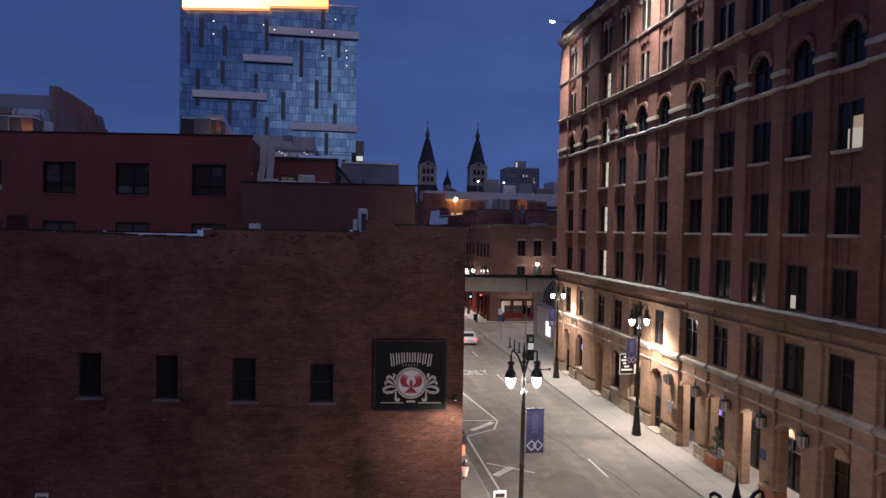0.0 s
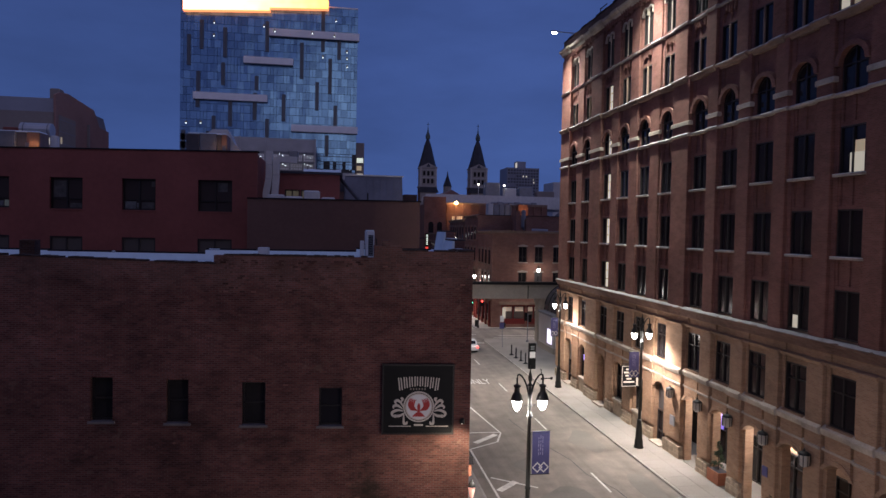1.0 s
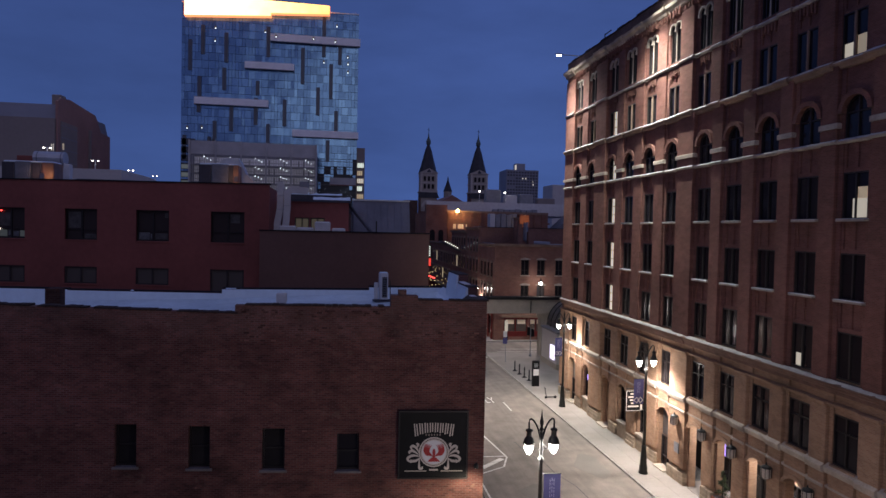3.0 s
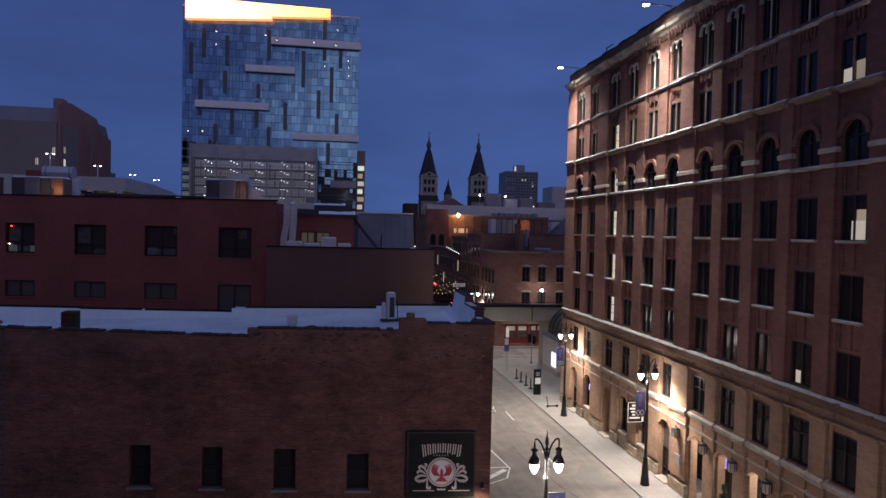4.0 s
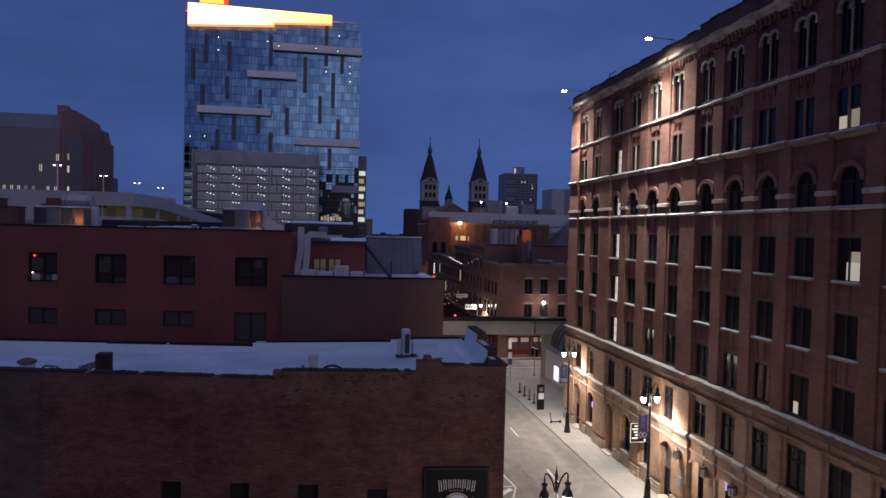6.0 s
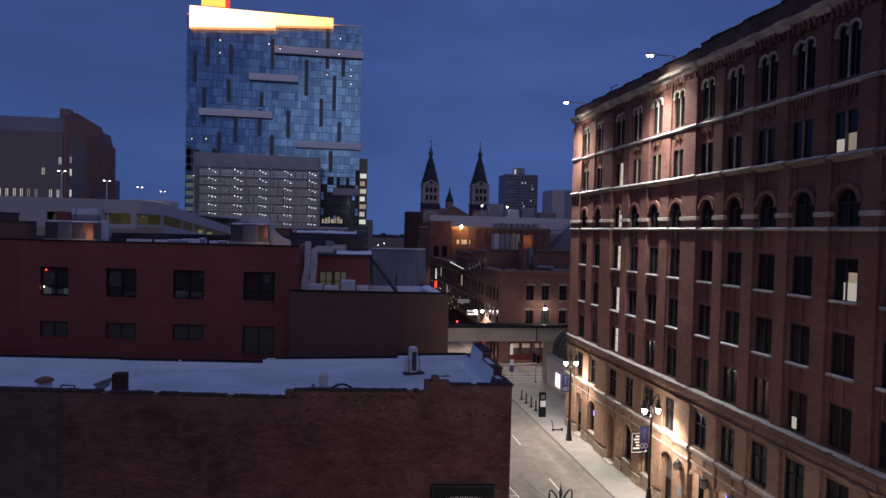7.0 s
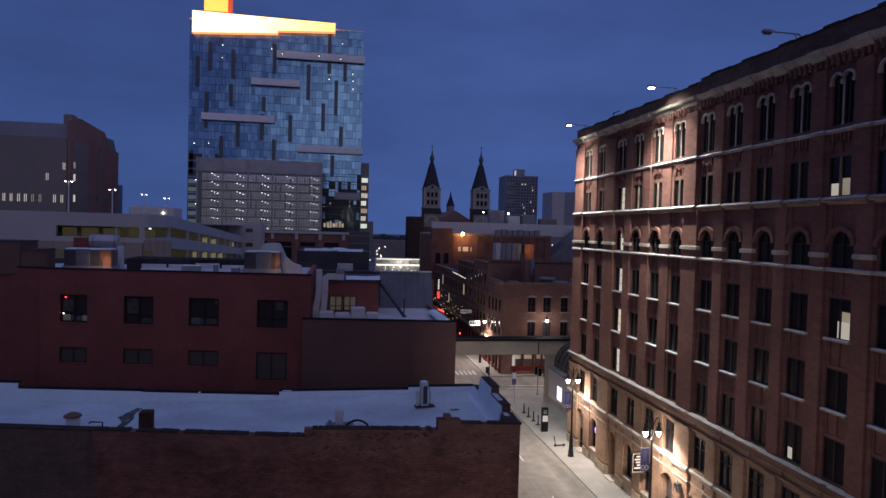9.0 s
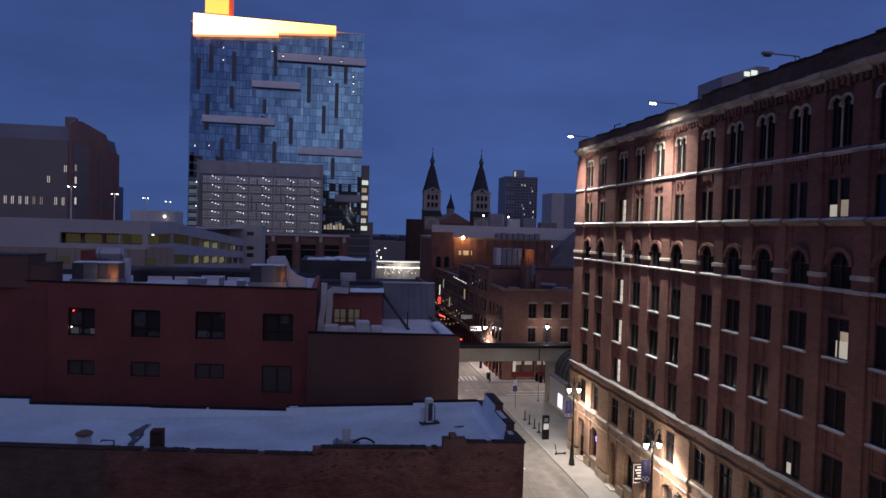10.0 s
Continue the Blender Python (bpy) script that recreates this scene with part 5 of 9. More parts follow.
def ledge_snow(lo, hi, face, prof, snow):
    """Snow of uneven depth along one ledge."""
    top, reach = prof[-2][1], prof[-2][0]
    bm = B()
    n = max(2, int((hi - lo) / 0.4))
    rows = []
    for i in range(n + 1):
        yy = lo + (hi - lo) * i / n
        h = max(0.004, snow * (0.8 + 1.6 * noise.noise((yy * 1.1, top, 1.0))))
        x0 = face - reach * (0.93 + 0.06 * noise.noise((yy * 1.9, top, 7.0)))
        rows.append([bm.verts.new(q) for q in ((x0, yy, top - 0.015), (x0 + 0.02, yy, top + 0.01 + h), (face + 0.02, yy, prof[-1][1] + h + 0.01), (face + 0.2, yy, prof[-1][1] - 0.02))])
    for a, b in zip(rows, rows[1:]):
        for k in range(3):
            bm.faces.new((a[k], a[k + 1], b[k + 1], b[k]))
    return bm


for name, prof, mat, snow in COURSES:
    # set back across the bays, breaking forward round each pilaster
    runs = [(NEAR_END, FAR_END, WALL_X - 0.05)]
    if name == "main_ledge":
        runs = [(43.2, FAR_END + 0.06, 22.12), (NEAR_END, 43.2, 22.16)]
    for i, (lo, hi) in enumerate(gaps_up if prof[0][1] > 25 else gaps):
        if i == len(gaps) - 1 or name == "main_ledge":
            continue
        mid = (lo + hi) / 2
        runs.append((lo + 0.24, hi - 0.24 if i else hi + 0.08, front_x(mid) - (0.12 if i in (0, 2, 6) else 0.0)))
    for lo, hi, face in runs:
        c = part(name, prism(B(), [(face - a, z) for a, z in prof] + [(WALL_X + 0.3, prof[-1][1]), (WALL_X + 0.3, prof[0][1])], "y", lo, hi), mat, warehouse)
        if snow:
            part("snow", ledge_snow(lo, hi, face, prof, snow), "snow_dirty" if name == "cornice" else "snow_dirty" if name == "main_ledge" else "snow_dirty" if name == "sill_course" else "snow_grey" if name in ("upper_ledge", "sill_string") else "snow_sill", c, "thin snow along the ledge", True)
# corbel table below the cornice
bm = B()
for i in range(int((FAR_END - 14) / 0.42)):
    y = FAR_END - 0.25 - 0.42 * i
    x = front_x(y)
    box(bm, x - 0.06, WALL_X + 0.05, y - 0.11, y + 0.11, 33.50 + 0.12 * (i % 2), 34.15)
c = part("corbel_table", bm, "brick_warehouse", warehouse)
c["kind"] = "stuff"
part("frieze", box(B(), WALL_X - 0.1, BACK_X, NEAR_END, FAR_END, 33.75, 34.68), "brick_warehouse", warehouse)
for lo, hi, fx, zt in ((43.1, FAR_END, 22.14, 35.50), (NEAR_END, 43.1, 22.2, 35.80)):
    p = part("parapet", box(B(), fx, fx + 0.5, lo, hi, 34.6, zt), "brick_parapet", warehouse, "dark weathered brick parapet")
    for i in range(int((hi - max(lo, 14)) / 1.24)):
        y = hi - 1.24 * i
        part("coping_stone", cut_box(B(), fx - 0.08, fx + 0.55, y - 1.21, y, zt, zt + 0.08 + 0.05 * ((i * 5) % 3), 0.03), "coping_brick", p)
for y in (68.0, 44.2, 58.8):
    part("parapet_pier", cut_box(B(), front_x(y) - 0.02, 22.6, y - 0.7, y + 0.25, 34.7, 35.72, 0.05), "brick_warehouse", warehouse)
# street-level openings: doors, windows and the open arcade
GROUND = ["door", "neon", "portal", "window", "window", "door"] + ["arcade"] * 8
for ci, (y, kind) in enumerate(zip(COLS, GROUND)):
    spring, rise, half = 4.18, 0.44, HALF
    pts = [(y - HALF, spring), (y - HALF, 6.35), (y + HALF, 6.35), (y + HALF, spring)] + arch_pts(y, 2 * half - 0.004, spring, rise)[::-1][1:-1]
    part("ground_arch", prism(B(), pts, "x", WALL_X - 0.15, BACK_X), "brick_ground", warehouse)
    part("arch_moulding", arch_ring(B(), "x", y, 2 * half, spring, rise, 0.22, front_x(y) - 0.02, WALL_X - 0.1), "brick_ground", warehouse)
    if kind in ("window", "neon"):
        part("apron", box(B(), WALL_X - 0.05, BACK_X, y - HALF, y + HALF, -0.1, 1.25), "stone_base", warehouse)
        part("sill", cut_box(B(), WALL_X - 0.20, WALL_X + 0.3, y - HALF, y + HALF, 1.25, 1.42, 0.03), "stone", warehouse)
        w = part_mesh("window", shared("gframe", lambda: rect_frame(2 * HALF, 3.0, (0.62,))), warehouse, (WALL_X + 0.3, y, 1.42))
        pn = new("pane", shared("gpane", lambda: rect_pane(2 * HALF, 3.3, "pane")))
        pn.parent = w
        if kind == "neon":
            part("neon_sign", box(B(), WALL_X + 0.22, WALL_X + 0.26, y - 0.35, y + 0.35, 3.05, 3.6), "purple", warehouse, "glowing violet-blue window sign")
    elif kind == "door":
        d = part_mesh("door_frame", shared("dframe", lambda: rect_frame(2 * HALF, 2.4, (0.35,))), warehouse, (WALL_X + 0.3, y, 0.0))
        pn = new("pane", shared("dpane", lambda: rect_pane(2 * HALF, 2.4, "pane")))
        pn.parent = d
        part("transom", box(B(), WALL_X + 0.32, WALL_X + 0.36, y - HALF, y + HALF, 2.45, 4.6), "pane_dull", warehouse, "pale dusty transom light above the door")
        part("threshold", box(B(), 21.9, 22.8, y - 0.8, y + 0.8, -0.05, 0.12), "stone", warehouse)
    elif kind == "portal":
        part("portal_back", box(B(), WALL_X + 0.5, BACK_X, y - HALF, y + HALF, 0.1, 4.6), "brick_ground", warehouse)
        part("step", box(B(), 21.8, 23.0, y - 0.85, y + 0.85, -0.05, 0.16), "stone", warehouse)
    else:
        part("arcade_floor", box(B(), 22.2, 25.3, y - HALF - 0.9, y + HALF + 0.9, -0.06, 0.03), "concrete", warehouse)
for i in range(6, len(COLS)):
    y = COLS[i]
    part("arcade_wall", box(B(), 24.9, 25.4, y - 1.65, y + 1.65, 0.0, 5.2), "brick_ground", warehouse)
    part("arcade_soffit", box(B(), BACK_X - 0.02, 25.4, y - 1.65, y + 1.65, 4.95, 5.2), "stone", warehouse)
    d = part_mesh("door_frame", shared("aframe", lambda: rect_frame(1.8, 2.9, (0.75,))), warehouse, (24.84, y - 0.2, 0.03))
    pn = new("pane", shared("apane", lambda: rect_pane(1.8, 2.9, "pane")))
    pn.parent = d
part("neon_sign", box(B(), 24.70, 24.76, 41.75, 42.0, 2.3, 3.4), "violet_dim", warehouse, "glowing violet-blue sign in the arcade")
part("notice", box(B(), 21.80, 21.86, 43.0, 43.6, 2.2, 2.9), "unit_grey", warehouse, "small framed notice on the pier")
part("notice", box(B(), 22.0, 22.05, 33.5, 33.9, 2.3, 2.85), "banner", warehouse, "small blue notice on the pier")


def scroll_arm(s):
    return [(s * a, 0, z) for a, z in ((0.03, 8.35), (0.07, 8.62), (0.14, 8.92), (0.25, 9.18), (0.38, 9.36), (0.48, 9.42), (0.55, 9.38), (0.57, 9.26), (0.56, 9.02))]


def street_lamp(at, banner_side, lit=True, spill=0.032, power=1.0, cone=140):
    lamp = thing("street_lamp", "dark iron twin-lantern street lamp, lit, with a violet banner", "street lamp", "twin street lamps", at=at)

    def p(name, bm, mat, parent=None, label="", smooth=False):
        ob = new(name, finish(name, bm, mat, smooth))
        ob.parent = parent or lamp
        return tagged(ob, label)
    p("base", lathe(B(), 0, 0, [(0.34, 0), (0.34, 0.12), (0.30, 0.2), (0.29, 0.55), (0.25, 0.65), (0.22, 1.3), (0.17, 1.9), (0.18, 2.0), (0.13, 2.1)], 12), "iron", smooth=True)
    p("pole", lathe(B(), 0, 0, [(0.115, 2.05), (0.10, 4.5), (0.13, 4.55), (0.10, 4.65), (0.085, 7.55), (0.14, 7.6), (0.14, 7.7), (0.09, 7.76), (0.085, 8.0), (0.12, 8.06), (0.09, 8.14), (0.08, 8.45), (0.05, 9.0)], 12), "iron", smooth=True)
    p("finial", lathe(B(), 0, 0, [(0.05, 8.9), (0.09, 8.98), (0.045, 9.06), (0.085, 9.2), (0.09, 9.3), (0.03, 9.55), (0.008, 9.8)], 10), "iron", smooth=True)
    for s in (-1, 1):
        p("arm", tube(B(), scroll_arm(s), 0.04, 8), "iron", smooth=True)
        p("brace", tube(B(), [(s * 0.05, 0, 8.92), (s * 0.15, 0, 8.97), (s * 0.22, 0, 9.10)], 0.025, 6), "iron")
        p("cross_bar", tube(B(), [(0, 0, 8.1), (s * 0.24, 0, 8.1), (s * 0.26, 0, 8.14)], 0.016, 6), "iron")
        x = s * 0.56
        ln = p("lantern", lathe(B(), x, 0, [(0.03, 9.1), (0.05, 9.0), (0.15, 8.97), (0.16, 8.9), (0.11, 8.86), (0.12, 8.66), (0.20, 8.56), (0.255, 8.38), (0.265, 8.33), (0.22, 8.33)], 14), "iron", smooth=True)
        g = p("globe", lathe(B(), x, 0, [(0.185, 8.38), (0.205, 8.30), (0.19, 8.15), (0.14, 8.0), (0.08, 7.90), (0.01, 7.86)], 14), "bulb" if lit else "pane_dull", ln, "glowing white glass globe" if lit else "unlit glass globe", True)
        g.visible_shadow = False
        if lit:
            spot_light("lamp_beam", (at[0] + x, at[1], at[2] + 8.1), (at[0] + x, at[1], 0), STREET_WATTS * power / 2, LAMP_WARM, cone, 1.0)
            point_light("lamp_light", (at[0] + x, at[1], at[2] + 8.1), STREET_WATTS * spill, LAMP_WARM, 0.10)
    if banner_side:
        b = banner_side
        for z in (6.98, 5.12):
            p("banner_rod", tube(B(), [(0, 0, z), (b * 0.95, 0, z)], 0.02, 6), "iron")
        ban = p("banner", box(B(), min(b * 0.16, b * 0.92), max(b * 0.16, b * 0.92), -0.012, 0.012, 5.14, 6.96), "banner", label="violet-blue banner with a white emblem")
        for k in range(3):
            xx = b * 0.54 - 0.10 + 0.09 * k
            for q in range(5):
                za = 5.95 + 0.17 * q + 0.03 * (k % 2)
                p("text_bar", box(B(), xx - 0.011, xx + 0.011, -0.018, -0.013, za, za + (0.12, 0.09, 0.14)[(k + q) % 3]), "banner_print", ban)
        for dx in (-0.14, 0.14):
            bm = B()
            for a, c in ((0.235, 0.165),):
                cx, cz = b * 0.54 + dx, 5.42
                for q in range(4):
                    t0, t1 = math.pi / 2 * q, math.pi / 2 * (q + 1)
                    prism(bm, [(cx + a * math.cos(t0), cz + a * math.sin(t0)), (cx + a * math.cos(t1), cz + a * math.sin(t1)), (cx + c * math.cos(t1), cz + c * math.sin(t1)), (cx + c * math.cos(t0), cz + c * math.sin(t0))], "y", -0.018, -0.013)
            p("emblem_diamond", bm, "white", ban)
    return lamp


street_lamp((6.87, 28.2, 0), 1, power=1.7, cone=164, spill=0.06)
street_lamp((6.87, 13.6, 0), 1, spill=0.13, cone=168, power=1.7)
# Next three: out of view, added to light the far road and junction.
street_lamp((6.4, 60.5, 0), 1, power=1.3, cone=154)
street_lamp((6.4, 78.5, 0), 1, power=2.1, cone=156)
street_lamp((7.2, 94.5, 0), 0, power=2.7, cone=158)
street_lamp((20.4, 45.3, 0), -1, power=1.35, cone=159, spill=0.024)
street_lamp((20.6, 63.2, 0), -1, power=1.05, cone=144, spill=0.018)


def wall_lantern(y):
    w = thing("wall_lantern", "unlit ribbed iron wall lantern on a brick pier", "wall lamp", "warehouse wall lanterns", at=(21.8, y, 4.4))
    part("bracket", tube(B(), [(22.12, y, 4.3), (21.95, y, 4.05), (21.8, y, 4.05)], 0.03, 6), "iron", w)
    part("body", lathe(B(), 21.8, y, [(0.10, 4.02), (0.24, 4.12), (0.26, 4.6), (0.24, 4.66)], 10), "lantern_glass", w)
    bm = B()
    for k in range(8):
        a = 2 * math.pi * k / 8
        tube(bm, [(21.8 + 0.27 * math.cos(a), y + 0.27 * math.sin(a), 4.1), (21.8 + 0.28 * math.cos(a), y + 0.28 * math.sin(a), 4.65)], 0.018, 4)
    part("ribs", bm, "iron", w)
    part("cap", lathe(B(), 21.8, y, [(0.30, 4.64), (0.24, 4.74), (0.06, 4.82), (0.02, 4.95)], 10), "iron", w)


for y in (43.66, 40.2, 36.95, 33.7, 30.5):
    wall_lantern(y)


def roof_arm(y, z, lit, aim=0.0, angle=90, reach=1.9, power=1.0):
    a = thing("roof_floodlight", "floodlight on an arm over the parapet, " + ("lit" if lit else "unlit"), "floodlight", "roof floodlights", at=(22.3, y, 35.3))
    part("bracket", tube(B(), [(22.4, y, 35.3), (22.4, y, z - 0.1), (22.3, y, z + 0.02), (22.35 - reach, y, z + 0.05)], 0.045, 6), "unit_grey", a)
    part("strut", tube(B(), [(22.4, y, 35.4), (22.0, y, z)], 0.03, 6), "unit_grey", a)
    part("head", cut_box(B(), 22.0 - reach - 0.25, 22.4 - reach, y - 0.16, y + 0.16, z - 0.02, z + 0.14, 0.04), "unit_grey", a)
    part("lens", cut_box(B(), 22.06 - reach - 0.2, 22.30 - reach, y - 0.12, y + 0.12, z - 0.13, z - 0.02, 0.03), "flood" if lit else "pane_dull", a, "white-hot lens" if lit else "dark lens")
    if lit:
        lamp_at = (22.2 - reach - 0.1, y, z - 0.16)
        spot_light("flood_wash", lamp_at, (22.0, y + aim, 24.0), FLOOD_WATTS * 0.14 * power, FLOOD_WHITE, angle, 0.6)
        for dy, share in ((-7.5, 0.8), (0.0, 1.9), (8.0, 1.9)):
            spot_light("flood_beam", lamp_at, (22.7, y + aim + dy, 17.0), FLOOD_WATTS * share * power, FLOOD_WHITE, 62, 1.0)


roof_arm(65.8, 35.85, True, -3.0, 120, power=0.9)
roof_arm(47.0, 35.95, True, -0.5, 140, power=1.1)
roof_arm(32.8, 36.15, False)
stub = thing("roof_bracket", "bare metal bracket on the parapet", "bracket", at=(22.2, 58.8, 35.3))
part("post", tube(B(), [(22.2, 58.8, 35.3), (22.2, 58.8, 36.1)], 0.05, 6), "iron", stub)
part("arm", tube(B(), [(22.2, 58.8, 36.0), (22.2, 57.4, 36.0)], 0.05, 6), "iron", stub)

blade = thing("blade_sign", "black projecting sign board with pale framed lines of lettering", "sign", at=(21.7, 49.5, 3.4))
part("board", box(B(), 20.85, 22.15, 49.45, 49.55, 3.35, 5.1), "black", blade)
bm = B()
for a, b, c, d in ((20.9, 22.1, 5.0, 5.04), (20.9, 22.1, 3.42, 3.46), (20.9, 20.94, 3.46, 5.0), (22.26, 22.1, 3.46, 5.0)):
    box(bm, a, b, 49.435, 49.45, c, d)
part("border", bm, "cream", blade)
for k, wd in enumerate((0.5, 0.85, 0.6, 0.4, 0.9)):
    part("text_bar", box(B(), 21.5 - wd / 2, 21.5 + wd / 2, 49.435, 49.45, 4.72 - 0.25 * k, 4.84 - 0.25 * k), "cream", blade)
part("bracket", tube(B(), [(20.85, 49.5, 5.2), (22.3, 49.5, 5.2)], 0.03, 6), "iron", blade)


def planter(y):
    p = thing("planter", "reddish wooden planter box with a clipped spiral evergreen", "planter", "arcade planters", at=(22.4, y, 0.03))
    box_part = part("box", cut_box(B(), 22.02, 22.82, y - 0.6, y + 0.6, 0.05, 0.80, 0.02), "terracotta", p)
    for k in range(5):
        part("board", box(B(), 22.0, 22.02, y - 0.6, y + 0.6, 0.08 + 0.145 * k, 0.215 + 0.145 * k), "terracotta", box_part)
    part("soil", box(B(), 22.08, 22.76, y - 0.54, y + 0.54, 0.78, 0.815), "tar", p)
    part("trunk", tube(B(), [(22.42, y, 0.8), (22.44, y + 0.03, 1.6), (22.42, y, 2.5)], 0.03, 6), "frame_dark", p)
    bm = B()
    rnd = random.Random(int(y * 10))
    for k in range(900):
        h = rnd.random()
        r = (0.44 * (1 - h) + 0.07) * rnd.uniform(0.35, 1.0)
        a = rnd.gauss(0, 0.75) + h * 17.0
        c = Vector((22.42 + r * math.cos(a), y + r * math.sin(a), 0.95 + 1.65 * h + rnd.gauss(0, 0.04)))
        d = Vector((rnd.uniform(-1, 1), rnd.uniform(-1, 1), rnd.uniform(-0.3, 1))).normalized() * 0.09
        e = d.orthogonal().normalized() * 0.035
        bm.faces.new([bm.verts.new(q) for q in (c - e, c + d, c + e)])
    part("foliage", bm, "leaf", p)


planter(38.6)
planter(33.3)
planter(30.2)


def arcade_lamp(y):
    l = thing("arcade_lamp", "white dome ceiling lamp lighting the arcade", "ceiling lamp", "arcade ceiling lamps", at=(24.3, y, 4.95))
    part("canopy", lathe(B(), 24.3, y, [(0.12, 4.95), (0.12, 4.88), (0.03, 4.86), (0.03, 4.62), (0.10, 4.56), (0.34, 4.48), (0.36, 4.44), (0.33, 4.44)], 14), "unit", l, smooth=True)
    part("globe", lathe(B(), 24.3, y, [(0.30, 4.46), (0.26, 4.38), (0.14, 4.33), (0.01, 4.32)], 14), "bulb_far", l, "glowing white diffuser", True)
    point_light("arcade_light", (24.3, y, 4.22), 600, (1.0, 0.95, 0.95), 0.2)


for y in (41.7, 35.2):
    arcade_lamp(y)

# ---- walls with openings, for the buildings further off ----
def pierced_wall(bm, x0, x1, z0, z1, holes, y0, y1):
    """Wall in a plane across y, with square holes (xa, xb, za, zb)."""
    xs = sorted({x0, x1, *[h[0] for h in holes], *[h[1] for h in holes]})
    for a, b in zip(xs, xs[1:]):
        mid = (a + b) / 2
        here = sorted([h for h in holes if h[0] < mid < h[1]], key=lambda h: h[2])
        z = z0
        for h in here:
            if h[2] > z:
                box(bm, a, b, y0, y1, z, h[2])
            z = h[3]
        if z < z1:
            box(bm, a, b, y0, y1, z, z1)
    return bm


def sash(xa, xb, za, zb, y, parent, mat="pane", cross=True, label="dark window with a cross of glazing bars", bars="frame_mid"):
    """A framed window looking towards -y."""
    t = min(0.09, (xb - xa) * 0.08)
    xm, zm = (xa + xb) / 2, za + (zb - za) * 0.33
    if cross:
        us, vs = [xa, xa + t, xm - t / 2, xm + t / 2, xb - t, xb], [za, za + t, zm - t / 3, zm + t / 3, zb - t, zb]
    else:
        us, vs = [xa, xa + t, xm - t / 2, xm + t / 2, xb - t, xb], [za, za + t, zb - t, zb]
    bm = relief(B(), us, vs, lambda i, j: None if i % 2 and j % 2 else 0.0, lambda u, v, d: (u, y + d, v), 0.08)
    w = part("window", bm, bars, parent, label)
    part("pane", box(B(), xa, xb, y + 0.09, y + 0.12, za, zb), mat, w)
    return w


# ---- red painted building behind the tavern ----
red = thing("red_building", "dull red painted building with dark square windows", "building", at=(-16, 50, 0))
RED_Y = 46.0
RW = [(-24.75, -22.75), (-20.1, -17.95), (-15.37, -13.18), (-10.42, -8.19)]
LEAN_WALL[0] = (-6.6, 0.17, 0.0)
holes = []
for k, (a, b) in enumerate(RW):
    holes.append((a, b, 16.36, 18.43))
    holes.append((a, b, 13.42 if k < 3 else 12.49, 14.55))
us = [-26.2] + [e for w in RW for e in w] + [-6.57]
vs = [-0.2, 12.49, 13.42, 14.55, 16.36, 18.43, 20.3]
part("wall", relief(B(), us, vs, lambda i, j: None if i % 2 and (j in (2, 4) or (j == 1 and i == 7)) else 0.0, lambda u, v, d: (u, RED_Y + d, v), 0.4), "red_paint", red)
for k, h in enumerate(holes):
    if h[2] < 15:
        sash(*h, RED_Y + 0.05, red, "pane_murk", False, "dull clouded window with one upright bar", "frame_mid")
    else:
        w = sash(*h, RED_Y + 0.22, red, "pane_clear", True, bars="frame_dark")
        xm, zm = (h[0] + h[1]) / 2, h[2] + 0.33 * (h[3] - h[2])
        # half-drawn blinds, with glints and highlights put on the panes as patches
        for a, b, c, d, mt in (((h[0] + 0.1, xm - 0.1, zm + 0.15, h[3] - 0.35, "blind_dim"), (h[0] + 0.12, xm - 0.3, h[2] + 0.12, zm - 0.12, "lit_grey"), (xm - 0.22, xm - 0.08, h[2] + 0.2, zm - 0.12, "blind_pale"), (xm + 0.1, h[1] - 0.5, h[2] + 0.14, zm - 0.2, "blind_pale"), (xm + 0.55, h[1] - 0.12, h[2] + 0.12, zm - 0.15, "lit_grey")),
                               ((h[0] + 0.15, xm - 0.1, zm + 0.1, h[3] - 0.2, "blind_dim"), (xm + 0.15, h[1] - 0.15, h[2] + 0.1, h[2] + 0.4, "blind_dim")),
                               ((h[0] + 0.12, xm - 0.25, h[2] + 0.1, zm - 0.1, "blind_pale"), (xm - 0.2, xm - 0.1, h[2] + 0.1, zm - 0.2, "blind_pale"), (xm + 0.1, h[1] - 0.15, h[2] + 0.12, zm - 0.15, "blind_dim"), (xm + 0.75, h[1] - 0.12, h[3] - 0.5, h[3] - 0.15, "blind_dim")),
                               ((xm + 0.15, h[1] - 0.35, h[3] - 0.75, h[3] - 0.15, "blind_dim"),))[k // 2]:
            part("blind", box(B(), a, b, RED_Y + 0.295, RED_Y + 0.308, c, d), mt, w)
    part("sill", cut_box(B(), h[0] - 0.06, h[1] + 0.06, RED_Y - 0.05, RED_Y + 0.2, h[2] - 0.08, h[2] - 0.004, 0.015), "red_paint", red)
# A window glint, put in as a tiny glowing block.
part("lit_reflex", box(B(), -24.57, -24.51, RED_Y + 0.16, RED_Y + 0.2, 16.97, 17.03), "bulb_far", red, "small bright lamp behind a window")
part("exit_light", box(B(), -24.45, -24.36, RED_Y + 0.16, RED_Y + 0.2, 18.17, 18.25), "red_lamp", red, "small red exit light behind a window")
part("set_back_wall", box(B(), -42, -26.2, RED_Y + 0.4, RED_Y + 0.9, -0.2, 20.3), "red_paint", red)
part("coping", box(B(), -26.3, -6.5, RED_Y - 0.08, RED_Y + 0.5, 20.3, 20.38), "coping_dark", red)
part("coping", box(B(), -42, -26.3, RED_Y + 0.34, RED_Y + 1.0, 20.3, 20.38), "coping_dark", red)
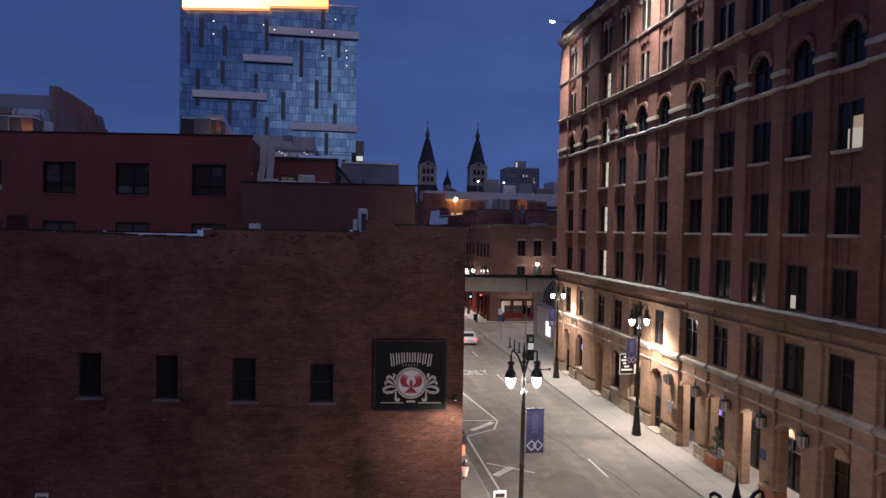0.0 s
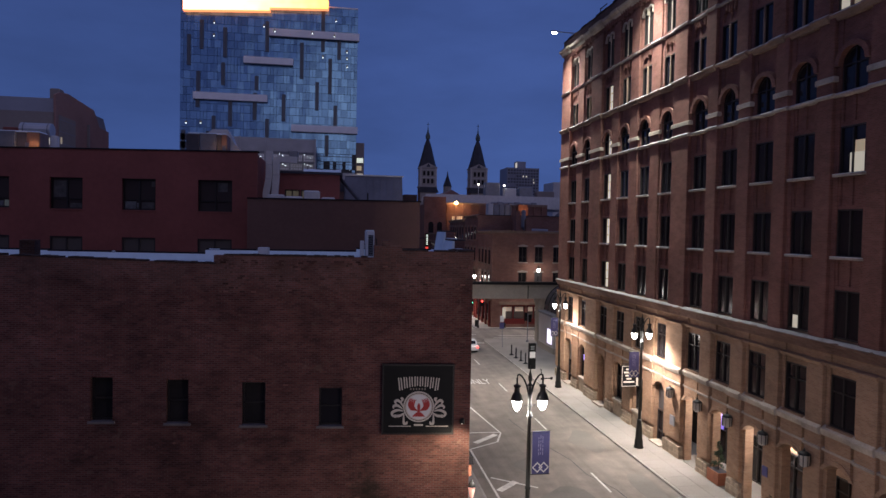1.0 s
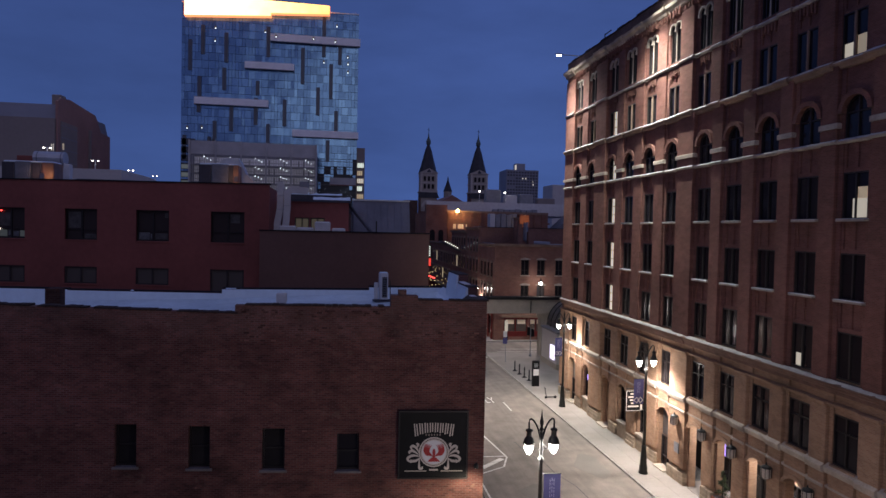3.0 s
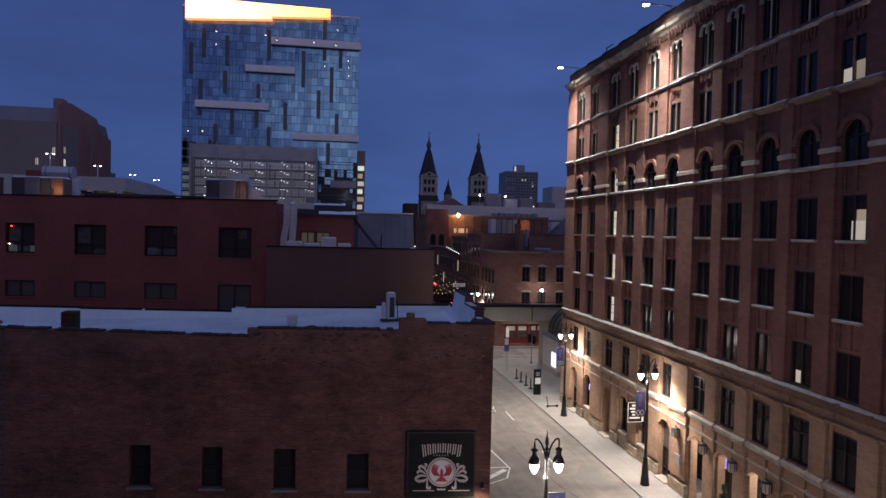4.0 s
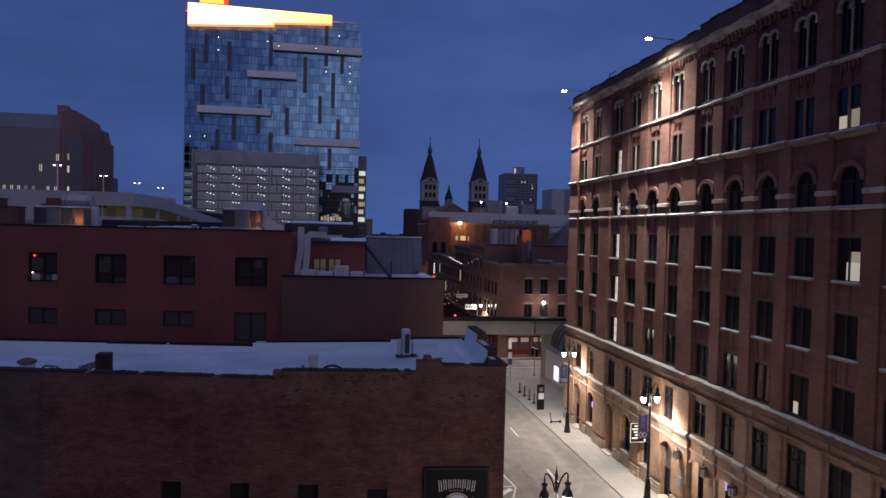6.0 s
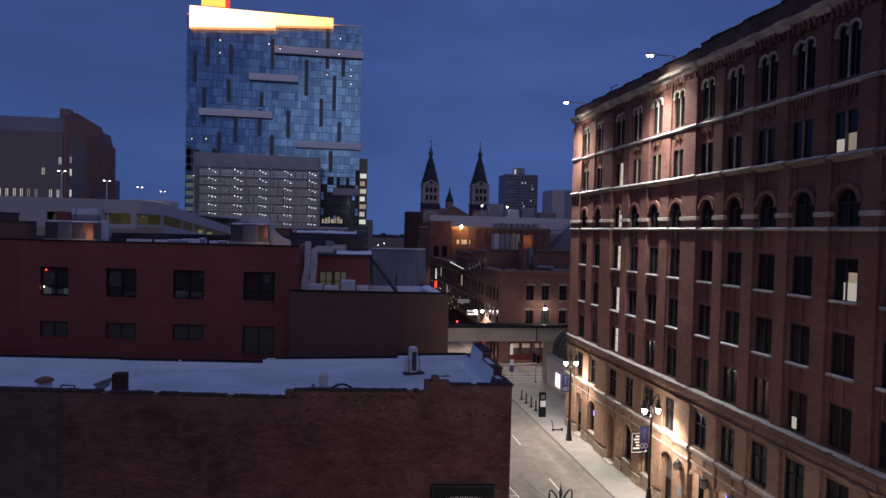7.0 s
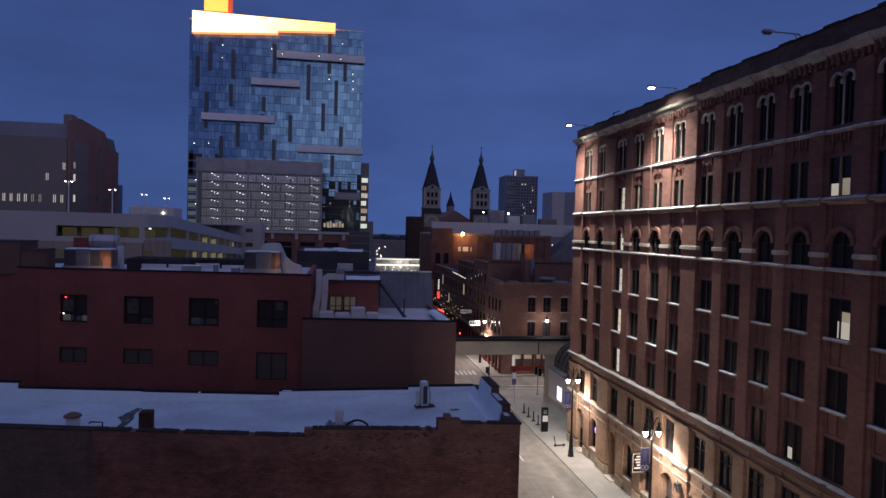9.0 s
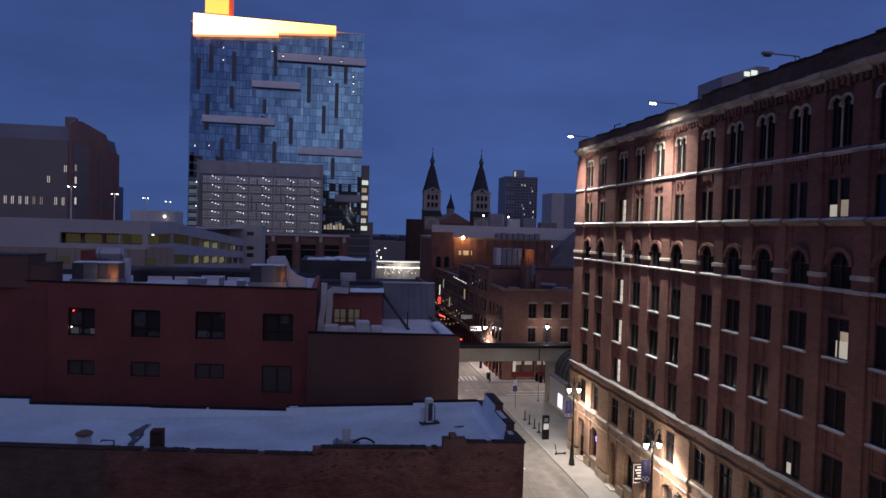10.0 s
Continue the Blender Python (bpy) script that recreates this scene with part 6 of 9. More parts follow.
for k, (xa, xb) in enumerate(((-24.8, -22.0), (-20.6, -17.6), (-17.3, -13.4), (-12.9, -9.4))):
    snow_ridge("roof_edge_snow", xa, xb, RED_Y + 0.45, RED_Y + 1.5, 19.9, 0.34 + 0.05 * (k % 2), red, 41.0 + k)
LEAN_WALL[0] = None
part("street_side_wall", box(B(), -7.0, -6.6, 46.4, 62, -0.2, 20.2), "red_paint", red)
part("roof", prism(B(), [(-42, 52.8), (-7.0, 46.6), (-7.0, 62), (-42, 62)], "z", 19.5, 19.92), "roof_membrane", red, "flat roof with thin snow")
part("rear_wall", box(B(), -42, -6.6, 62, 62.4, -0.2, 20.4), "tar", red)


def roof_unit(x0, xa, xb, x1, y0, y1, z0, z1):
    u = thing("roof_unit", "boxy rooftop air handler, grey with a louvred end", "air handler", "rooftop air handlers", at=((x0 + x1) / 2, (y0 + y1) / 2, z0))
    part("skid", box(B(), x0 - 0.1, x1 + 0.1, y0 - 0.05, y1 + 0.05, z0 - 0.3, z0 + 0.08), "unit_grey", u)
    coil = part("coil_section", cut_box(B(), x0, xa, y0, y1, z0 + 0.08, z1 - 0.06, 0.04), "tar", u)
    for k in range(7):
        z = z0 + 0.2 + (z1 - z0 - 0.4) * k / 6
        part("louvre", box(B(), x0 + 0.06, xa - 0.06, y0 - 0.025, y0 + 0.02, z - 0.02, z + 0.02), "tar", coil)
    case = part("casing", cut_box(B(), xa + 0.01, xb, y0 + 0.02, y1, z0 + 0.08, z1, 0.04), "unit_dark", u)
    part("access_door", box(B(), xa + 0.12, xb - 0.15, y0, y0 + 0.03, z0 + 0.2, z1 - 0.15), "unit_dark", case)
    part("plenum", cut_box(B(), xb + 0.01, xb + (x1 - xb) * 0.45, y0 + 0.15, y1, z0 + 0.08, z1 - 0.05, 0.03), "tar", u)
    part("end_section", cut_box(B(), xb + (x1 - xb) * 0.46, x1, y0 + 0.1, y1, z0 + 0.08, z1 - 0.03, 0.04), "copper", u, "brown copper-coloured end section")
    part("snow", cut_box(B(), x0 + 0.05, x1 - 0.05, y0 + 0.15, y1 - 0.1, z1 - 0.04, z1 + 0.05, 0.04), "snow", u)
    xl = xb + (x1 - xb) * 0.5
    # Added lamp, shielded from view, that tints the end section orange.
    part("service_lamp", cut_box(B(), xl + 0.22, xl + 0.36, y0 - 0.60, y0 - 0.54, z0 + 0.24, z0 + 0.30, 0.02), "bulb_orange", u, "small orange service lamp at the foot of the end section")
    part("lamp_shield", cut_box(B(), xl + 0.16, xl + 0.42, y0 - 0.68, y0 - 0.63, z0 + 0.16, z0 + 0.52, 0.02), "unit_dark", u)
    part("lamp_stem", tube(B(), [(xl + 0.29, y0 - 0.56, z0 - 0.3), (xl + 0.29, y0 - 0.56, z0 + 0.25)], 0.02, 6), "iron", u)
    point_light("service_light", (xl + 0.3, y0 - 0.5, z0 + 0.40), 13.0, (1.0, 0.50, 0.24), 0.05)
    return u


roof_unit(-25.24, -24.43, -23.42, -21.88, 51.0, 52.6, 20.35, 21.72)
roof_unit(-11.75, -10.9, -9.75, -9.05, 49.2, 50.8, 20.45, 21.85)
tank = thing("roof_tank", "bluish horizontal sheet-metal duct raised on a frame", "duct", "rooftop ducts", at=(-23.5, 54.5, 20))
bm = B()
prism(bm, [(54.5 + 0.55 * math.cos(a), 22.3 + 0.5 * math.sin(a)) for a in [2 * math.pi * i / 14 for i in range(14)]], "x", -24.53, -22.44)
part("drum", bm, "metal", tank)
for x in (-24.3, -22.65):
    part("strap", prism(B(), [(54.5 + 0.57 * math.cos(a), 22.3 + 0.52 * math.sin(a)) for a in [2 * math.pi * i / 14 for i in range(14)]], "x", x, x + 0.08), "unit_grey", tank)
    for y in (54.1, 54.9):
        part("leg", tube(B(), [(x, y, 19.9), (x, y, 22.0)], 0.05, 6), "unit_grey", tank)
part("down_duct", cut_box(B(), -22.5, -22.05, 54.2, 54.8, 19.9, 21.9, 0.05), "unit", tank)
single("roof_cabin", cut_box(B(), -26.07, -24.65, 55.0, 57.0, 19.9, 22.5, 0.03), "red_paint", "small dark red rooftop cabin", "roof cabin")
mound = thing("duct_elbow", "snow-whitened curved duct sloping down to the roof", "duct", "rooftop ducts", at=(-9.5, 52, 20))
part("elbow", prism(B(), [(-10.72, 20.0), (-10.7, 22.2), (-10.4, 22.45), (-9.35, 22.48), (-9.1, 22.0), (-8.85, 21.4), (-8.3, 20.9), (-7.6, 20.65), (-7.5, 20.0)], "y", 51.3, 52.6), "unit", mound)
part("seam", prism(B(), [(-9.36, 22.49), (-9.08, 22.0), (-8.83, 21.4), (-8.28, 20.92), (-8.3, 20.86), (-8.9, 21.4), (-9.15, 22.0), (-9.42, 22.46)], "y", 51.26, 52.64), "metal", mound)
house = thing("roof_housing", "dark red-brown brick stair housing on the roof", "stair housing", at=(-28.5, 51, 19.9))
part("stair_box", box(B(), -31.4, -27.89, 50.0, 53, 19.8, 22.2), "brown_wall", house)
part("low_box", box(B(), -27.89, -26.44, 50.1, 52.5, 19.8, 21.6), "brown_wall", house)
part("cap", box(B(), -31.5, -27.82, 49.93, 53.05, 22.2, 22.28), "tar", house)
part("cap", box(B(), -27.82, -26.38, 50.03, 52.55, 21.6, 21.67), "tar", house)
long_box = thing("low_roof_box", "long low dark penthouse with snow along its foot", "penthouse", at=(-17, 57, 20))
part("body", cut_box(B(), -22.0, -12.3, 55.2, 58.5, 19.9, 20.88, 0.05), "felt", long_box)
for k in range(4):
    part("snow_panel", cut_box(B(), -20.8 + 2.15 * k, -18.85 + 2.15 * k, 55.06, 55.19, 20.0, 20.42 + 0.12 * (k == 2), 0.02), "roof_membrane", long_box)
part("snow_bank", prism(B(), [(53.6, 19.9), (54.3, 20.1), (54.9, 20.15), (55.04, 19.9)], "x", -20.6, -13.2), "roof_membrane", long_box)
for x, y, w, h in ((-17.2, 53.2, 1.4, 0.12), (-14.6, 52.5, 0.3, 0.3), (-13.0, 51.2, 0.6, 0.15)):
    hb = thing("roof_hatch", "low snow-topped box on the flat roof", "roof hatch", "roof hatches", at=(x + w / 2, y + 0.4, 19.9))
    part("body", cut_box(B(), x, x + w, y, y + 0.8, 19.9, 20.3 + h, 0.03), "unit_grey", hb)
    part("snow", cut_box(B(), x + 0.02, x + w - 0.02, y + 0.03, y + 0.77, 20.29 + h, 20.36 + h, 0.03), "snow", hb)

# ---- brown rendered building on the street ----
brown = thing("brown_building", "low brown rendered building with snowy roof and rooftop storey", "building", at=(-1.5, 52, 0))
LEAN_WALL[0] = (3.95, 0.12, -0.25)
part("wall", box(B(), -7.05, 3.97, 44.0, 44.4, -0.2, 17.22), "brown_wall", brown)
part("coping", box(B(), -7.08, 4.05, 43.94, 44.45, 17.22, 17.30), "coping_dark", brown)
LEAN_WALL[0] = None
part("street_wall", box(B(), 3.57, 3.97, 44.1, 63.5, -0.2, 17.05), "brown_wall", brown)
part("rear_wall", box(B(), -7, 3.97, 63.5, 63.9, -0.2, 16.8), "brown_wall", brown)
part("roof", box(B(), -6.5, 3.57, 45.4, 63.5, 16.2, 16.7), "roof_membrane", brown, "flat roof with thin snow")
snow_ridge("snow_cap", -0.9, 3.9, 44.4, 46.2, 16.7, 0.42, brown, 21.0)
snow_ridge("snow_cap", 3.0, 4.0, 44.6, 52.0, 16.95, 0.25, brown, 22.0)
part("upper_storey", pierced_wall(B(), -6.0, -1.2, 16.6, 19.45, [(-5.25, -4.16, 16.98, 18.25), (-4.08, -3.0, 16.98, 18.25)], 51.6, 51.9), "red_paint", brown)
part("upper_side", box(B(), -1.45, -1.2, 51.9, 58, 16.6, 19.45), "red_paint", brown)
part("upper_roof", box(B(), -6.2, -1.0, 51.4, 58.2, 19.45, 19.62), "tar", brown, "dark felt roof of the rooftop storey")
snow_ridge("snow_patch", -3.9, -1.1, 51.45, 53.2, 19.62, 0.30, brown, 23.0)
sash(-5.25, -4.16, 16.98, 18.25, 51.74, brown, "lit_old", True, "dimly lit window with small panes")
sash(-4.08, -3.0, 16.98, 18.25, 51.74, brown, "lit_old", True, "dimly lit window with small panes")
pipes = thing("white_ducts", "two pale bent ventilation ducts rising from the roof", "duct", at=(-6.2, 48, 16.7))


def square_duct(path, r):
    """A square sheet-metal duct, mitred at its bends, along points that lie in one plane across y."""
    pts = [Vector(p) for p in path]
    left, right = [], []
    for i, p in enumerate(pts):
        u = (p - pts[i - 1]).normalized() if i else (pts[1] - p).normalized()
        v = (pts[i + 1] - p).normalized() if i + 1 < len(pts) else u
        n = (Vector((-u.y, u.x)) + Vector((-v.y, v.x))).normalized()
        n *= r / max(0.5, n.dot(Vector((-u.y, u.x))))
        left.append((p + n)[:])
        right.append((p - n)[:])
    bm = B()
    for i in range(len(pts) - 1):
        prism(bm, [left[i], left[i + 1], right[i + 1], right[i]], "y", 48.0 - r, 48.0 + r)
    return bm


part("duct_run", square_duct([(-6.2, 16.6), (-6.2, 17.75), (-6.02, 18.75), (-6.0, 20.65)], 0.22), "unit", pipes)
part("duct_run", square_duct([(-5.72, 16.6), (-5.62, 17.75), (-5.54, 18.9), (-5.54, 19.95), (-5.3, 20.12), (-4.14, 20.08)], 0.22), "unit", pipes)
part("duct_end", cut_box(B(), -4.72, -4.1, 47.85, 48.75, 20.32, 20.72, 0.04), "unit_grey", pipes)
for x, z in ((-6.2, 17.2), (-6.03, 18.72), (-6.0, 19.7), (-5.67, 17.2), (-5.54, 19.0)):
    part("duct_flange", box(B(), x - 0.25, x + 0.25, 47.75, 48.25, z - 0.025, z + 0.025), "metal", pipes)
for x0, x1, y0, z1 in ((-5.95, -4.85, 46.3, 17.6), (-4.78, -3.65, 46.1, 17.5), (-3.57, -2.52, 46.2, 17.92), (-2.42, -1.5, 46.4, 17.5)):
    single("roof_box", cut_box(B(), x0, x1, y0, y0 + 1.0, 16.6, z1, 0.08), "unit", "snow-covered equipment box on the roof", "roof box", "snowy roof boxes")
single("guy_bar", tube(B(), [(-1.1, 55.5, 19.4), (0.9, 50.0, 16.7)], 0.14, 6), "tar", "dark sloping steel brace over the roof", "brace")
single("vent_pipe", tube(B(), [(0.9, 51.0, 16.6), (0.9, 51.0, 18.1)], 0.05, 6), "iron", "thin black vent pipe", "pipe")
shed = thing("metal_roofed_storey", "rooftop storey with a steep dark standing-seam metal roof", "roof", at=(1.7, 59, 16.7))
part("slope", prism(B(), [(56.2, 16.6), (57.6, 19.9), (57.9, 19.9), (62.5, 19.7), (62.5, 16.6)], "x", -0.75, 4.1), "seam_roof", shed)
for k in range(9):
    x = -0.7 + 0.58 * k
    part("seam", prism(B(), [(56.15, 16.62), (57.55, 19.93), (57.65, 19.9), (56.25, 16.6)], "x", x, x + 0.04), "seam_roof", shed)
part("ridge", box(B(), -0.8, 4.15, 57.5, 58.0, 19.9, 20.02), "metal", shed)
# block behind, up to the junction
rear = thing("rear_block", "dark flat-roofed block with rooftop equipment", "building", at=(-16, 75, 0))
part("body", box(B(), -34, -0.8, 64.2, 90.5, -0.2, 18.9), "brown_wall", rear)
part("parapet", box(B(), -34, -0.6, 64.0, 64.3, 18.9, 19.5), "tar", rear)
part("roof", box(B(), -34, -0.8, 64.3, 90.5, 18.9, 19.0), "tar", rear)
part("upper_block", box(B(), -9.2, -0.9, 74, 86, 19.0, 21.1), "tar", rear)
for k, (xa, xb, ya) in enumerate(((-8.4, -5.2, 74.4), (-4.6, -1.6, 75.0), (-6.5, -3.0, 77.5))):
    snow_ridge("snow_patch", xa, xb, ya, ya + 1.4, 21.1, 0.35, rear, 30.0 + k)
rnd = random.Random(5)
for k in range(14):
    x, y = rnd.uniform(-30, -3), rnd.uniform(65, 73)
    w, h = rnd.uniform(0.5, 1.8), rnd.uniform(0.3, 0.9)
    single("roof_clutter", cut_box(B(), x, x + w, y, y + 0.9, 18.95, 19.05 + h, 0.05), rnd.choice(["unit_grey", "metal", "unit"]), "small equipment box on a dark roof", "roof box", "far roof boxes")

# ---- pale parking garage with its ramps ----
garage = thing("parking_garage", "pale precast parking garage with ribbon openings and sloping ramps", "building", at=(-55, 150, 0))
GY = 100.0
FRONT = [-95, -74, -62, -45.14, -33.73, -33.0]
part("front_wall", relief(B(), FRONT, [20.9, 21.6, 23.17, 25.15], lambda i, j: None if j == 1 and i in (1, 3) else 0.0, lambda u, v, d: (u, GY + d, v), 0.6), "precast", garage)
for a, b in ((-45.14, -33.73), (-74, -62)):
    # The deck's lighting is given to its back wall as emission.
    w = part("deck_back", box(B(), a - 1, b + 1, GY + 4.8, GY + 4.9, 21.2, 22.9), "lit_deck", garage, "dim yellow-lit parking deck")
    part("deck", box(B(), a - 1, b + 1, GY + 0.6, GY + 9.0, 20.9, 21.3), "precast", w)
    part("soffit", box(B(), a - 1, b + 1, GY + 0.6, GY + 9.0, 23.4, 23.7), "beam", w)
    for k in range(4):
        x = a + (b - a) * (0.12 + 0.27 * k)
        part("column", box(B(), x, x + 0.45, GY + 4.0, GY + 4.5, 21.3, 23.4), "beam", w)
        part("ceiling_lamp", box(B(), x + 1.2, x + 1.9, GY + 5.0, GY + 5.2, 23.28, 23.38), "lit_soft", w)
    part("guard_rail", tube(B(), [(a, GY + 0.3, 22.0), (b, GY + 0.3, 22.0)], 0.04, 6), "unit_grey", w)
part("mullion", box(B(), -37.05, -36.85, GY + 0.1, GY + 0.4, 21.6, 23.17), "precast", garage)
# tan mesh screens hung below the front band
for k in range(11):
    x = -60 + 2.45 * k
    part("screen_panel", cut_box(B(), x, x + 2.38, GY - 0.5, GY - 0.38, 12.0, 20.85, 0.01), "tan_screen", garage)
part("screen_wall", box(B(), -95, -29.2, GY - 0.3, GY + 0.3, -0.2, 20.9), "tan_screen", garage)
for k in range(4):
    part("screen_panel", cut_box(B(), -32.9 + 0.95 * k, -32.0 + 0.95 * k, GY - 0.5, GY - 0.38, 12.0, 21.3, 0.01), "tan_screen", garage)
for x in (-45.0, -39.5, -33.0):
    part("lit_opening", box(B(), x, x + 1.4, GY - 0.56, GY - 0.5, 18.6, 19.7), "lit_faint", garage)
# the ramp side: level first bay, then each deck edge slopes down away from the front
XR = -32.6


def ramp_z(y):
    return 25.15 if y < 114 else 25.15 - 0.0535 * (y - 114)


RY = [100.0, 113.4, 127.4, 137.4, 148.4, 158.8, 169.5, 180.5, 191.0, 201.0]
for k, drop in enumerate((0.0, 3.6, 7.2)):
    part("ramp_band", prism(B(), [(100.0, 25.15 - drop), (114, 25.15 - drop), (201, ramp_z(201) - drop), (201, ramp_z(201) - 1.9 - drop), (114, 23.2 - drop), (100.0, 23.2 - drop)], "x", XR - 0.4, XR), "precast", garage)
    part("deck", prism(B(), [(100.6, 21.6 - drop), (114, 21.6 - drop), (201, ramp_z(201) - 3.6 - drop), (201, ramp_z(201) - 3.9 - drop), (114, 21.3 - drop), (100.6, 21.3 - drop)], "x", XR - 8, XR - 0.4), "beam", garage)
    for y in RY[1:]:
        z = ramp_z(y) - drop
        part("column", box(B(), XR - 0.4, XR - 0.05, y - 0.5, y + 0.5, z - 3.7, z - 1.8), "precast", garage)
# Wall and bay panels glow themselves, standing in for deck lighting.
part("inner_wall", prism(B(), [(101, 8), (101, 24.4), (114, 24.4), (201, 19.6), (201, 8)], "x", XR - 4.2, XR - 4.0), "lit_faint", garage, "dim yellow-lit parking decks")
for y, drop in ((160.5, 0.0), (171.2, 0.0), (182.0, 3.6), (150.0, 3.6), (160.8, 3.6), (171.5, 3.6)):
    z = ramp_z(y + 3) - drop
    part("lit_bay", box(B(), XR - 3.9, XR - 3.8, y, y + 6.5, z - 3.4, z - 1.9), "lit_window_yellow", garage, "brightly lit parking bay")
part("bay_lamp", box(B(), XR - 3.0, XR - 2.7, 112.0, 112.3, 22.7, 23.0), "strip", garage, "small bright deck lamp")
annex = thing("garage_annex", "pale stair block of the garage with small openings", "building", at=(-32.5, 198, 0))
part("body", relief(B(), [-37.8, -36.6, -35.4, -32.0, -29.9, -27.44], [-0.2, 15.2, 16.4, 17.4, 18.6, 21.8, 23.0, 25.0], lambda i, j: None if (i in (1,) and j in (1, 3)) or (i == 3 and j in (1, 3, 5)) else 0.0, lambda u, v, d: (u, 202.0 + d, v), 0.5), "precast", annex)
part("core", box(B(), -37.6, -27.6, 204.5, 212, -0.2, 24.6), "dark_block", annex)
part("side", box(B(), -27.6, -27.44, 202.5, 212, -0.2, 25.0), "precast", annex)
part("lit_back", box(B(), -37.6, -34.5, 204.3, 204.4, 14.5, 19.5), "lit_soft", annex)
part("upper_deck", box(B(), -95, -33.0, GY + 0.6, 205, 23.8, 24.1), "precast", garage)
part("back_mass", box(B(), -95, -37.2, GY + 9.2, 205, -0.2, 23.8), "dark_block", garage)
part("stair_tower", cut_box(B(), -62, -50, 190, 200, 0, 28.5, 0.3), "precast", garage)
part("wall_lamp", box(B(), -53.0, -52.65, 189.6, 189.9, 26.6, 26.95), "bulb_far", garage, "small bright wall lamp")


def deck_lamp(x, y, z):
    d = thing("deck_lamp", "tall parking-deck lamp post with twin lit heads", "lamp post", "parking deck lamps", at=(x, y, 24.1))
    part("pole", tube(B(), [(x, y, 24.1), (x, y, z)], [0.16, 0.10], 8), "unit", d)
    for s in (-1, 1):
        part("arm", tube(B(), [(x, y, z), (x + s * 0.5, y, z + 0.06)], 0.06, 6), "unit", d)
        hd = part("head", cut_box(B(), x + s * 0.62 - 0.27, x + s * 0.62 + 0.27, y - 0.2, y + 0.2, z - 0.05, z + 0.12, 0.04), "unit", d)
        part("lens", box(B(), x + s * 0.58 - 0.14, x + s * 0.58 + 0.14, y - 0.14, y + 0.14, z - 0.17, z - 0.05), "bulb_far", hd, "glowing lens")


for x, y, z in ((-56.9, 135.4, 31.7), (-55.1, 155.0, 31.3), (-56.0, 182.8, 31.6), (-53.2, 194.9, 31.2)):
    deck_lamp(x, y, z)

# ---- dark office block far left ----
office = thing("office_block", "large grey-brown block with a red-brown end wall and few lit slits", "building", at=(-110, 250, 0))
part("body", box(B(), -170, -95.0, 235, 285, -0.2, 52.0), "dark_block", office)
part("roof", prism(B(), [(235, 52.0), (239, 57.2), (281, 57.2), (285, 52.0)], "x", -170, -95.2), "grey_panel", office, "pale sloping roof")
part("end_wall", prism(B(), [(235, 0), (235, 57.8), (238.8, 59.3), (245, 60.0), (269, 58.6), (275, 52.8), (285, 52.6), (285, 0)], "x", -95.2, -94.5), "end_brown", office, "dull red-brown end wall")
part("end_bay", box(B(), -94.5, -93.8, 262, 263, 0, 52), "dark_block", office)
for x, z0, z1, bright in ((-114.6, 30.0, 32.6, 1), (-112.4, 30.0, 32.6, 1), (-110.1, 30.0, 32.6, 1), (-108.0, 30.0, 32.6, 1), (-105.8, 30.0, 32.6, 0), (-103.5, 30.0, 32.6, 0), (-99.0, 30.0, 32.6, 1), (-96.7, 30.0, 32.6, 1), (-96.1, 41.2, 43.5, 1), (-101.3, 37.5, 39.8, 1), (-117.2, 30.0, 32.6, 1), (-119.4, 30.0, 32.6, 0)):
    for s in (-0.27, 0.27):
        part("lit_slit", box(B(), x + s - 0.075, x + s + 0.075, 234.93, 235.0, z0, z1), "lit" if bright else "lit_soft", office)
part("glazed_bay", box(B(), -94.5, -94.3, 237.2, 251.0, 0, 51.5), "dark_block", office, "tall dark glazed bay in the end wall")
for z in range(14, 51, 4):
    part("bay_rail", box(B(), -94.3, -94.24, 237.2, 251.0, z, z + 0.25), "grey_panel", office)
for z0, z1, m in ((30.5, 32.9, "lit"), (37.7, 40.0, "lit"), (42.0, 44.2, "lit_soft")):
    part("bay_window", box(B(), -94.3, -94.22, 238.2, 239.6, z0, z1), m, office)
part("lit_slit", box(B(), -94.5, -94.4, 247.1, 247.6, 31.0, 33.2), "lit", office)
for k in range(9):
    part("dark_slit", box(B(), -94.5, -94.42, 254 + 3.2 * k, 255 + 3.2 * k, 31.2, 33.4), "tower_dark", office)
part("rear_wing", box(B(), -99, -94.6, 285.1, 291, 0, 39.5), "tower_dark", office)
part("roof_plant", cut_box(B(), -98, -95, 239, 243, 57.2, 60.6, 0.2), "dark_block", office)
for x in (-110, -120):
    part("roof_lamp", box(B(), x, x + 0.5, 236.5, 236.9, 52.4, 53.0), "lit_soft", office)

# ---- glass hotel tower ----
hotel = thing("hotel_tower", "tall blue glass tower with dark slots and blazing roof sign", "tower", at=(-31, 305, 0))
HY, HX0, HX1, HZ = 296.0, -69.6, 5.9, 113.0
NCOL = 54
COLW, FLOOR = (HX1 - HX0) / NCOL, 3.45
part("body", box(B(), HX0, HX1, HY + 0.6, HY + 24, 0, HZ), "tower_dark", hotel)
rnd = random.Random(11)
verts, faces = [], []
z = 20.0
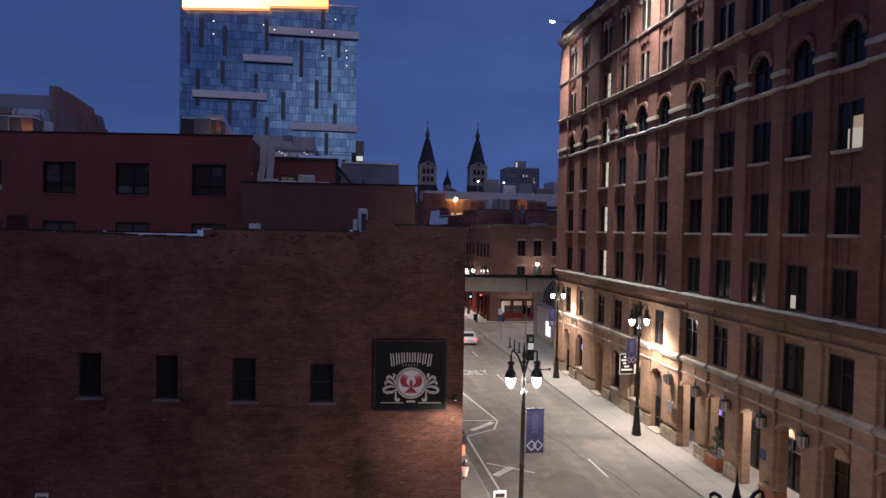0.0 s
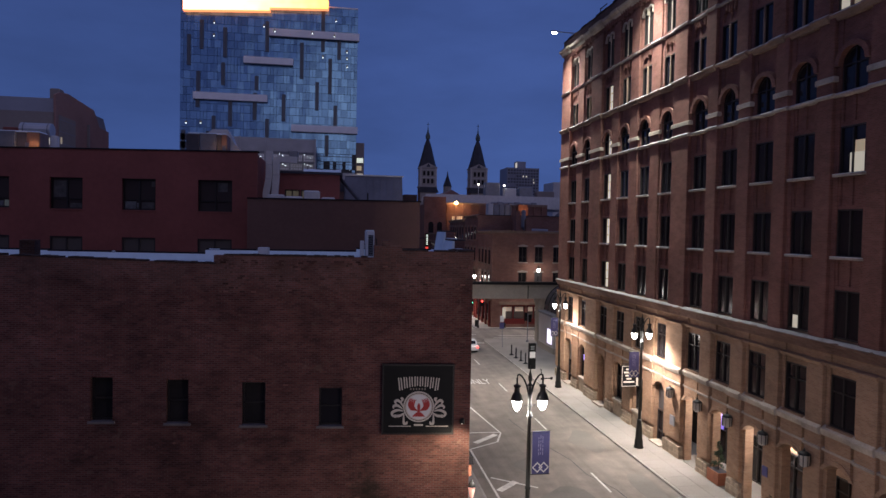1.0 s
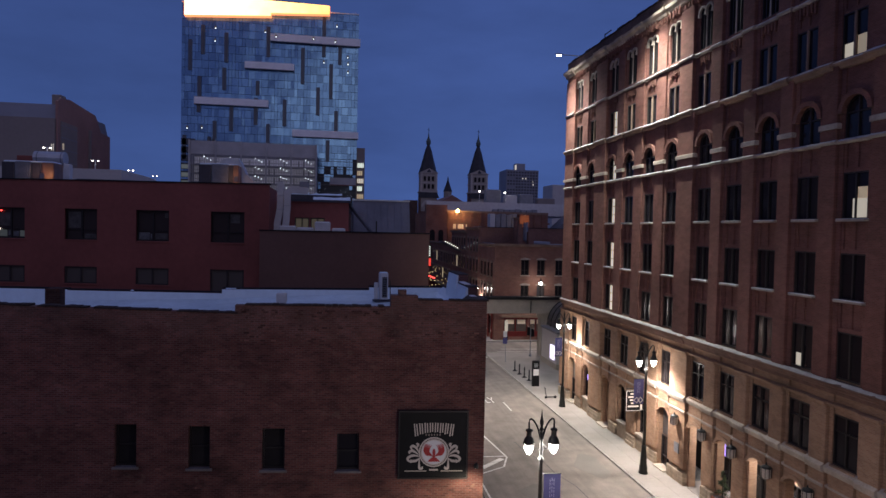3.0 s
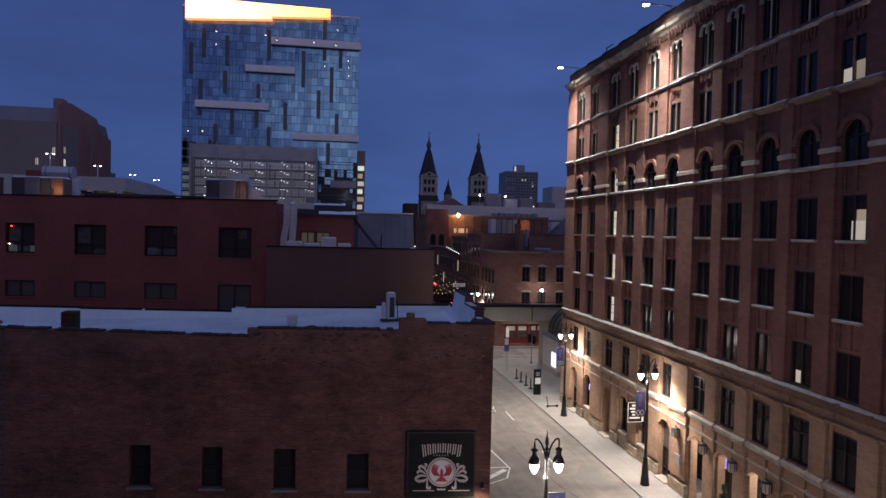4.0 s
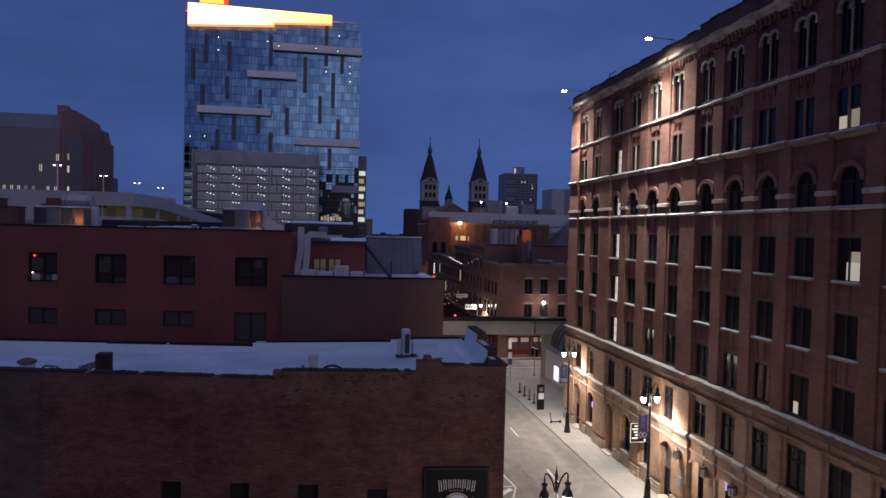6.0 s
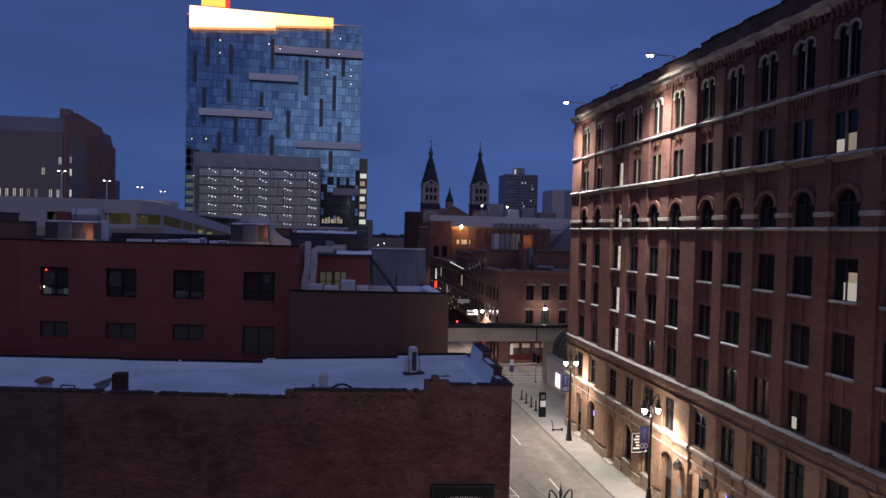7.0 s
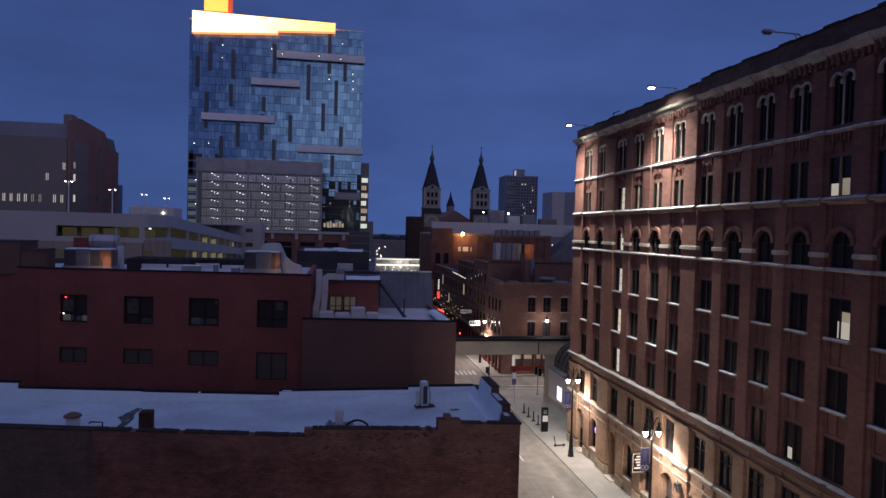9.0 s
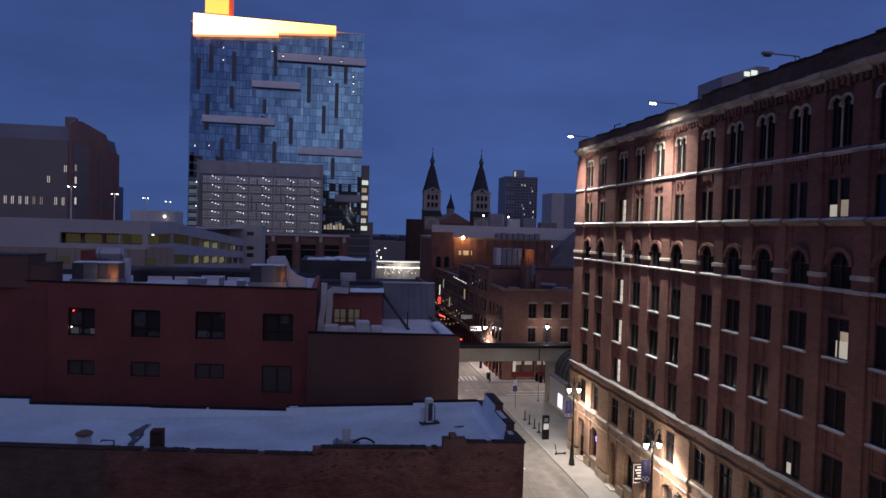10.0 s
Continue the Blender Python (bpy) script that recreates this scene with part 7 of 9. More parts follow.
while z < HZ - 0.5:
    i = 0
    while i < NCOL:
        n = rnd.choice((1, 1, 1, 2, 2))
        n = min(n, NCOL - i)
        a, b = HX0 + COLW * i + 0.045, HX0 + COLW * (i + n) - 0.045
        top = min(z + FLOOR - 0.13, HZ)
        t = rnd.uniform(-0.014, 0.014)
        q = len(verts)
        verts += [(a, HY + t, z), (b, HY - t, z), (b, HY - t, top), (a, HY + t, top)]
        faces.append((q, q + 1, q + 2, q + 3))
        i += n
    z += FLOOR
me = bpy.data.meshes.new("curtain_wall")
me.from_pydata(verts, [], faces)
me.materials.append(M["tower_glass"])
cw = new("curtain_wall", me)
cw.parent = hotel
cw.matrix_parent_inverse = Matrix.Translation(-hotel.location)
tagged(cw, "curtain wall of blue and milky panes", kind="stuff")
# dark slots: left edge, foot, length in storeys
for x, zf, n in ((-61.7, 91.5, 3.6), (-66.9, 84.3, 3.8), (-52.0, 88.5, 3.7), (-52.7, 76.5, 2.8), (-34.3, 92.0, 3.8), (-63.0, 72.6, 2.7), (-38.6, 75.0, 1.8), (-19.4, 81.0, 4.6), (-10.3, 93.5, 5.3),
                 (-3.2, 90.5, 2.6), (-7.0, 75.0, 4.5), (-12.6, 67.5, 3.6), (-27.0, 62.0, 3.4), (-63.2, 66.5, 1.4), (-49.6, 58.8, 3.6), (-39.3, 62.0, 3.4), (-56.5, 54.0, 2.6), (-34.0, 53.0, 2.8), (-4.5, 59.5, 3.0), (-8.0, 47.0, 2.8), (-69.0, 46.0, 3.0)):
    part("dark_slot", box(B(), x + 0.15, x + 1.75, HY - 0.5, HY + 0.3, zf, zf + n * FLOOR), "tower_slot", hotel)
for xa, xb, za, zb in ((-32.4, 6.6, 98.7, 101.9), (-43.1, -22.1, 86.3, 89.2), (-63.9, -32.9, 69.8, 72.8), (-22.6, 6.4, 57.6, 60.6)):
    b = part("sky_bar", box(B(), xa, xb, HY - 2.0, HY - 0.2, za, zb), "tower_bar", hotel, "pale projecting storey")
    part("soffit", box(B(), xa, xb, HY - 1.9, HY - 0.2, za - 0.15, za), "tower_slot", b)
    n = int((xb - xa) / 2.6)
    for k in range(n):
        part("panel", box(B(), xa + 2.6 * k + 0.08, xa + 2.6 * k + 2.52, HY - 2.08, HY - 2.0, za + 0.2, zb - 0.15), "tower_bar", b)
for x, zf in ((-56.3, 97.0), (-35.4, 102.3), (-4.4, 106.8), (-56.2, 102.5), (-3.0, 94.6), (-10.0, 93.6), (-9.9, 90.5), (0.6, 93.4), (0.7, 90.4), (0.8, 86.8), (-30.5, 100.0), (-14.5, 100.1), (-4.9, 99.4), (-67.5, 59.0), (-61.5, 59.3)):
    part("lit_room", box(B(), x + 0.2, x + 0.95, HY - 2.3 if 98.7 < zf < 101 else HY - 0.3, HY - 0.12, zf, zf + 1.4), "lit_old", hotel)
    part("room_lamp", box(B(), x + 0.45, x + 0.75, HY - 2.4 if 98.7 < zf < 101 else HY - 0.4, HY - 0.3, zf + 0.2, zf + 0.5), "sparkle", hotel)
part("roof_edge", box(B(), HX0, HX1, HY - 0.3, HY + 24, HZ, HZ + 0.6), "tower_bar", hotel)
sg = part("roof_sign", prism(B(), [(-67.9, 106.6), (-67.9, 116.0), (-7.0, 115.1), (-7.0, 111.3), (-32.0, 110.0), (-32.0, 108.7)], "y", HY - 3.6, HY - 1.0), "led_sign", hotel, "blazing wedge of lights with a reddish rim")
part("sign_face", prism(B(), [(-67.6, 106.85), (-67.6, 115.8), (-7.25, 114.9), (-7.25, 111.55), (-32.2, 110.2), (-32.2, 108.95)], "y", HY - 4.0, HY - 3.65), "led_face", sg, "burnt-out cream to amber field of lamps")
part("upper_sign", box(B(), -63.9, -54.0, HY + 1, HY + 2, 117.2, 128.0), "led_sign_amber", hotel, "amber lit face above the roof")
part("upper_sign_foot", box(B(), -63.9, -54.0, HY + 0.6, HY + 1, 116.4, 117.6), "led_sign_red", hotel, "red lower edge of the upper sign")
part("upper_sign_side", box(B(), -53.9, -52.6, HY + 1, HY + 6, 116.6, 128.0), "led_sign_red", hotel, "red side of the upper sign")
part("roof_house", box(B(), -66, -20, HY + 2, HY + 20, HZ, 117.6), "tower_dark", hotel)
# lower right wing, lit storeys
wing = thing("hotel_wing", "narrow brown wing with a stack of lit storeys", "building", at=(8, 300, 0))
part("body", box(B(), 5.9, 9.6, 297, 318, 0, 54.0), "dark_block", wing)
for k in range(7):
    f = part("lit_storey", box(B(), 6.4, 9.1 - 0.5 * (k % 2), 296.8, 297, 24.1 + 3.5 * k, 26.1 + 3.5 * k), ("lit_white", "lit", "lit_dim")[k % 3], wing)
    for j in range(3):
        part("mullion", box(B(), 6.9 + 0.8 * j, 7.05 + 0.8 * j, 296.65, 296.8, 23.4 + 3.5 * k, 26.2 + 3.5 * k), "frame_dark", f)
for k in range(9):
    sl = part("dark_slot", box(B(), HX0 + 0.3, HX0 + 6.0, HY - 0.5, HY - 0.1, 24.2 + 3.5 * k, 26.9 + 3.5 * k), "tower_dark", hotel)
    if k < 6:
        part("lit_room", box(B(), HX0 + 0.5, HX0 + 4.6, HY - 0.56, HY - 0.5, 24.4 + 3.5 * k, 26.2 + 3.5 * k), "lit_pale", sl)
        part("ceiling_lamp", box(B(), HX0 + 4.3 - 0.4 * (k % 3), HX0 + 4.7 - 0.4 * (k % 3), HY - 0.62, HY - 0.56, 25.7 + 3.5 * k, 26.05 + 3.5 * k), "sparkle", sl)
# tall screened garage before the tower
screen = thing("screened_garage", "grey mesh-screened parking tower, its decks dotted with white lamps", "building", at=(-35, 270, 0))
SX0, SX1, SY0 = -58.6, -10.9, 262.0
part("body", box(B(), SX0 + 0.3, SX1 - 0.3, SY0 + 7, SY0 + 27, 0, 49.6), "grey_panel", screen)
# This back wall glows in place of lamp light on the decks.
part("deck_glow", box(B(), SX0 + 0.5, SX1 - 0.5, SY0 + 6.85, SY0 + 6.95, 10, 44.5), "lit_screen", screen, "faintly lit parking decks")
part("top_band", box(B(), SX0, SX1, SY0, SY0 + 0.5, 44.9, 50.0), "screen_grey", screen)
part("side_panel", box(B(), SX0, SX0 + 0.4, SY0, SY0 + 8, 10, 50.0), "grey_panel", screen)
part("side_panel", box(B(), SX1 - 0.4, SX1, SY0, SY0 + 8, 10, 50.0), "grey_panel", screen)
for k in range(6):
    x = SX0 + (SX1 - SX0) * k / 5
    part("mast", box(B(), x - 0.28, x + 0.28, SY0 - 0.5, SY0, 10, 50.2), "screen_grey", screen)
for k in range(10):
    zf = 44.4 - 3.45 * k
    part("deck", box(B(), SX0 + 0.4, SX1 - 0.4, SY0 + 0.5, SY0 + 7, zf - 3.45, zf - 3.05), "grey_panel", screen)
    part("rail", box(B(), SX0 + 0.4, SX1 - 0.4, SY0 + 0.1, SY0 + 0.3, zf - 2.25, zf - 2.1), "grey_panel", screen)
    if k < 7:
        for b in range(5):
            xb = SX0 + (SX1 - SX0) * (b + 0.58) / 5
            for j in range(3):
                part("deck_light", box(B(), xb + 1.15 * j - 0.09 - 0.06 * ((b + k + j) % 4 == 0), xb + 1.15 * j + 0.09, SY0 - 0.1, SY0 + 0.05, zf - 0.58 - 0.62 * j * max(0.2, 1 - k * 0.15), zf - 0.38 - 0.62 * j * max(0.2, 1 - k * 0.15)), "sparkle", screen)
            for j in range(4):
                if (b * 3 + k * 5 + j * 2) % 7 < 3:
                    part("deck_post", box(B(), xb - 5.2 + 2.0 * j, xb - 4.9 + 2.0 * j, SY0 + 6.5, SY0 + 6.8, zf - 2.8, zf - 0.4), "grey_panel", screen)
bm = B()
for k in range(75):
    x = SX0 + 0.6 + (SX1 - SX0 - 1.2) * k / 74
    box(bm, x - 0.11, x + 0.11, SY0 - 0.02, SY0 + 0.02, 12, 45)
ws = part("mesh_screen", bm, "screen_grey", screen, "fine upright mesh bars")
ws["kind"] = "stuff"
for x, zt in ((-52.5, 52.0), (-50.8, 51.5)):
    part("roof_fan", cut_box(B(), x, x + 1.3, 264, 266, 49.6, zt, 0.2), "tower_dark", screen)
# podium of the tower
podium = thing("podium_block", "brown brick podium with pale piers below the glass tower", "building", at=(-17, 260, 0))
part("body", box(B(), -36, 0.0, 250, 261, -0.2, 22.4), "brick_far", podium)
part("cornice", box(B(), -36.4, 0.3, 249.1, 250, 21.4, 22.3), "precast", podium)
for k in range(4):
    x = -28.5 + 8.9 * k
    part("pier", box(B(), x - 0.9, x + 0.9, 249.2, 250, 6, 21.4), "brick_far", podium)
    part("pier_cap", cut_box(B(), x - 0.55, x + 0.55, 249.0, 249.4, 19.2, 21.2, 0.1), "precast", podium)
    part("bay_rail", box(B(), x - 7.4, x - 1.8, 249.7, 249.85, 16.2, 16.4), "unit_grey", podium)
    part("dark_bay", box(B(), x - 7.4, x - 1.8, 249.85, 249.95, 8, 18.2), "pane", podium)
part("dark_wing", box(B(), 0.0, 8.2, 251, 262, -0.2, 22.8), "tower_dark", podium)
for k in range(5):
    part("ledge", box(B(), -0.1, 8.3, 250.8, 251, 9 + 3 * k, 9.25 + 3 * k), "grey_panel", podium)
# dark glass base of the tower with scattered sparkling lights
base = part("base_glass", box(B(), -11.3, 5.85, HY - 0.4, HY - 0.1, 20, 48.5), "base_glass", hotel, "dark glass base")
for k in range(8):
    part("rail", box(B(), -11.2, 5.8, HY - 0.46, HY - 0.4, 23.0 + 3.45 * k, 23.25 + 3.45 * k), "tower_dark", base)
# a broken field of bluer panes over the dark base, thinning out downwards
rnd = random.Random(8)
verts, faces = [], []
for j in range(8):
    for i in range(12):
        if rnd.random() > (0.03, 0.05, 0.07, 0.1, 0.15, 0.25, 0.4, 0.6)[j]:
            continue
        a, zz, q = -11.2 + COLW * i + 0.05, 21.0 + FLOOR * j, len(verts)
        verts += [(a, HY - 0.43, zz), (a + COLW - 0.1, HY - 0.43, zz), (a + COLW - 0.1, HY - 0.43, zz + FLOOR - 0.3), (a, HY - 0.43, zz + FLOOR - 0.3)]
        faces.append((q, q + 1, q + 2, q + 3))
me = bpy.data.meshes.new("base_panes")
me.from_pydata(verts, [], faces)
me.materials.append(M["tower_glass"])
bp = tagged(under(new("base_panes", me), hotel), "scattered blue panes over the dark base", kind="stuff")
rnd = random.Random(3)
bm = B()
for k in range(90):
    if k < 52:
        x, zz = rnd.gauss(1.6, 1.7), 24.3 + 11.0 * rnd.random()
    else:
        x, zz = rnd.uniform(-10.6, 5.2), 24.0 + 18 * rnd.random() ** 2.2
    r = rnd.uniform(0.02, 0.05)
    x = max(-10.8, min(5.4, x))
    box(bm, x - r, x + r, HY - 0.6, HY - 0.5, zz - r, zz + r)
g = part("sparkle_lights", bm, "sparkle", hotel, "small lights behind the dark glass base")
g["kind"] = "stuff"
for k in range(7):
    part("lobby_light", box(B(), -10.4 + 1.35 * k, -9.5 + 1.35 * k + 0.2 * (k % 2), HY - 0.58, HY - 0.47, 24.2, 26.0 + 0.5 * (k % 3)), "lit_soft" if k % 3 else "lit_dim", hotel, "lit lobby storey")
part("balcony_box", box(B(), -5.9, 5.7, HY - 1.4, HY - 0.5, 36.6, 40.0), "screen_grey", hotel, "grey boxed balcony")
part("red_edge", box(B(), -5.8, 5.6, HY - 1.46, HY - 1.4, 36.65, 36.95), "red_store", hotel)

# ---- twin-towered church ----
church = thing("church", "brick church with two pale belfry towers and dark pointed spires", "church", at=(47, 285, 0))


def belfry(x, w, z_eaves, z_mid):
    h = w / 2
    part("tower_shaft", box(B(), x - h, x + h, 275, 275 + w, 0, z_mid), "brick_church", church)
    part("belfry", cut_box(B(), x - h + 0.1, x + h - 0.1, 275.1, 275 + w - 0.1, z_mid, z_eaves, 0.5), "church_stone", church)
    part("cornice", cut_box(B(), x - h - 0.35, x + h + 0.35, 274.65, 275.35 + w, z_mid - 0.3, z_mid + 0.3, 0.2), "church_stone", church)
    part("cornice", cut_box(B(), x - h - 0.3, x + h + 0.3, 274.7, 275.3 + w, z_eaves - 0.4, z_eaves + 0.1, 0.2), "church_stone", church)
    for r in range(2):
        for s in (-1, 0, 1):
            zz = z_mid + 1.3 + 3.3 * r
            part("belfry_opening", prism(B(), [(x + s * 1.75 - 0.5, zz), *arch_pts(x + s * 1.75, 1.0, zz + 1.5, 0.5), (x + s * 1.75 + 0.5, zz)], "y", 274.95, 275.15), "void", church)
        part("string_course", cut_box(B(), x - h - 0.15, x + h + 0.15, 274.85, 275.15 + w, zz + 2.3, zz + 2.65, 0.1), "church_pale", church)
    part("skirt_roof", prism(B(), [(x - h - 0.9, z_mid - 2.6), (x - h + 0.1, z_mid - 0.3), (x + h - 0.1, z_mid - 0.3), (x + h + 0.9, z_mid - 2.6)], "y", 274.2, 275.6), "slate", church)
    for s in (-1, 1):
        part("corner_pier", cut_box(B(), x + s * (h - 0.35) - 0.4, x + s * (h - 0.35) + 0.4, 274.8, 275.6, z_mid, z_eaves, 0.12), "church_pale", church)
    part("gable", prism(B(), [(x - h, z_eaves), (x, z_eaves + 1.7), (x + h, z_eaves)], "y", 275.0, 275 + w), "church_stone", church)
    part("gable_wall", box(B(), x - h * 0.92, x + h * 0.92, 274.75, 274.98, z_mid - 8.4, z_mid - 2.65), "church_stone", church)
    part("round_gable", prism(B(), arch_pts(x, w * 0.66 + 1.6, z_mid - 6.6, w * 0.33 + 0.8) + arch_pts(x, w * 0.66, z_mid - 6.6, w * 0.33)[::-1], "y", 274.5, 274.74), "church_pale", church)
    yc = 275 + h
    part("spire", lathe(B(), x, yc, [(h * 1.12, z_eaves), (h * 0.84, z_eaves + 3.5), (h * 0.42, z_eaves + 9.5), (0.55, z_eaves + 12.2)], 8), "slate", church)
    part("lantern", lathe(B(), x, yc, [(0.6, z_eaves + 12.0), (0.95, z_eaves + 12.4), (1.05, z_eaves + 13.6), (0.75, z_eaves + 14.3), (0.35, z_eaves + 15.4), (0.12, z_eaves + 17.4)], 10), "verdigris", church)
    part("cross", box(box(B(), x - 0.08, x + 0.08, yc - 0.08, yc + 0.08, z_eaves + 17, z_eaves + 19.4), x - 0.5, x + 0.5, yc - 0.08, yc + 0.08, z_eaves + 18.4, z_eaves + 18.6), "iron", church)


belfry(36.1, 7.2, 42.2, 33.9)
belfry(58.1, 7.4, 42.4, 34.1)
part("nave", box(B(), 39.5, 55, 279, 320, 0, 28.5), "brick_church", church)
part("nave_roof", prism(B(), [(39.5, 28.5), (47.2, 33.0), (55, 28.5)], "y", 279, 320), "far_red", church)
part("turret", lathe(B(), 48.6, 300, [(1.9, 28), (1.9, 35.6), (2.1, 35.8), (0.4, 40.6), (0.1, 43.0)], 8), "church_stone", church)
part("turret_cap", lathe(B(), 48.6, 300, [(2.15, 35.7), (0.5, 40.4), (0.15, 42.6)], 8), "slate", church)

# ---- shops along the narrow street, right-hand side ----
shops = thing("corner_shops", "old brick corner shops with a red painted shopfront, dimly lit", "building", at=(30, 110, 0))
TY = 102.5
UP = [(27.45, 28.80), (30.15, 31.50), (33.25, 34.58), (36.4, 37.7), (39.5, 40.8)]
holes = [(a, b, 10.5, 13.0) for a, b in UP] + [(a, b, 6.45, 8.85) for a, b in UP]
holes += [(24.75, 28.75, 0.5, 3.55), (29.0, 31.3, 0.5, 3.55), (32.0, 34.5, 0.9, 3.4)]
part("front_wall", pierced_wall(B(), 23.1, 46, -0.2, 15.5, holes, TY, TY + 0.45), "brick_far", shops)
for a, b in UP:
    for za, zb in ((10.5, 13.0), (6.45, 8.85)):
        w = sash(a, b, za, zb, TY + 0.25, shops, "pane_dull" if (a, za) == (30.15, 6.45) else "pane", True, "tall sash window with a stone hood")
        part("hood", prism(B(), [(a - 0.15, zb), (a - 0.15, zb + 0.2), ((a + b) / 2, zb + 0.38), (b + 0.15, zb + 0.2), (b + 0.15, zb)], "y", TY - 0.1, TY + 0.05), "stone", w)
        part("sill", box(B(), a - 0.12, b + 0.12, TY - 0.12, TY + 0.2, za - 0.14, za), "stone", w)
part("cornice", box(B(), 22.9, 46, TY - 0.22, TY - 0.004, 15.15, 15.56), "stone_brown", shops)
for a, b in ((24.75, 28.75), (29.0, 31.3)):
    bm = B()
    for xa, xb, za, zb in ((a, a + 0.14, 0.5, 3.55), (b - 0.14, b, 0.5, 3.55), (a, b, 0.5, 1.35), (a, b, 3.3, 3.55), ((a + b) / 2 - 0.08, (a + b) / 2 + 0.08, 1.35, 3.3)):
        box(bm, xa, xb, TY + 0.05, TY + 0.25, za, zb)
    f = part("shopfront", bm, "red_store", shops, "red painted timber shopfront")
    part("pane", box(B(), a, b, TY + 0.28, TY + 0.32, 1.3, 3.4), "pane_dull", f)
    for q in (0.08, 0.56):
        # Posters glow faintly instead of being lit by the shop.
        part("poster", box(B(), a + (b - a) * q + 0.1, a + (b - a) * (q + 0.36), TY + 0.20, TY + 0.26, 2.55, 3.25), "lit_shop", f, "pale poster in a lit shop window")
        part("lit_display", box(B(), a + (b - a) * q, a + (b - a) * (q + 0.4), TY + 0.262, TY + 0.27, 1.4, 3.28), "pane_murk", f)
part("lit_door", box(B(), 25.0, 25.5, TY + 0.1, TY + 0.2, 1.4, 3.1), "lit_cream", shops, "bright strip of light inside the shop")
part("fascia", box(B(), 24.4, 31.6, TY - 0.1, TY, 3.62, 4.1), "stone_brown", shops)
CX0 = 23.1


def side_front(y0, y1, zt, mat, parent, lit=()):
    """A brick front along the narrow street: storeys of hooded windows over a row of shop piers."""
    part("side_wall", box(B(), CX0, CX0 + 0.45, y0, y1, -0.2, zt), mat, parent)
    n = int((y1 - y0 - 0.8) / 2.3)
    step = (y1 - y0 - 0.8) / n
    for r in range(int((zt - 5.2) / 3.7)):
        for k in range(n):
            y = y0 + 0.4 + step * (k + 0.5)
            za = 6.3 + 3.75 * r
            w = part("window", box(B(), CX0 - 0.03, CX0 - 0.004, y - 0.52, y + 0.52, za, za + 2.3), "lit_dim" if (r, k) in lit else "pane", parent)
            part("hood", prism(B(), [(y - 0.7, za + 2.3), (y - 0.62, za + 2.56), (y, za + 2.74), (y + 0.62, za + 2.56), (y + 0.7, za + 2.3)], "x", CX0 - 0.16, CX0 - 0.004), "stone_brown", w)
            part("sill", box(B(), CX0 - 0.15, CX0 - 0.004, y - 0.62, y + 0.62, za - 0.14, za), "stone_brown", w)
    for k in range(n + 1):
        y = y0 + 0.25 + step * k
        part("shop_pier", cut_box(B(), CX0 - 0.25, CX0 - 0.004, y, y + 0.35, 0, 4.2, 0.03), "red_store", parent)
    part("shop_glass", box(B(), CX0 - 0.06, CX0 - 0.004, y0 + 0.7, y1 - 0.5, 0.7, 3.6), "pane", parent)
    part("side_fascia", prism(B(), [(CX0 - 0.4, 4.6), (CX0 - 0.3, 4.9), (CX0 - 0.004, 4.95), (CX0 - 0.004, 4.2), (CX0 - 0.25, 4.2)], "y", y0, y1), "stone_brown", parent)
    part("side_cornice", prism(B(), [(CX0 - 0.34, zt - 0.05), (CX0 - 0.34, zt - 0.2), (CX0 - 0.1, zt - 0.5), (CX0 - 0.004, zt - 0.5), (CX0 - 0.004, zt - 0.05)], "y", y0, y1), "stone_brown", parent)


side_front(TY + 0.46, 113.7, 15.5, "brick_far", shops)
part("roof", box(B(), CX0 + 0.4, 46, TY + 0.45, 113.7, 14.6, 14.8), "felt", shops)
part("party_wall", box(B(), CX0, 46, 113.72, 114.2, -0.2, 18.2), "brick_far", shops)
part("party_coping", box(B(), CX0 - 0.05, 46, 113.66, 114.26, 18.2, 18.3), "coping_dark", shops)
part("chimney", box(B(), 28.4, 29.1, 108, 109, 14.6, 18.9), "brick_far", shops)
part("chimney", box(B(), 30.2, 31.2, 108, 109, 14.6, 17.6), "brick_far", shops)
for x, y, w, z in ((33, 105, 2.4, 15.6), (36.5, 106, 1.5, 15.9), (25, 106, 1.8, 15.4)):
    single("roof_box", cut_box(B(), x, x + w, y, y + 1.5, 14.7, z, 0.08), "unit_grey", "snow-topped equipment box on the roof", "roof box", "snowy roof boxes")
single("shop_roof_snow", box(B(), 31, 36, 103.3, 107, 14.79, 14.92), "snow", "patch of snow on a flat roof", "snow", "roof snow")
part("chimney", cut_box(B(), 28.95, 29.5, 112.0, 113.2, 14.6, 19.9, 0.04), "brick_far", shops)
part("chimney_cap", box(B(), 28.85, 29.6, 111.9, 113.3, 19.9, 20.05), "stone_brown", shops)
part("flue_duct", tube(B(), [(30.6, 111.0, 19.2), (30.6, 111.0, 16.2), (31.2, 110.8, 15.6), (34.8, 110.4, 15.5)], 0.42, 8), "unit_grey", shops)
part("parapet_snow", cut_box(B(), 23.15, 23.45, 104, 112.5, 15.5, 15.56, 0.02), "snow_dirty", shops)
shed = thing("roof_plant", "row of pale rooftop cabinets with one orange-lit end", "rooftop plant", "rooftop plant", at=(35, 141, 17.15))
for k in range(5):
    part("cabinet", cut_box(B(), 30.9 + 1.25 * k, 32.05 + 1.25 * k, 139.5, 142, 17.1, 21.4 - 0.15 * (k % 2), 0.06), "unit" if k < 1 else "unit_grey", shed)
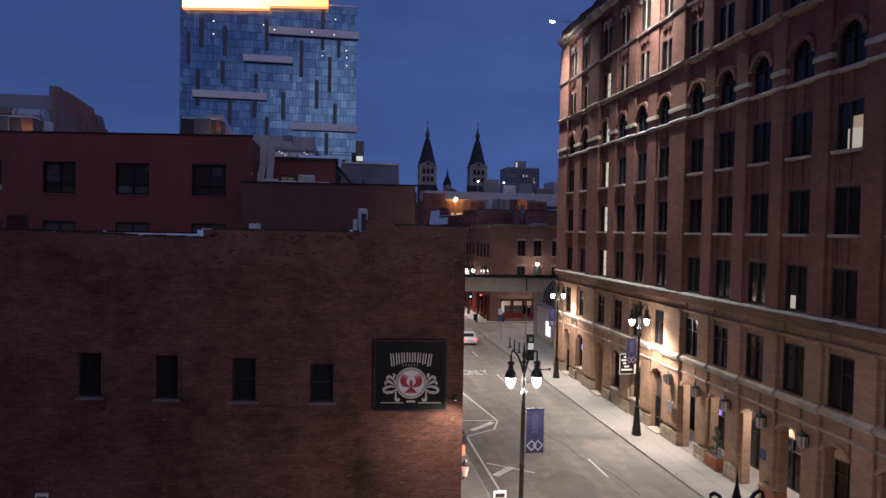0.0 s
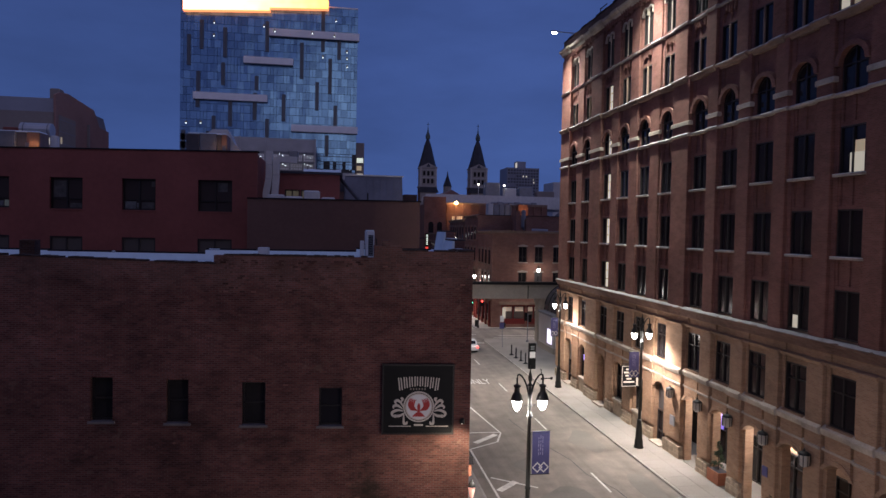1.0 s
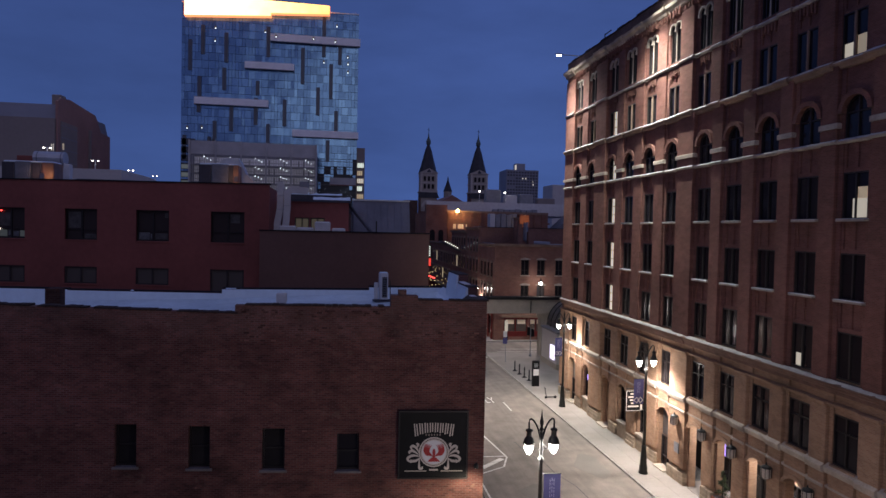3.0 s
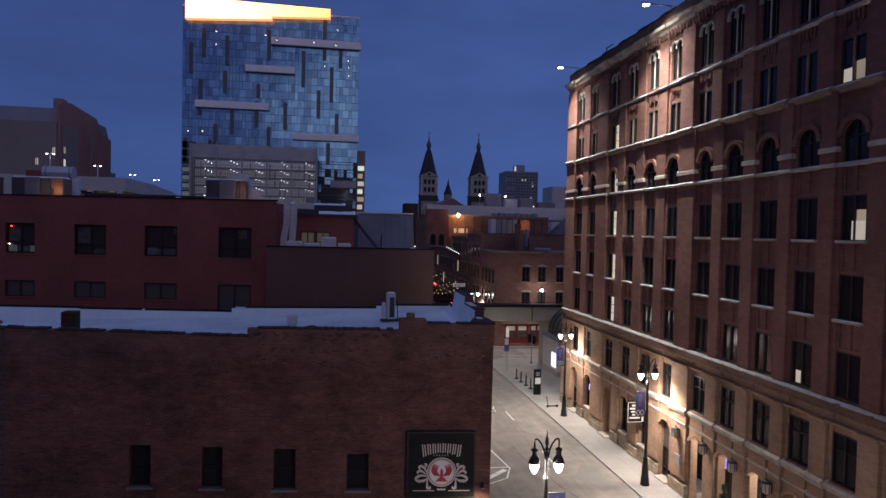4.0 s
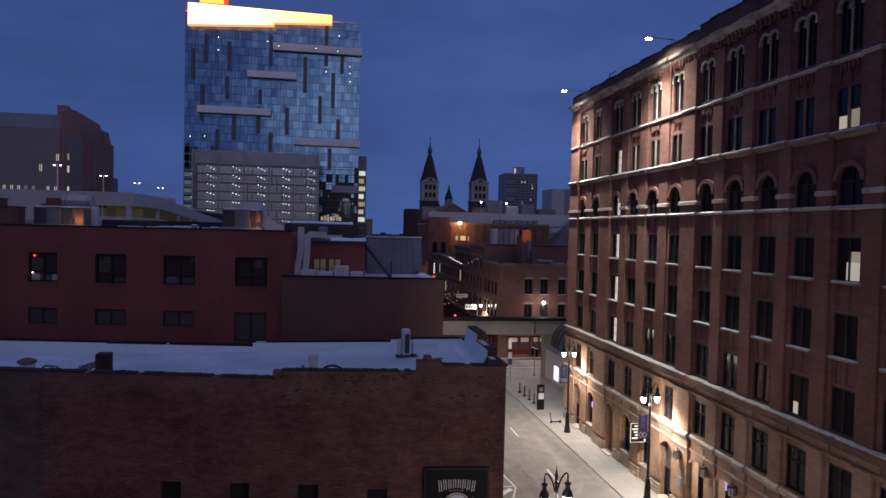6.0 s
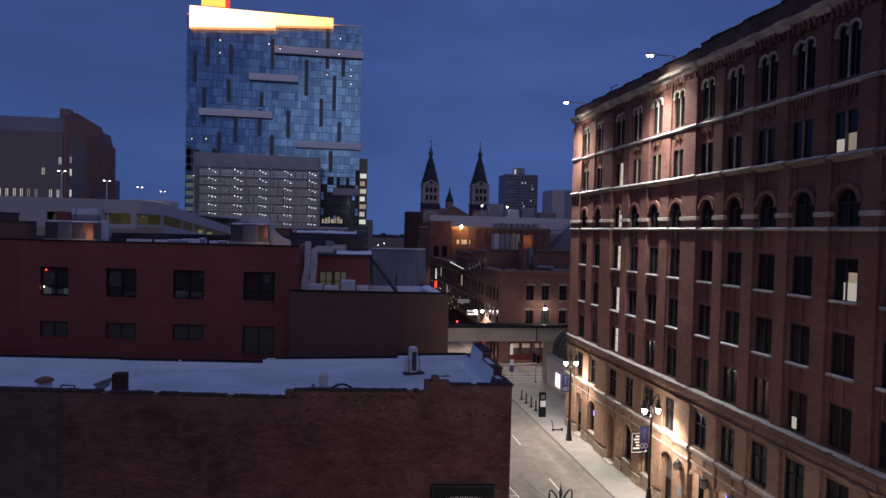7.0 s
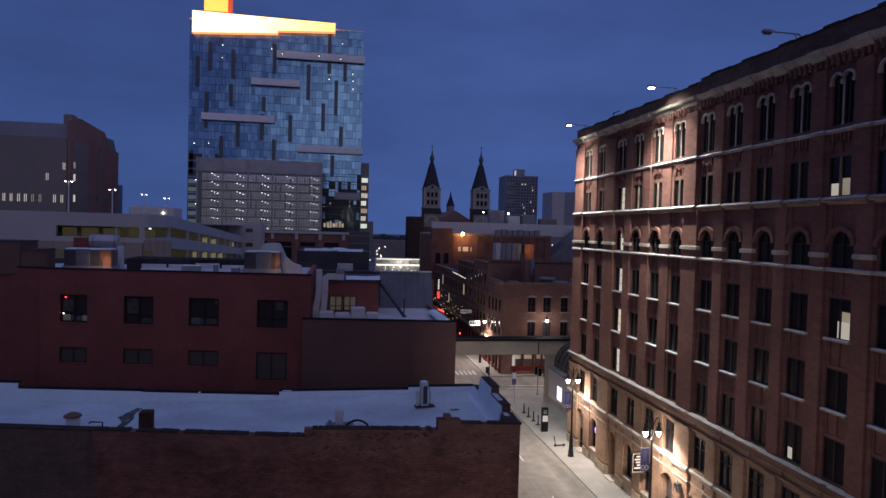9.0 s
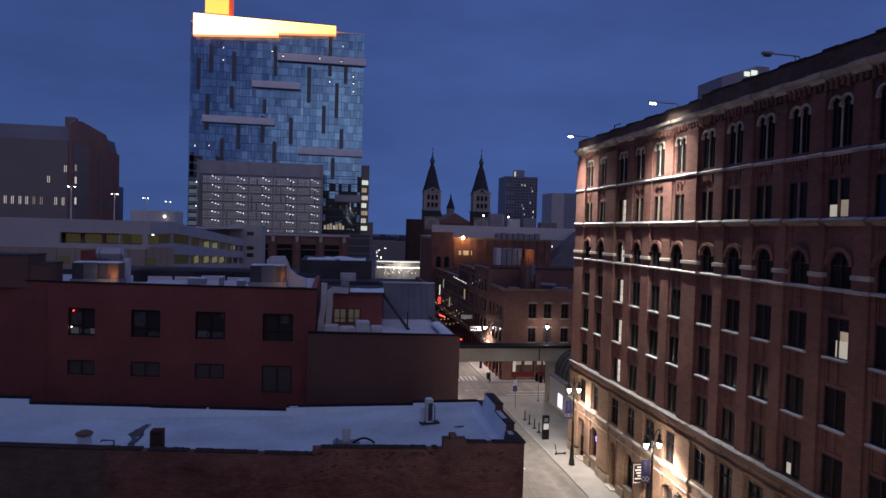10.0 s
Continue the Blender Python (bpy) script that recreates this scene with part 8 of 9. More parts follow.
# Orange lamp light is put into this cabinet's terracotta colour.
part("end_cabinet", cut_box(B(), 37.3, 39.6, 138.6, 142, 17.1, 21.3, 0.06), "terracotta", shed, "orange-lit end cabinet")
for k in range(3):
    part("rib", box(B(), 37.5 + 0.75 * k, 37.62 + 0.75 * k, 138.5, 138.6, 18.0, 21.2), "terracotta", shed)
# Added lamp and light that strengthen the orange on the end cabinet.
part("work_lamp", ball(B(), 38.4, 137.9, 21.2, 0.07, 6), "bulb_orange", shed, "small orange work lamp")
point_light("cabinet_light", (38.4, 136.9, 20.2), 70, (1.0, 0.62, 0.32), 0.1)
# next fronts along the narrow street
for k, (y0, y1, zt, mat, lit) in enumerate(((114.3, 126.2, 18.3, "brick_far", ()), (126.3, 143.0, 17.6, "brick_church", ((1, 3),)), (143.1, 177.5, 14.6, "brick_church", ((0, 4), (1, 8))))):
    h = thing("street_front", "tall old brick shop front on the narrow street", "building", "narrow street fronts", at=(28, (y0 + y1) / 2, 0))
    side_front(y0, y1, zt, mat, h, lit)
    part("body", box(B(), CX0 + 0.45, 44, y0 + 0.02, y1, -0.2, zt - 0.6), mat, h)
    part("roof", box(B(), CX0 + 0.45, 44, y0 + 0.02, y1, zt - 0.6, zt - 0.45), "felt", h)
    part("rear_parapet", box(B(), CX0 + 0.45, 44, y1 - 0.4, y1 - 0.02, zt - 0.45, zt), mat, h)
    part("parapet_snow", cut_box(B(), CX0 + 0.02, CX0 + 0.4, y0 + 0.4, y0 + (y1 - y0) * 0.55, zt, zt + 0.06, 0.02), "snow_dirty", h)
# sodium-lit brick hall and the long pale wall behind it
hall = thing("brick_hall", "brick hall lit orange by a sodium lamp", "building", at=(32, 190, 0))
part("body", box(B(), 22.3, 58, 181, 205, -0.2, 22.6), "brick_church", hall)
part("front_bay", box(B(), 22.0, 28.0, 178.5, 181, -0.2, 24.6), "brick_church", hall)
for x in (23.2, 25.6):
    part("tall_window", prism(B(), [(x, 8), *arch_pts(x + 0.7, 1.4, 17, 0.7), (x + 1.4, 8)], "y", 178.4, 178.6), "void", hall)
for k in range(8):
    part("lit_window", box(B(), 30.2 + 0.5 * k, 30.6 + 0.5 * k, 180.9, 181.0, 18.1, 19.4), "lit_dim" if k % 3 else "lit_soft", hall)
part("parapet", box(B(), 22.0, 58, 180.8, 181.2, 22.6, 23.2), "stone_brown", hall)
for k in range(13):
    x = 28.6 + 2.3 * k
    pl = part("pilaster", box(B(), x, x + 0.55, 180.65, 181.0, -0.2, 22.6), "brick_church", hall)
    for z in (16.6, 19.8):
        part("band", box(B(), x + 0.55, x + 2.3, 180.82, 181.0, z, z + 0.4), "brick_church", pl)
bkt = thing("sodium_lamp", "orange sodium lamp on a roof post", "lamp", at=(31.8, 180, 22))
part("post", tube(B(), [(31.8, 180.6, 22), (31.8, 180.2, 23.9)], 0.09, 6), "iron", bkt)
part("globe", ball(B(), 31.2, 180.0, 23.1, 0.45), "bulb_sodium", bkt, "glaring orange globe", True)
point_light("sodium_light", (31.6, 177.6, 22.7), 620, (1.0, 0.56, 0.26), 0.4)
pale = thing("long_pale_building", "long low building with a pale blue-grey parapet wall", "building", at=(46, 215, 0))
part("wall", box(B(), 26.0, 66, 206, 235, -0.2, 23.0), "dark_block", pale)
part("parapet_wall", box(B(), 25.9, 78, 205.8, 206.3, 22.9, 26.9), "unit", pale)
part("roof", box(B(), 26, 78, 206.3, 235, 22.9, 23.2), "roof_membrane", pale)
for k in range(8):
    part("skylight", cut_box(B(), 47.2 + 1.9 * k, 48.9 + 1.9 * k, 204.4, 205.7, 22.4, 24.7 + 0.2 * (k % 3 == 1), 0.12), "unit_grey", pale)
part("sloped_roof", prism(B(), [(62, 15), (74, 26.0), (92, 26.0), (92, 15)], "y", 196, 204), "seam_roof", pale, "sloping metal roof")
for x, w, z0, z1, mat in ((45.5, 5.0, 23, 31.2, "unit_grey"), (52, 4.0, 23, 29.5, "unit"), (57, 4.5, 23, 30.0, "unit_grey"), (63, 6.0, 23, 28.8, "dark_block"), (47.0, 4.8, 17.0, 19.8, "unit"), (53.8, 3.6, 17.0, 20.0, "unit")):
    single("rooftop_plant", cut_box(B(), x, x + w, 207 if z0 > 20 else 190, 210 if z0 > 20 else 193, z0, z1, 0.2), mat, "boxy rooftop plant on the long roof", "rooftop plant", "rooftop plant")
for x, zt in ((43.1, 30.4), (51.6, 30.2)):
    m = thing("mast_lamp", "small white lamp on a roof mast", "lamp", "roof mast lamps", at=(x, 206.5, 26.9))
    part("mast", tube(B(), [(x, 206.1, 26.9), (x, 206.1, zt)], 0.08, 6), "unit", m)
    part("globe", ball(B(), x, 206.1, zt, 0.28), "bulb_far", m, "glowing white globe", True)
single("dark_annex", box(B(), 24.7, 29.9, 262, 274, -0.2, 29.5), "annex_dark", "dark square brick annex beside the church", "building")

# ---- left-hand side of the narrow street ----
arcade = thing("low_brick_building", "low brick building with a flat dark roof", "building", at=(4, 135, 0))
part("body", box(B(), -30, 11.4, 104, 127, -0.2, 14.8), "brick_church", arcade)
part("rear_body", box(B(), -30, 13.2, 127, 170, -0.2, 10.6), "brick_church", arcade)
part("rear_roof", box(B(), -30, 13.2, 127, 170, 10.6, 10.75), "tar", arcade)
part("roof", box(B(), -30, 11.0, 104, 127, 14.8, 15.0), "tar", arcade)
part("parapet", box(B(), 11.0, 11.5, 104, 127, 14.8, 15.5), "brick_church", arcade)
pav = thing("lit_pavilion", "long white canopy strung with bright lamps at the street end", "pavilion", at=(21, 252, 0))
part("roof", box(B(), 10.6, 32.4, 249.6, 256, 12.2, 12.6), "precast", pav)
part("rear_wall", box(B(), 10.8, 32.2, 255.5, 256, 0, 12.2), "precast", pav)
for k in range(9):
    part("post", tube(B(), [(11.0 + 2.62 * k, 249.9, 0), (11.0 + 2.62 * k, 249.9, 12.2)], 0.12, 6), "unit", pav)
part("light_strip", box(B(), 11, 32, 249.4, 249.55, 12.25, 12.4), "strip", pav, "row of white lamps along the canopy")
part("light_strip", box(B(), 11, 32, 251.0, 251.2, 9.75, 10.15), "strip", pav, "row of white lamps inside the canopy")
rnd = random.Random(31)
for k in range(26):
    part("bulb", ball(B(), rnd.uniform(14, 31), 250.6, rnd.uniform(7.5, 9.6), 0.14, 4), "strip", pav)
point_light("pavilion_light", (21, 252.5, 11.0), 480, (1.0, 0.95, 0.85), 0.5)
vs = thing("neon_blade", "tall projecting sign, white above and red below, glowing", "sign", at=(15, 119.5, 10))
part("panel", box(B(), 14.5, 15.1, 119.4, 119.7, 10.6, 14.8), "black", vs)
for k in range(6):
    part("letter_bar", box(B(), 14.68, 14.95, 119.34, 119.4, 12.7 + 0.33 * k, 12.9 + 0.33 * k), "lit_white", vs)
part("red_face", box(B(), 14.55, 15.05, 119.34, 119.4, 10.9, 12.3), "red_sign", vs)
part("bracket", box(B(), 11.4, 14.6, 119.5, 119.6, 13.8, 13.95), "iron", vs)
aw = thing("awning", "small red shop awning with lamps", "awning", at=(13.6, 118, 8))
part("cloth", prism(B(), [(11.4, 10.6), (15.2, 9.0), (15.2, 8.7), (11.4, 10.3)], "y", 115, 121), "red_store", aw)
for k in range(4):
    part("bulb", ball(B(), 14.2 + 0.3 * k, 114.9, 9.35 - 0.12 * k, 0.12), "red_lamp", aw)
# festoon lights across the narrow street
bm = B()
rnd = random.Random(21)
for k in range(13):
    y = 122 + 6.5 * k
    za, zb, n = rnd.uniform(7.5, 9.5), rnd.uniform(7.0, 9.0), 11
    for j in range(n):
        f = (j + 0.5) / n
        ball(bm, 13.4 + 8.2 * f, y + rnd.uniform(-0.3, 0.3), za + (zb - za) * f - 1.5 * math.sin(math.pi * f), 0.06, 4)
tagged(new("festoon_lights", finish("festoon_lights", bm, "festoon")), "strings of small warm bulbs across the narrow street", "string lights", kind="stuff")
for k, (y, s) in enumerate(((131.5, 1.25),)):
    eave = thing("lit_eave", "sloping shop canopy edged with white bulbs", "canopy", "lit canopies", at=(20.5, y, 9))
    part("canopy", prism(B(), [(19.6, 10.75 + 3.6 * s), (23.1, 9.0 + 3.6 * s), (23.1, 8.8 + 3.6 * s), (19.6, 10.55 + 3.6 * s)], "y", y, y + 7), "seam_roof", eave)
    for j in range(7):
        part("bulb", ball(B(), 19.8 + 0.42 * j, y - 0.1, 10.75 + 3.6 * s - 0.21 * j, 0.10, 6), "strip", eave)
for x, y, z0, z1, wd in ((22.3, 113.4, 6.6, 7.5, 3.6), (21.6, 118.5, 8.2, 8.9, 3.6)):
    s = thing("shop_sign", "pale boxed shop sign with dark lettering", "sign", "street signs", at=(x, y, z0))
    part("box", cut_box(B(), x - wd + 1.0, x + 1.0 - 1.4, y, y + 0.3, z0, z1, 0.04), "unit", s)
    part("bracket", tube(B(), [(x - wd + 1.2, y + 0.15, z1 + 0.05), (23.1, y + 0.15, z1 + 0.05)], 0.05, 6), "iron", s)
    for j in range(3):
        part("text_bar", box(B(), x - wd + 1.15 + 0.5 * j, x - wd + 1.5 + 0.5 * j, y - 0.02, y, z0 + 0.3, z1 - 0.3), "frame_dark", s)


def far_lamp(x, y, z, heads, wall=False):
    l = thing("street_lamp", "dark iron street lamp with glowing white globes at the junction", "street lamp", "junction street lamps", at=(x, y, 0))
    part("pole", lathe(B(), x, y, [(0.26, 0), (0.22, 1.0), (0.11, 1.8), (0.08, z + 0.4), (0.02, z + 0.9)], 8), "iron", l)
    for dx in heads:
        if dx:
            part("arm", tube(B(), [(x, y, z + 0.1), (x + dx, y, z + 0.45)], 0.04, 6), "iron", l)
        part("hood", lathe(B(), x + dx, y - 0.1, [(0.03, z + 0.75), (0.12, z + 0.6), (0.16, z + 0.4), (0.27, z + 0.2), (0.22, z + 0.2)], 8), "iron", l)
        g = part("globe", lathe(B(), x + dx, y - 0.1, [(0.22, z + 0.22), (0.26, z + 0.1), (0.22, z - 0.12), (0.02, z - 0.28)], 8), "bulb", l, "glowing white globe", True)
        g.visible_shadow = False
        if wall:
            point_light("junction_light", (x + dx, y - 0.1, z), STREET_WATTS * 0.055, LAMP_WARM, 0.2)
            spot_light("junction_beam", (x + dx, y - 0.1, z), (x + dx - 2, y - 5, 0), STREET_WATTS * 1.2, LAMP_WARM, 130, 0.9)
        else:
            spot_light("junction_light", (x + dx, y - 0.1, z), (x + dx, y - 0.1, 0), STREET_WATTS * 0.6, LAMP_WARM, 150, 1.0)


far_lamp(21.6, 112.0, 7.47, (-0.64, 0.64))
far_lamp(30.1, 100.4, 9.35, (0.0,), True)

# ---- elevated guideway over the junction ----
guide = thing("guideway", "concrete transit guideway beam crossing the street", "guideway", at=(22, 89.5, 0))
part("beam", box(B(), -40, 60, 88.2, 91.0, 6.15, 8.1), "beam", guide)
part("pier", cut_box(B(), 26.5, 27.5, 88.9, 90.2, 0, 6.2, 0.1), "beam", guide)
part("lip", box(B(), -40, 60, 87.9, 91.3, 8.1, 8.28), "coping_dark", guide)
part("guard_rail", box(B(), -40, 60, 87.95, 88.1, 8.28, 8.50), "iron", guide)
part("drain_pipe", tube(B(), [(24.8, 88.1, 8.0), (24.8, 88.1, 6.2)], 0.07, 6), "iron", guide)
part("pillar", lathe(B(), 27.3, 89.6, [(0.85, 0), (0.85, 5.0), (1.3, 6.15)], 14), "beam", guide)
part("pillar", lathe(B(), 2.0, 89.6, [(0.85, 0), (0.85, 5.0), (1.3, 6.15)], 14), "beam", guide)
st = thing("station_kiosk", "grey station entrance box with a lit panel and a banner", "kiosk", at=(26, 83, 0))
part("body", box(B(), 25.8, 30, 79.8, 86, 0, 4.6), "precast", st)
part("roof", box(B(), 25.65, 30.2, 79.6, 86.2, 4.6, 4.85), "grey_panel", st)
part("plinth", box(B(), 25.72, 30.1, 79.7, 86.1, 0, 0.7), "beam", st)
part("lit_panel", box(B(), 25.72, 25.8, 80.6, 82.2, 1.1, 2.9), "screen", st, "glowing white-violet panel")
part("banner", box(B(), 26.6, 27.8, 79.7, 79.8, 0.9, 3.9), "banner", st)
bm = B()
for dx in (-0.3, 0.3):
    arch_ring(bm, "y", 27.2 + dx, 0.5, 1.35, 0.25, 0.1, 79.66, 79.7)
part("banner_emblem", bm, "white", st)
vault = thing("glass_canopy", "arched glazed canopy with dark ribs over the station stairs", "canopy", at=(27.5, 80, 4.85))
for k in range(7):
    y = 76.4 + 1.5 * k
    pts = [(29.2 + 2.9 * math.cos(a), y, 5.0 + 3.4 * math.sin(a)) for a in [math.pi * i / 12 for i in range(13)]]
    part("rib", tube(B(), pts, 0.06, 6), "iron", vault)
for i in range(1, 12, 2):
    a = math.pi * i / 12
    part("purlin", tube(B(), [(29.2 + 2.9 * math.cos(a), 76.4, 5.0 + 3.4 * math.sin(a)), (29.2 + 2.9 * math.cos(a), 85.4, 5.0 + 3.4 * math.sin(a))], 0.035, 5), "iron", vault)
for i in range(12):
    a, b = math.pi * i / 12, math.pi * (i + 1) / 12
    part("pane", prism(B(), [(29.2 + 2.85 * math.cos(a), 5.0 + 3.35 * math.sin(a)), (29.2 + 2.85 * math.cos(b), 5.0 + 3.35 * math.sin(b)), (29.2 + 2.82 * math.cos(b), 5.0 + 3.32 * math.sin(b)), (29.2 + 2.82 * math.cos(a), 5.0 + 3.32 * math.sin(a))], "y", 76.4, 85.4), "pane_dull", vault)
part("front_post", tube(B(), [(26.5, 76.5, 0), (26.5, 76.5, 5.2)], 0.08, 6), "iron", vault)
part("front_post", tube(B(), [(31.9, 76.5, 0), (31.9, 76.5, 5.2)], 0.08, 6), "iron", vault)

# ---- street furniture ----
kio = thing("info_pillar", "slim black information pillar with a pale middle panel", "pillar", at=(20.5, 71.8, 0))
part("body", cut_box(B(), 20.1, 20.9, 71.6, 72.0, 0, 2.9, 0.03), "black", kio)
part("panel", box(B(), 20.18, 20.82, 71.57, 71.6, 1.25, 1.95), "white", kio)
for k in range(3):
    part("text_bar", box(B(), 20.25, 20.7, 71.56, 71.57, 2.2 + 0.16 * k, 2.28 + 0.16 * k), "unit_grey", kio)
sc = thing("kick_scooter", "black electric kick scooter parked on the pavement", "scooter", at=(20.4, 66.4, 0))
part("deck", cut_box(B(), 20.0, 20.95, 66.28, 66.48, 0.12, 0.2, 0.03), "black", sc)
part("stem", tube(B(), [(20.02, 66.38, 0.15), (19.82, 66.38, 1.12)], 0.035, 6), "black", sc)
part("handlebar", tube(B(), [(19.82, 66.1, 1.12), (19.82, 66.66, 1.12)], 0.025, 6), "black", sc)
for x in (19.95, 20.98):
    part("wheel", prism(B(), [(x + 0.12 * math.cos(a), 0.12 + 0.12 * math.sin(a)) for a in [2 * math.pi * i / 14 for i in range(14)]], "y", 66.34, 66.42), "tyre", sc)
part("fender", tube(B(), [(20.85, 66.38, 0.2), (21.0, 66.38, 0.3), (21.14, 66.38, 0.2)], 0.03, 5), "black", sc)
for x, y in ((20.3, 79.7), (20.35, 77.8), (20.45, 76.0), (20.55, 74.4)):
    b = thing("bollard", "dark iron bollard with a round cap and a scroll foot", "bollard", "kerbside bollards", at=(x, y, 0))
    part("shaft", lathe(B(), x, y, [(0.22, 0), (0.2, 0.1), (0.09, 0.2), (0.07, 0.95), (0.11, 1.02), (0.05, 1.14), (0.08, 1.22), (0.02, 1.32)], 10), "iron", b)
    part("foot", box(B(), x - 0.3, x + 0.3, y - 0.08, y + 0.08, 0, 0.06), "iron", b)
sp_ = thing("sign_post", "thin street post with small stacked signs", "sign post", at=(20.5, 85, 0))
part("post", tube(B(), [(20.5, 85, 0), (20.35, 85, 4.2)], 0.045, 6), "unit_grey", sp_)
part("plate", box(B(), 20.05, 20.65, 84.93, 84.96, 2.5, 3.3), "banner", sp_)
part("plate", box(B(), 20.1, 20.6, 84.93, 84.96, 3.4, 4.2), "white", sp_)
sig = thing("traffic_signal", "black traffic signal head on a thin pole, seen from behind", "traffic light", at=(25.1, 88.9, 0))
part("pole", tube(B(), [(25.1, 88.9, 0), (25.1, 88.9, 4.0)], 0.07, 8), "unit_grey", sig)
part("base", lathe(B(), 25.1, 88.9, [(0.2, 0), (0.18, 0.25), (0.08, 0.35)], 10), "unit_grey", sig)
part("head", cut_box(B(), 24.62, 25.0, 88.7, 89.1, 3.0, 4.15, 0.04), "black", sig)
part("head", cut_box(B(), 25.2, 25.6, 88.7, 89.1, 2.8, 3.9, 0.04), "black", sig)
bn = thing("litter_bin", "dark slatted litter bin", "bin", "litter bins", at=(21.0, 103.5, 0))
part("body", lathe(B(), 21.0, 103.5, [(0.3, 0), (0.36, 0.9), (0.36, 1.0), (0.2, 1.1)], 12), "iron", bn)
hyd = thing("hydrant", "short dark fire hydrant", "hydrant", at=(25.2, 102.0, 0))
part("barrel", lathe(B(), 25.2, 101.9, [(0.2, 0), (0.16, 0.1), (0.14, 0.6), (0.18, 0.65), (0.12, 0.8), (0.03, 0.9)], 10), "iron", hyd)
part("nozzle", tube(B(), [(24.98, 101.9, 0.5), (25.42, 101.9, 0.5)], 0.06, 8), "iron", hyd)

# white car waiting at the junction
car = thing("car", "white saloon car waiting with its tail lights on", "car", at=(15.7, 84.2, ROAD_Z))
CX, CY = 15.7, 84.2
bm = B()
prof = [(-2.3, 0.35), (-2.35, 0.75), (-2.2, 0.95), (-1.4, 1.0), (-0.9, 1.38), (0.5, 1.40), (1.2, 0.98), (2.15, 0.85), (2.3, 0.6), (2.25, 0.35)]
prism(bm, [(CY + a, ROAD_Z + b) for a, b in prof], "x", CX - 0.88, CX + 0.88)
part("body", bm, "car_paint", car)
part("rear_window", prism(B(), [(CY - 1.42, ROAD_Z + 1.02), (CY - 0.95, ROAD_Z + 1.36), (CY - 0.90, ROAD_Z + 1.36), (CY - 1.36, ROAD_Z + 1.02)], "x", CX - 0.7, CX + 0.7), "pane", car)
for s in (-1, 1):
    part("side_glass", prism(B(), [(CY - 1.1, ROAD_Z + 1.03), (CY - 0.78, ROAD_Z + 1.34), (CY + 0.42, ROAD_Z + 1.34), (CY + 0.95, ROAD_Z + 1.03)], "x", CX + s * 0.885 - 0.006, CX + s * 0.885 + 0.006), "pane", car)
    part("tail_light", box(B(), CX + s * 0.72 - 0.14, CX + s * 0.72 + 0.14, CY - 2.37, CY - 2.3, ROAD_Z + 0.68, ROAD_Z + 0.88), "red_lamp", car, "glowing red tail light")
    for dy in (-1.4, 1.4):
        wh = part("wheel", prism(B(), [(CY + dy + 0.32 * math.cos(a), ROAD_Z + 0.32 + 0.32 * math.sin(a)) for a in [2 * math.pi * i / 18 for i in range(18)]], "x", CX + s * 0.80 - 0.11, CX + s * 0.80 + 0.11), "tyre", car)
        part("rim", prism(B(), [(CY + dy + 0.19 * math.cos(a), ROAD_Z + 0.32 + 0.19 * math.sin(a)) for a in [2 * math.pi * i / 14 for i in range(14)]], "x", CX + s * 0.915 - 0.005, CX + s * 0.915 + 0.005), "metal", wh)
part("bumper", cut_box(B(), CX - 0.85, CX + 0.85, CY - 2.42, CY - 2.2, ROAD_Z + 0.36, ROAD_Z + 0.6, 0.04), "car_paint", car)
part("plate", box(B(), CX - 0.26, CX + 0.26, CY - 2.44, CY - 2.42, ROAD_Z + 0.44, ROAD_Z + 0.56), "white", car)
# small things on and below the tavern wall
for x, z in ((-12.15, 3.8), (-6.4, 3.45)):
    s = thing("wall_notice", "small white notice plate on the brick wall", "notice", "wall notices", at=(x, front_y(x), z))
    LEAN_WALL[0] = ASKEW
    part("plate", box(B(), x - 0.24, x + 0.24, 27.93, 27.99, z - 0.6, z + 0.06), "white", s)
    part("text_bar", box(B(), x - 0.18, x + 0.18, 27.92, 27.93, z - 0.16, z - 0.06), "frame_dark", s)
    LEAN_WALL[0] = None
pk = thing("parking_sign", "small white parking plate on a thin post", "sign", at=(6.5, 30.3, 0))
part("post", tube(B(), [(6.5, 30.34, 0), (6.5, 30.34, 2.7)], 0.03, 6), "unit_grey", pk)
part("plate", box(B(), 6.2, 6.8, 30.28, 30.31, 2.0, 2.68), "white", pk)
part("text_bar", box(B(), 6.28, 6.72, 30.27, 30.28, 2.38, 2.56), "frame_dark", pk)
tl = thing("tavern_lantern", "black wall lantern with a pinkish lit glass at the tavern corner", "wall lamp", at=(4.6, 29.4, 4.1))
part("bracket", tube(B(), [(4.2, 29.4, 3.7), (4.5, 29.4, 3.6), (4.7, 29.4, 3.75)], 0.03, 6), "iron", tl)
part("glass", lathe(B(), 4.7, 29.4, [(0.07, 3.75), (0.15, 4.15), (0.14, 4.25)], 8), "lit_pink", tl)
part("cap", lathe(B(), 4.7, 29.4, [(0.2, 4.24), (0.15, 4.36), (0.03, 4.52)], 8), "iron", tl)
box_ = thing("shop_awning", "dark folded awning with an orange band over the tavern entrance", "awning", at=(4.6, 30.6, 5))
part("cloth", prism(B(), [(4.2, 5.4), (4.9, 5.25), (4.95, 4.9), (4.2, 4.9)], "y", 30.2, 32.0), "black", box_)
part("band", box(B(), 4.2, 4.85, 30.25, 31.9, 4.35, 4.9), "terracotta", box_)

LX, LZ = 3.91, 7.65
wl = thing("corner_spotlight", "small brass wall spotlight at the tavern corner washing the bricks", "wall lamp", at=(LX, 27.7, LZ))
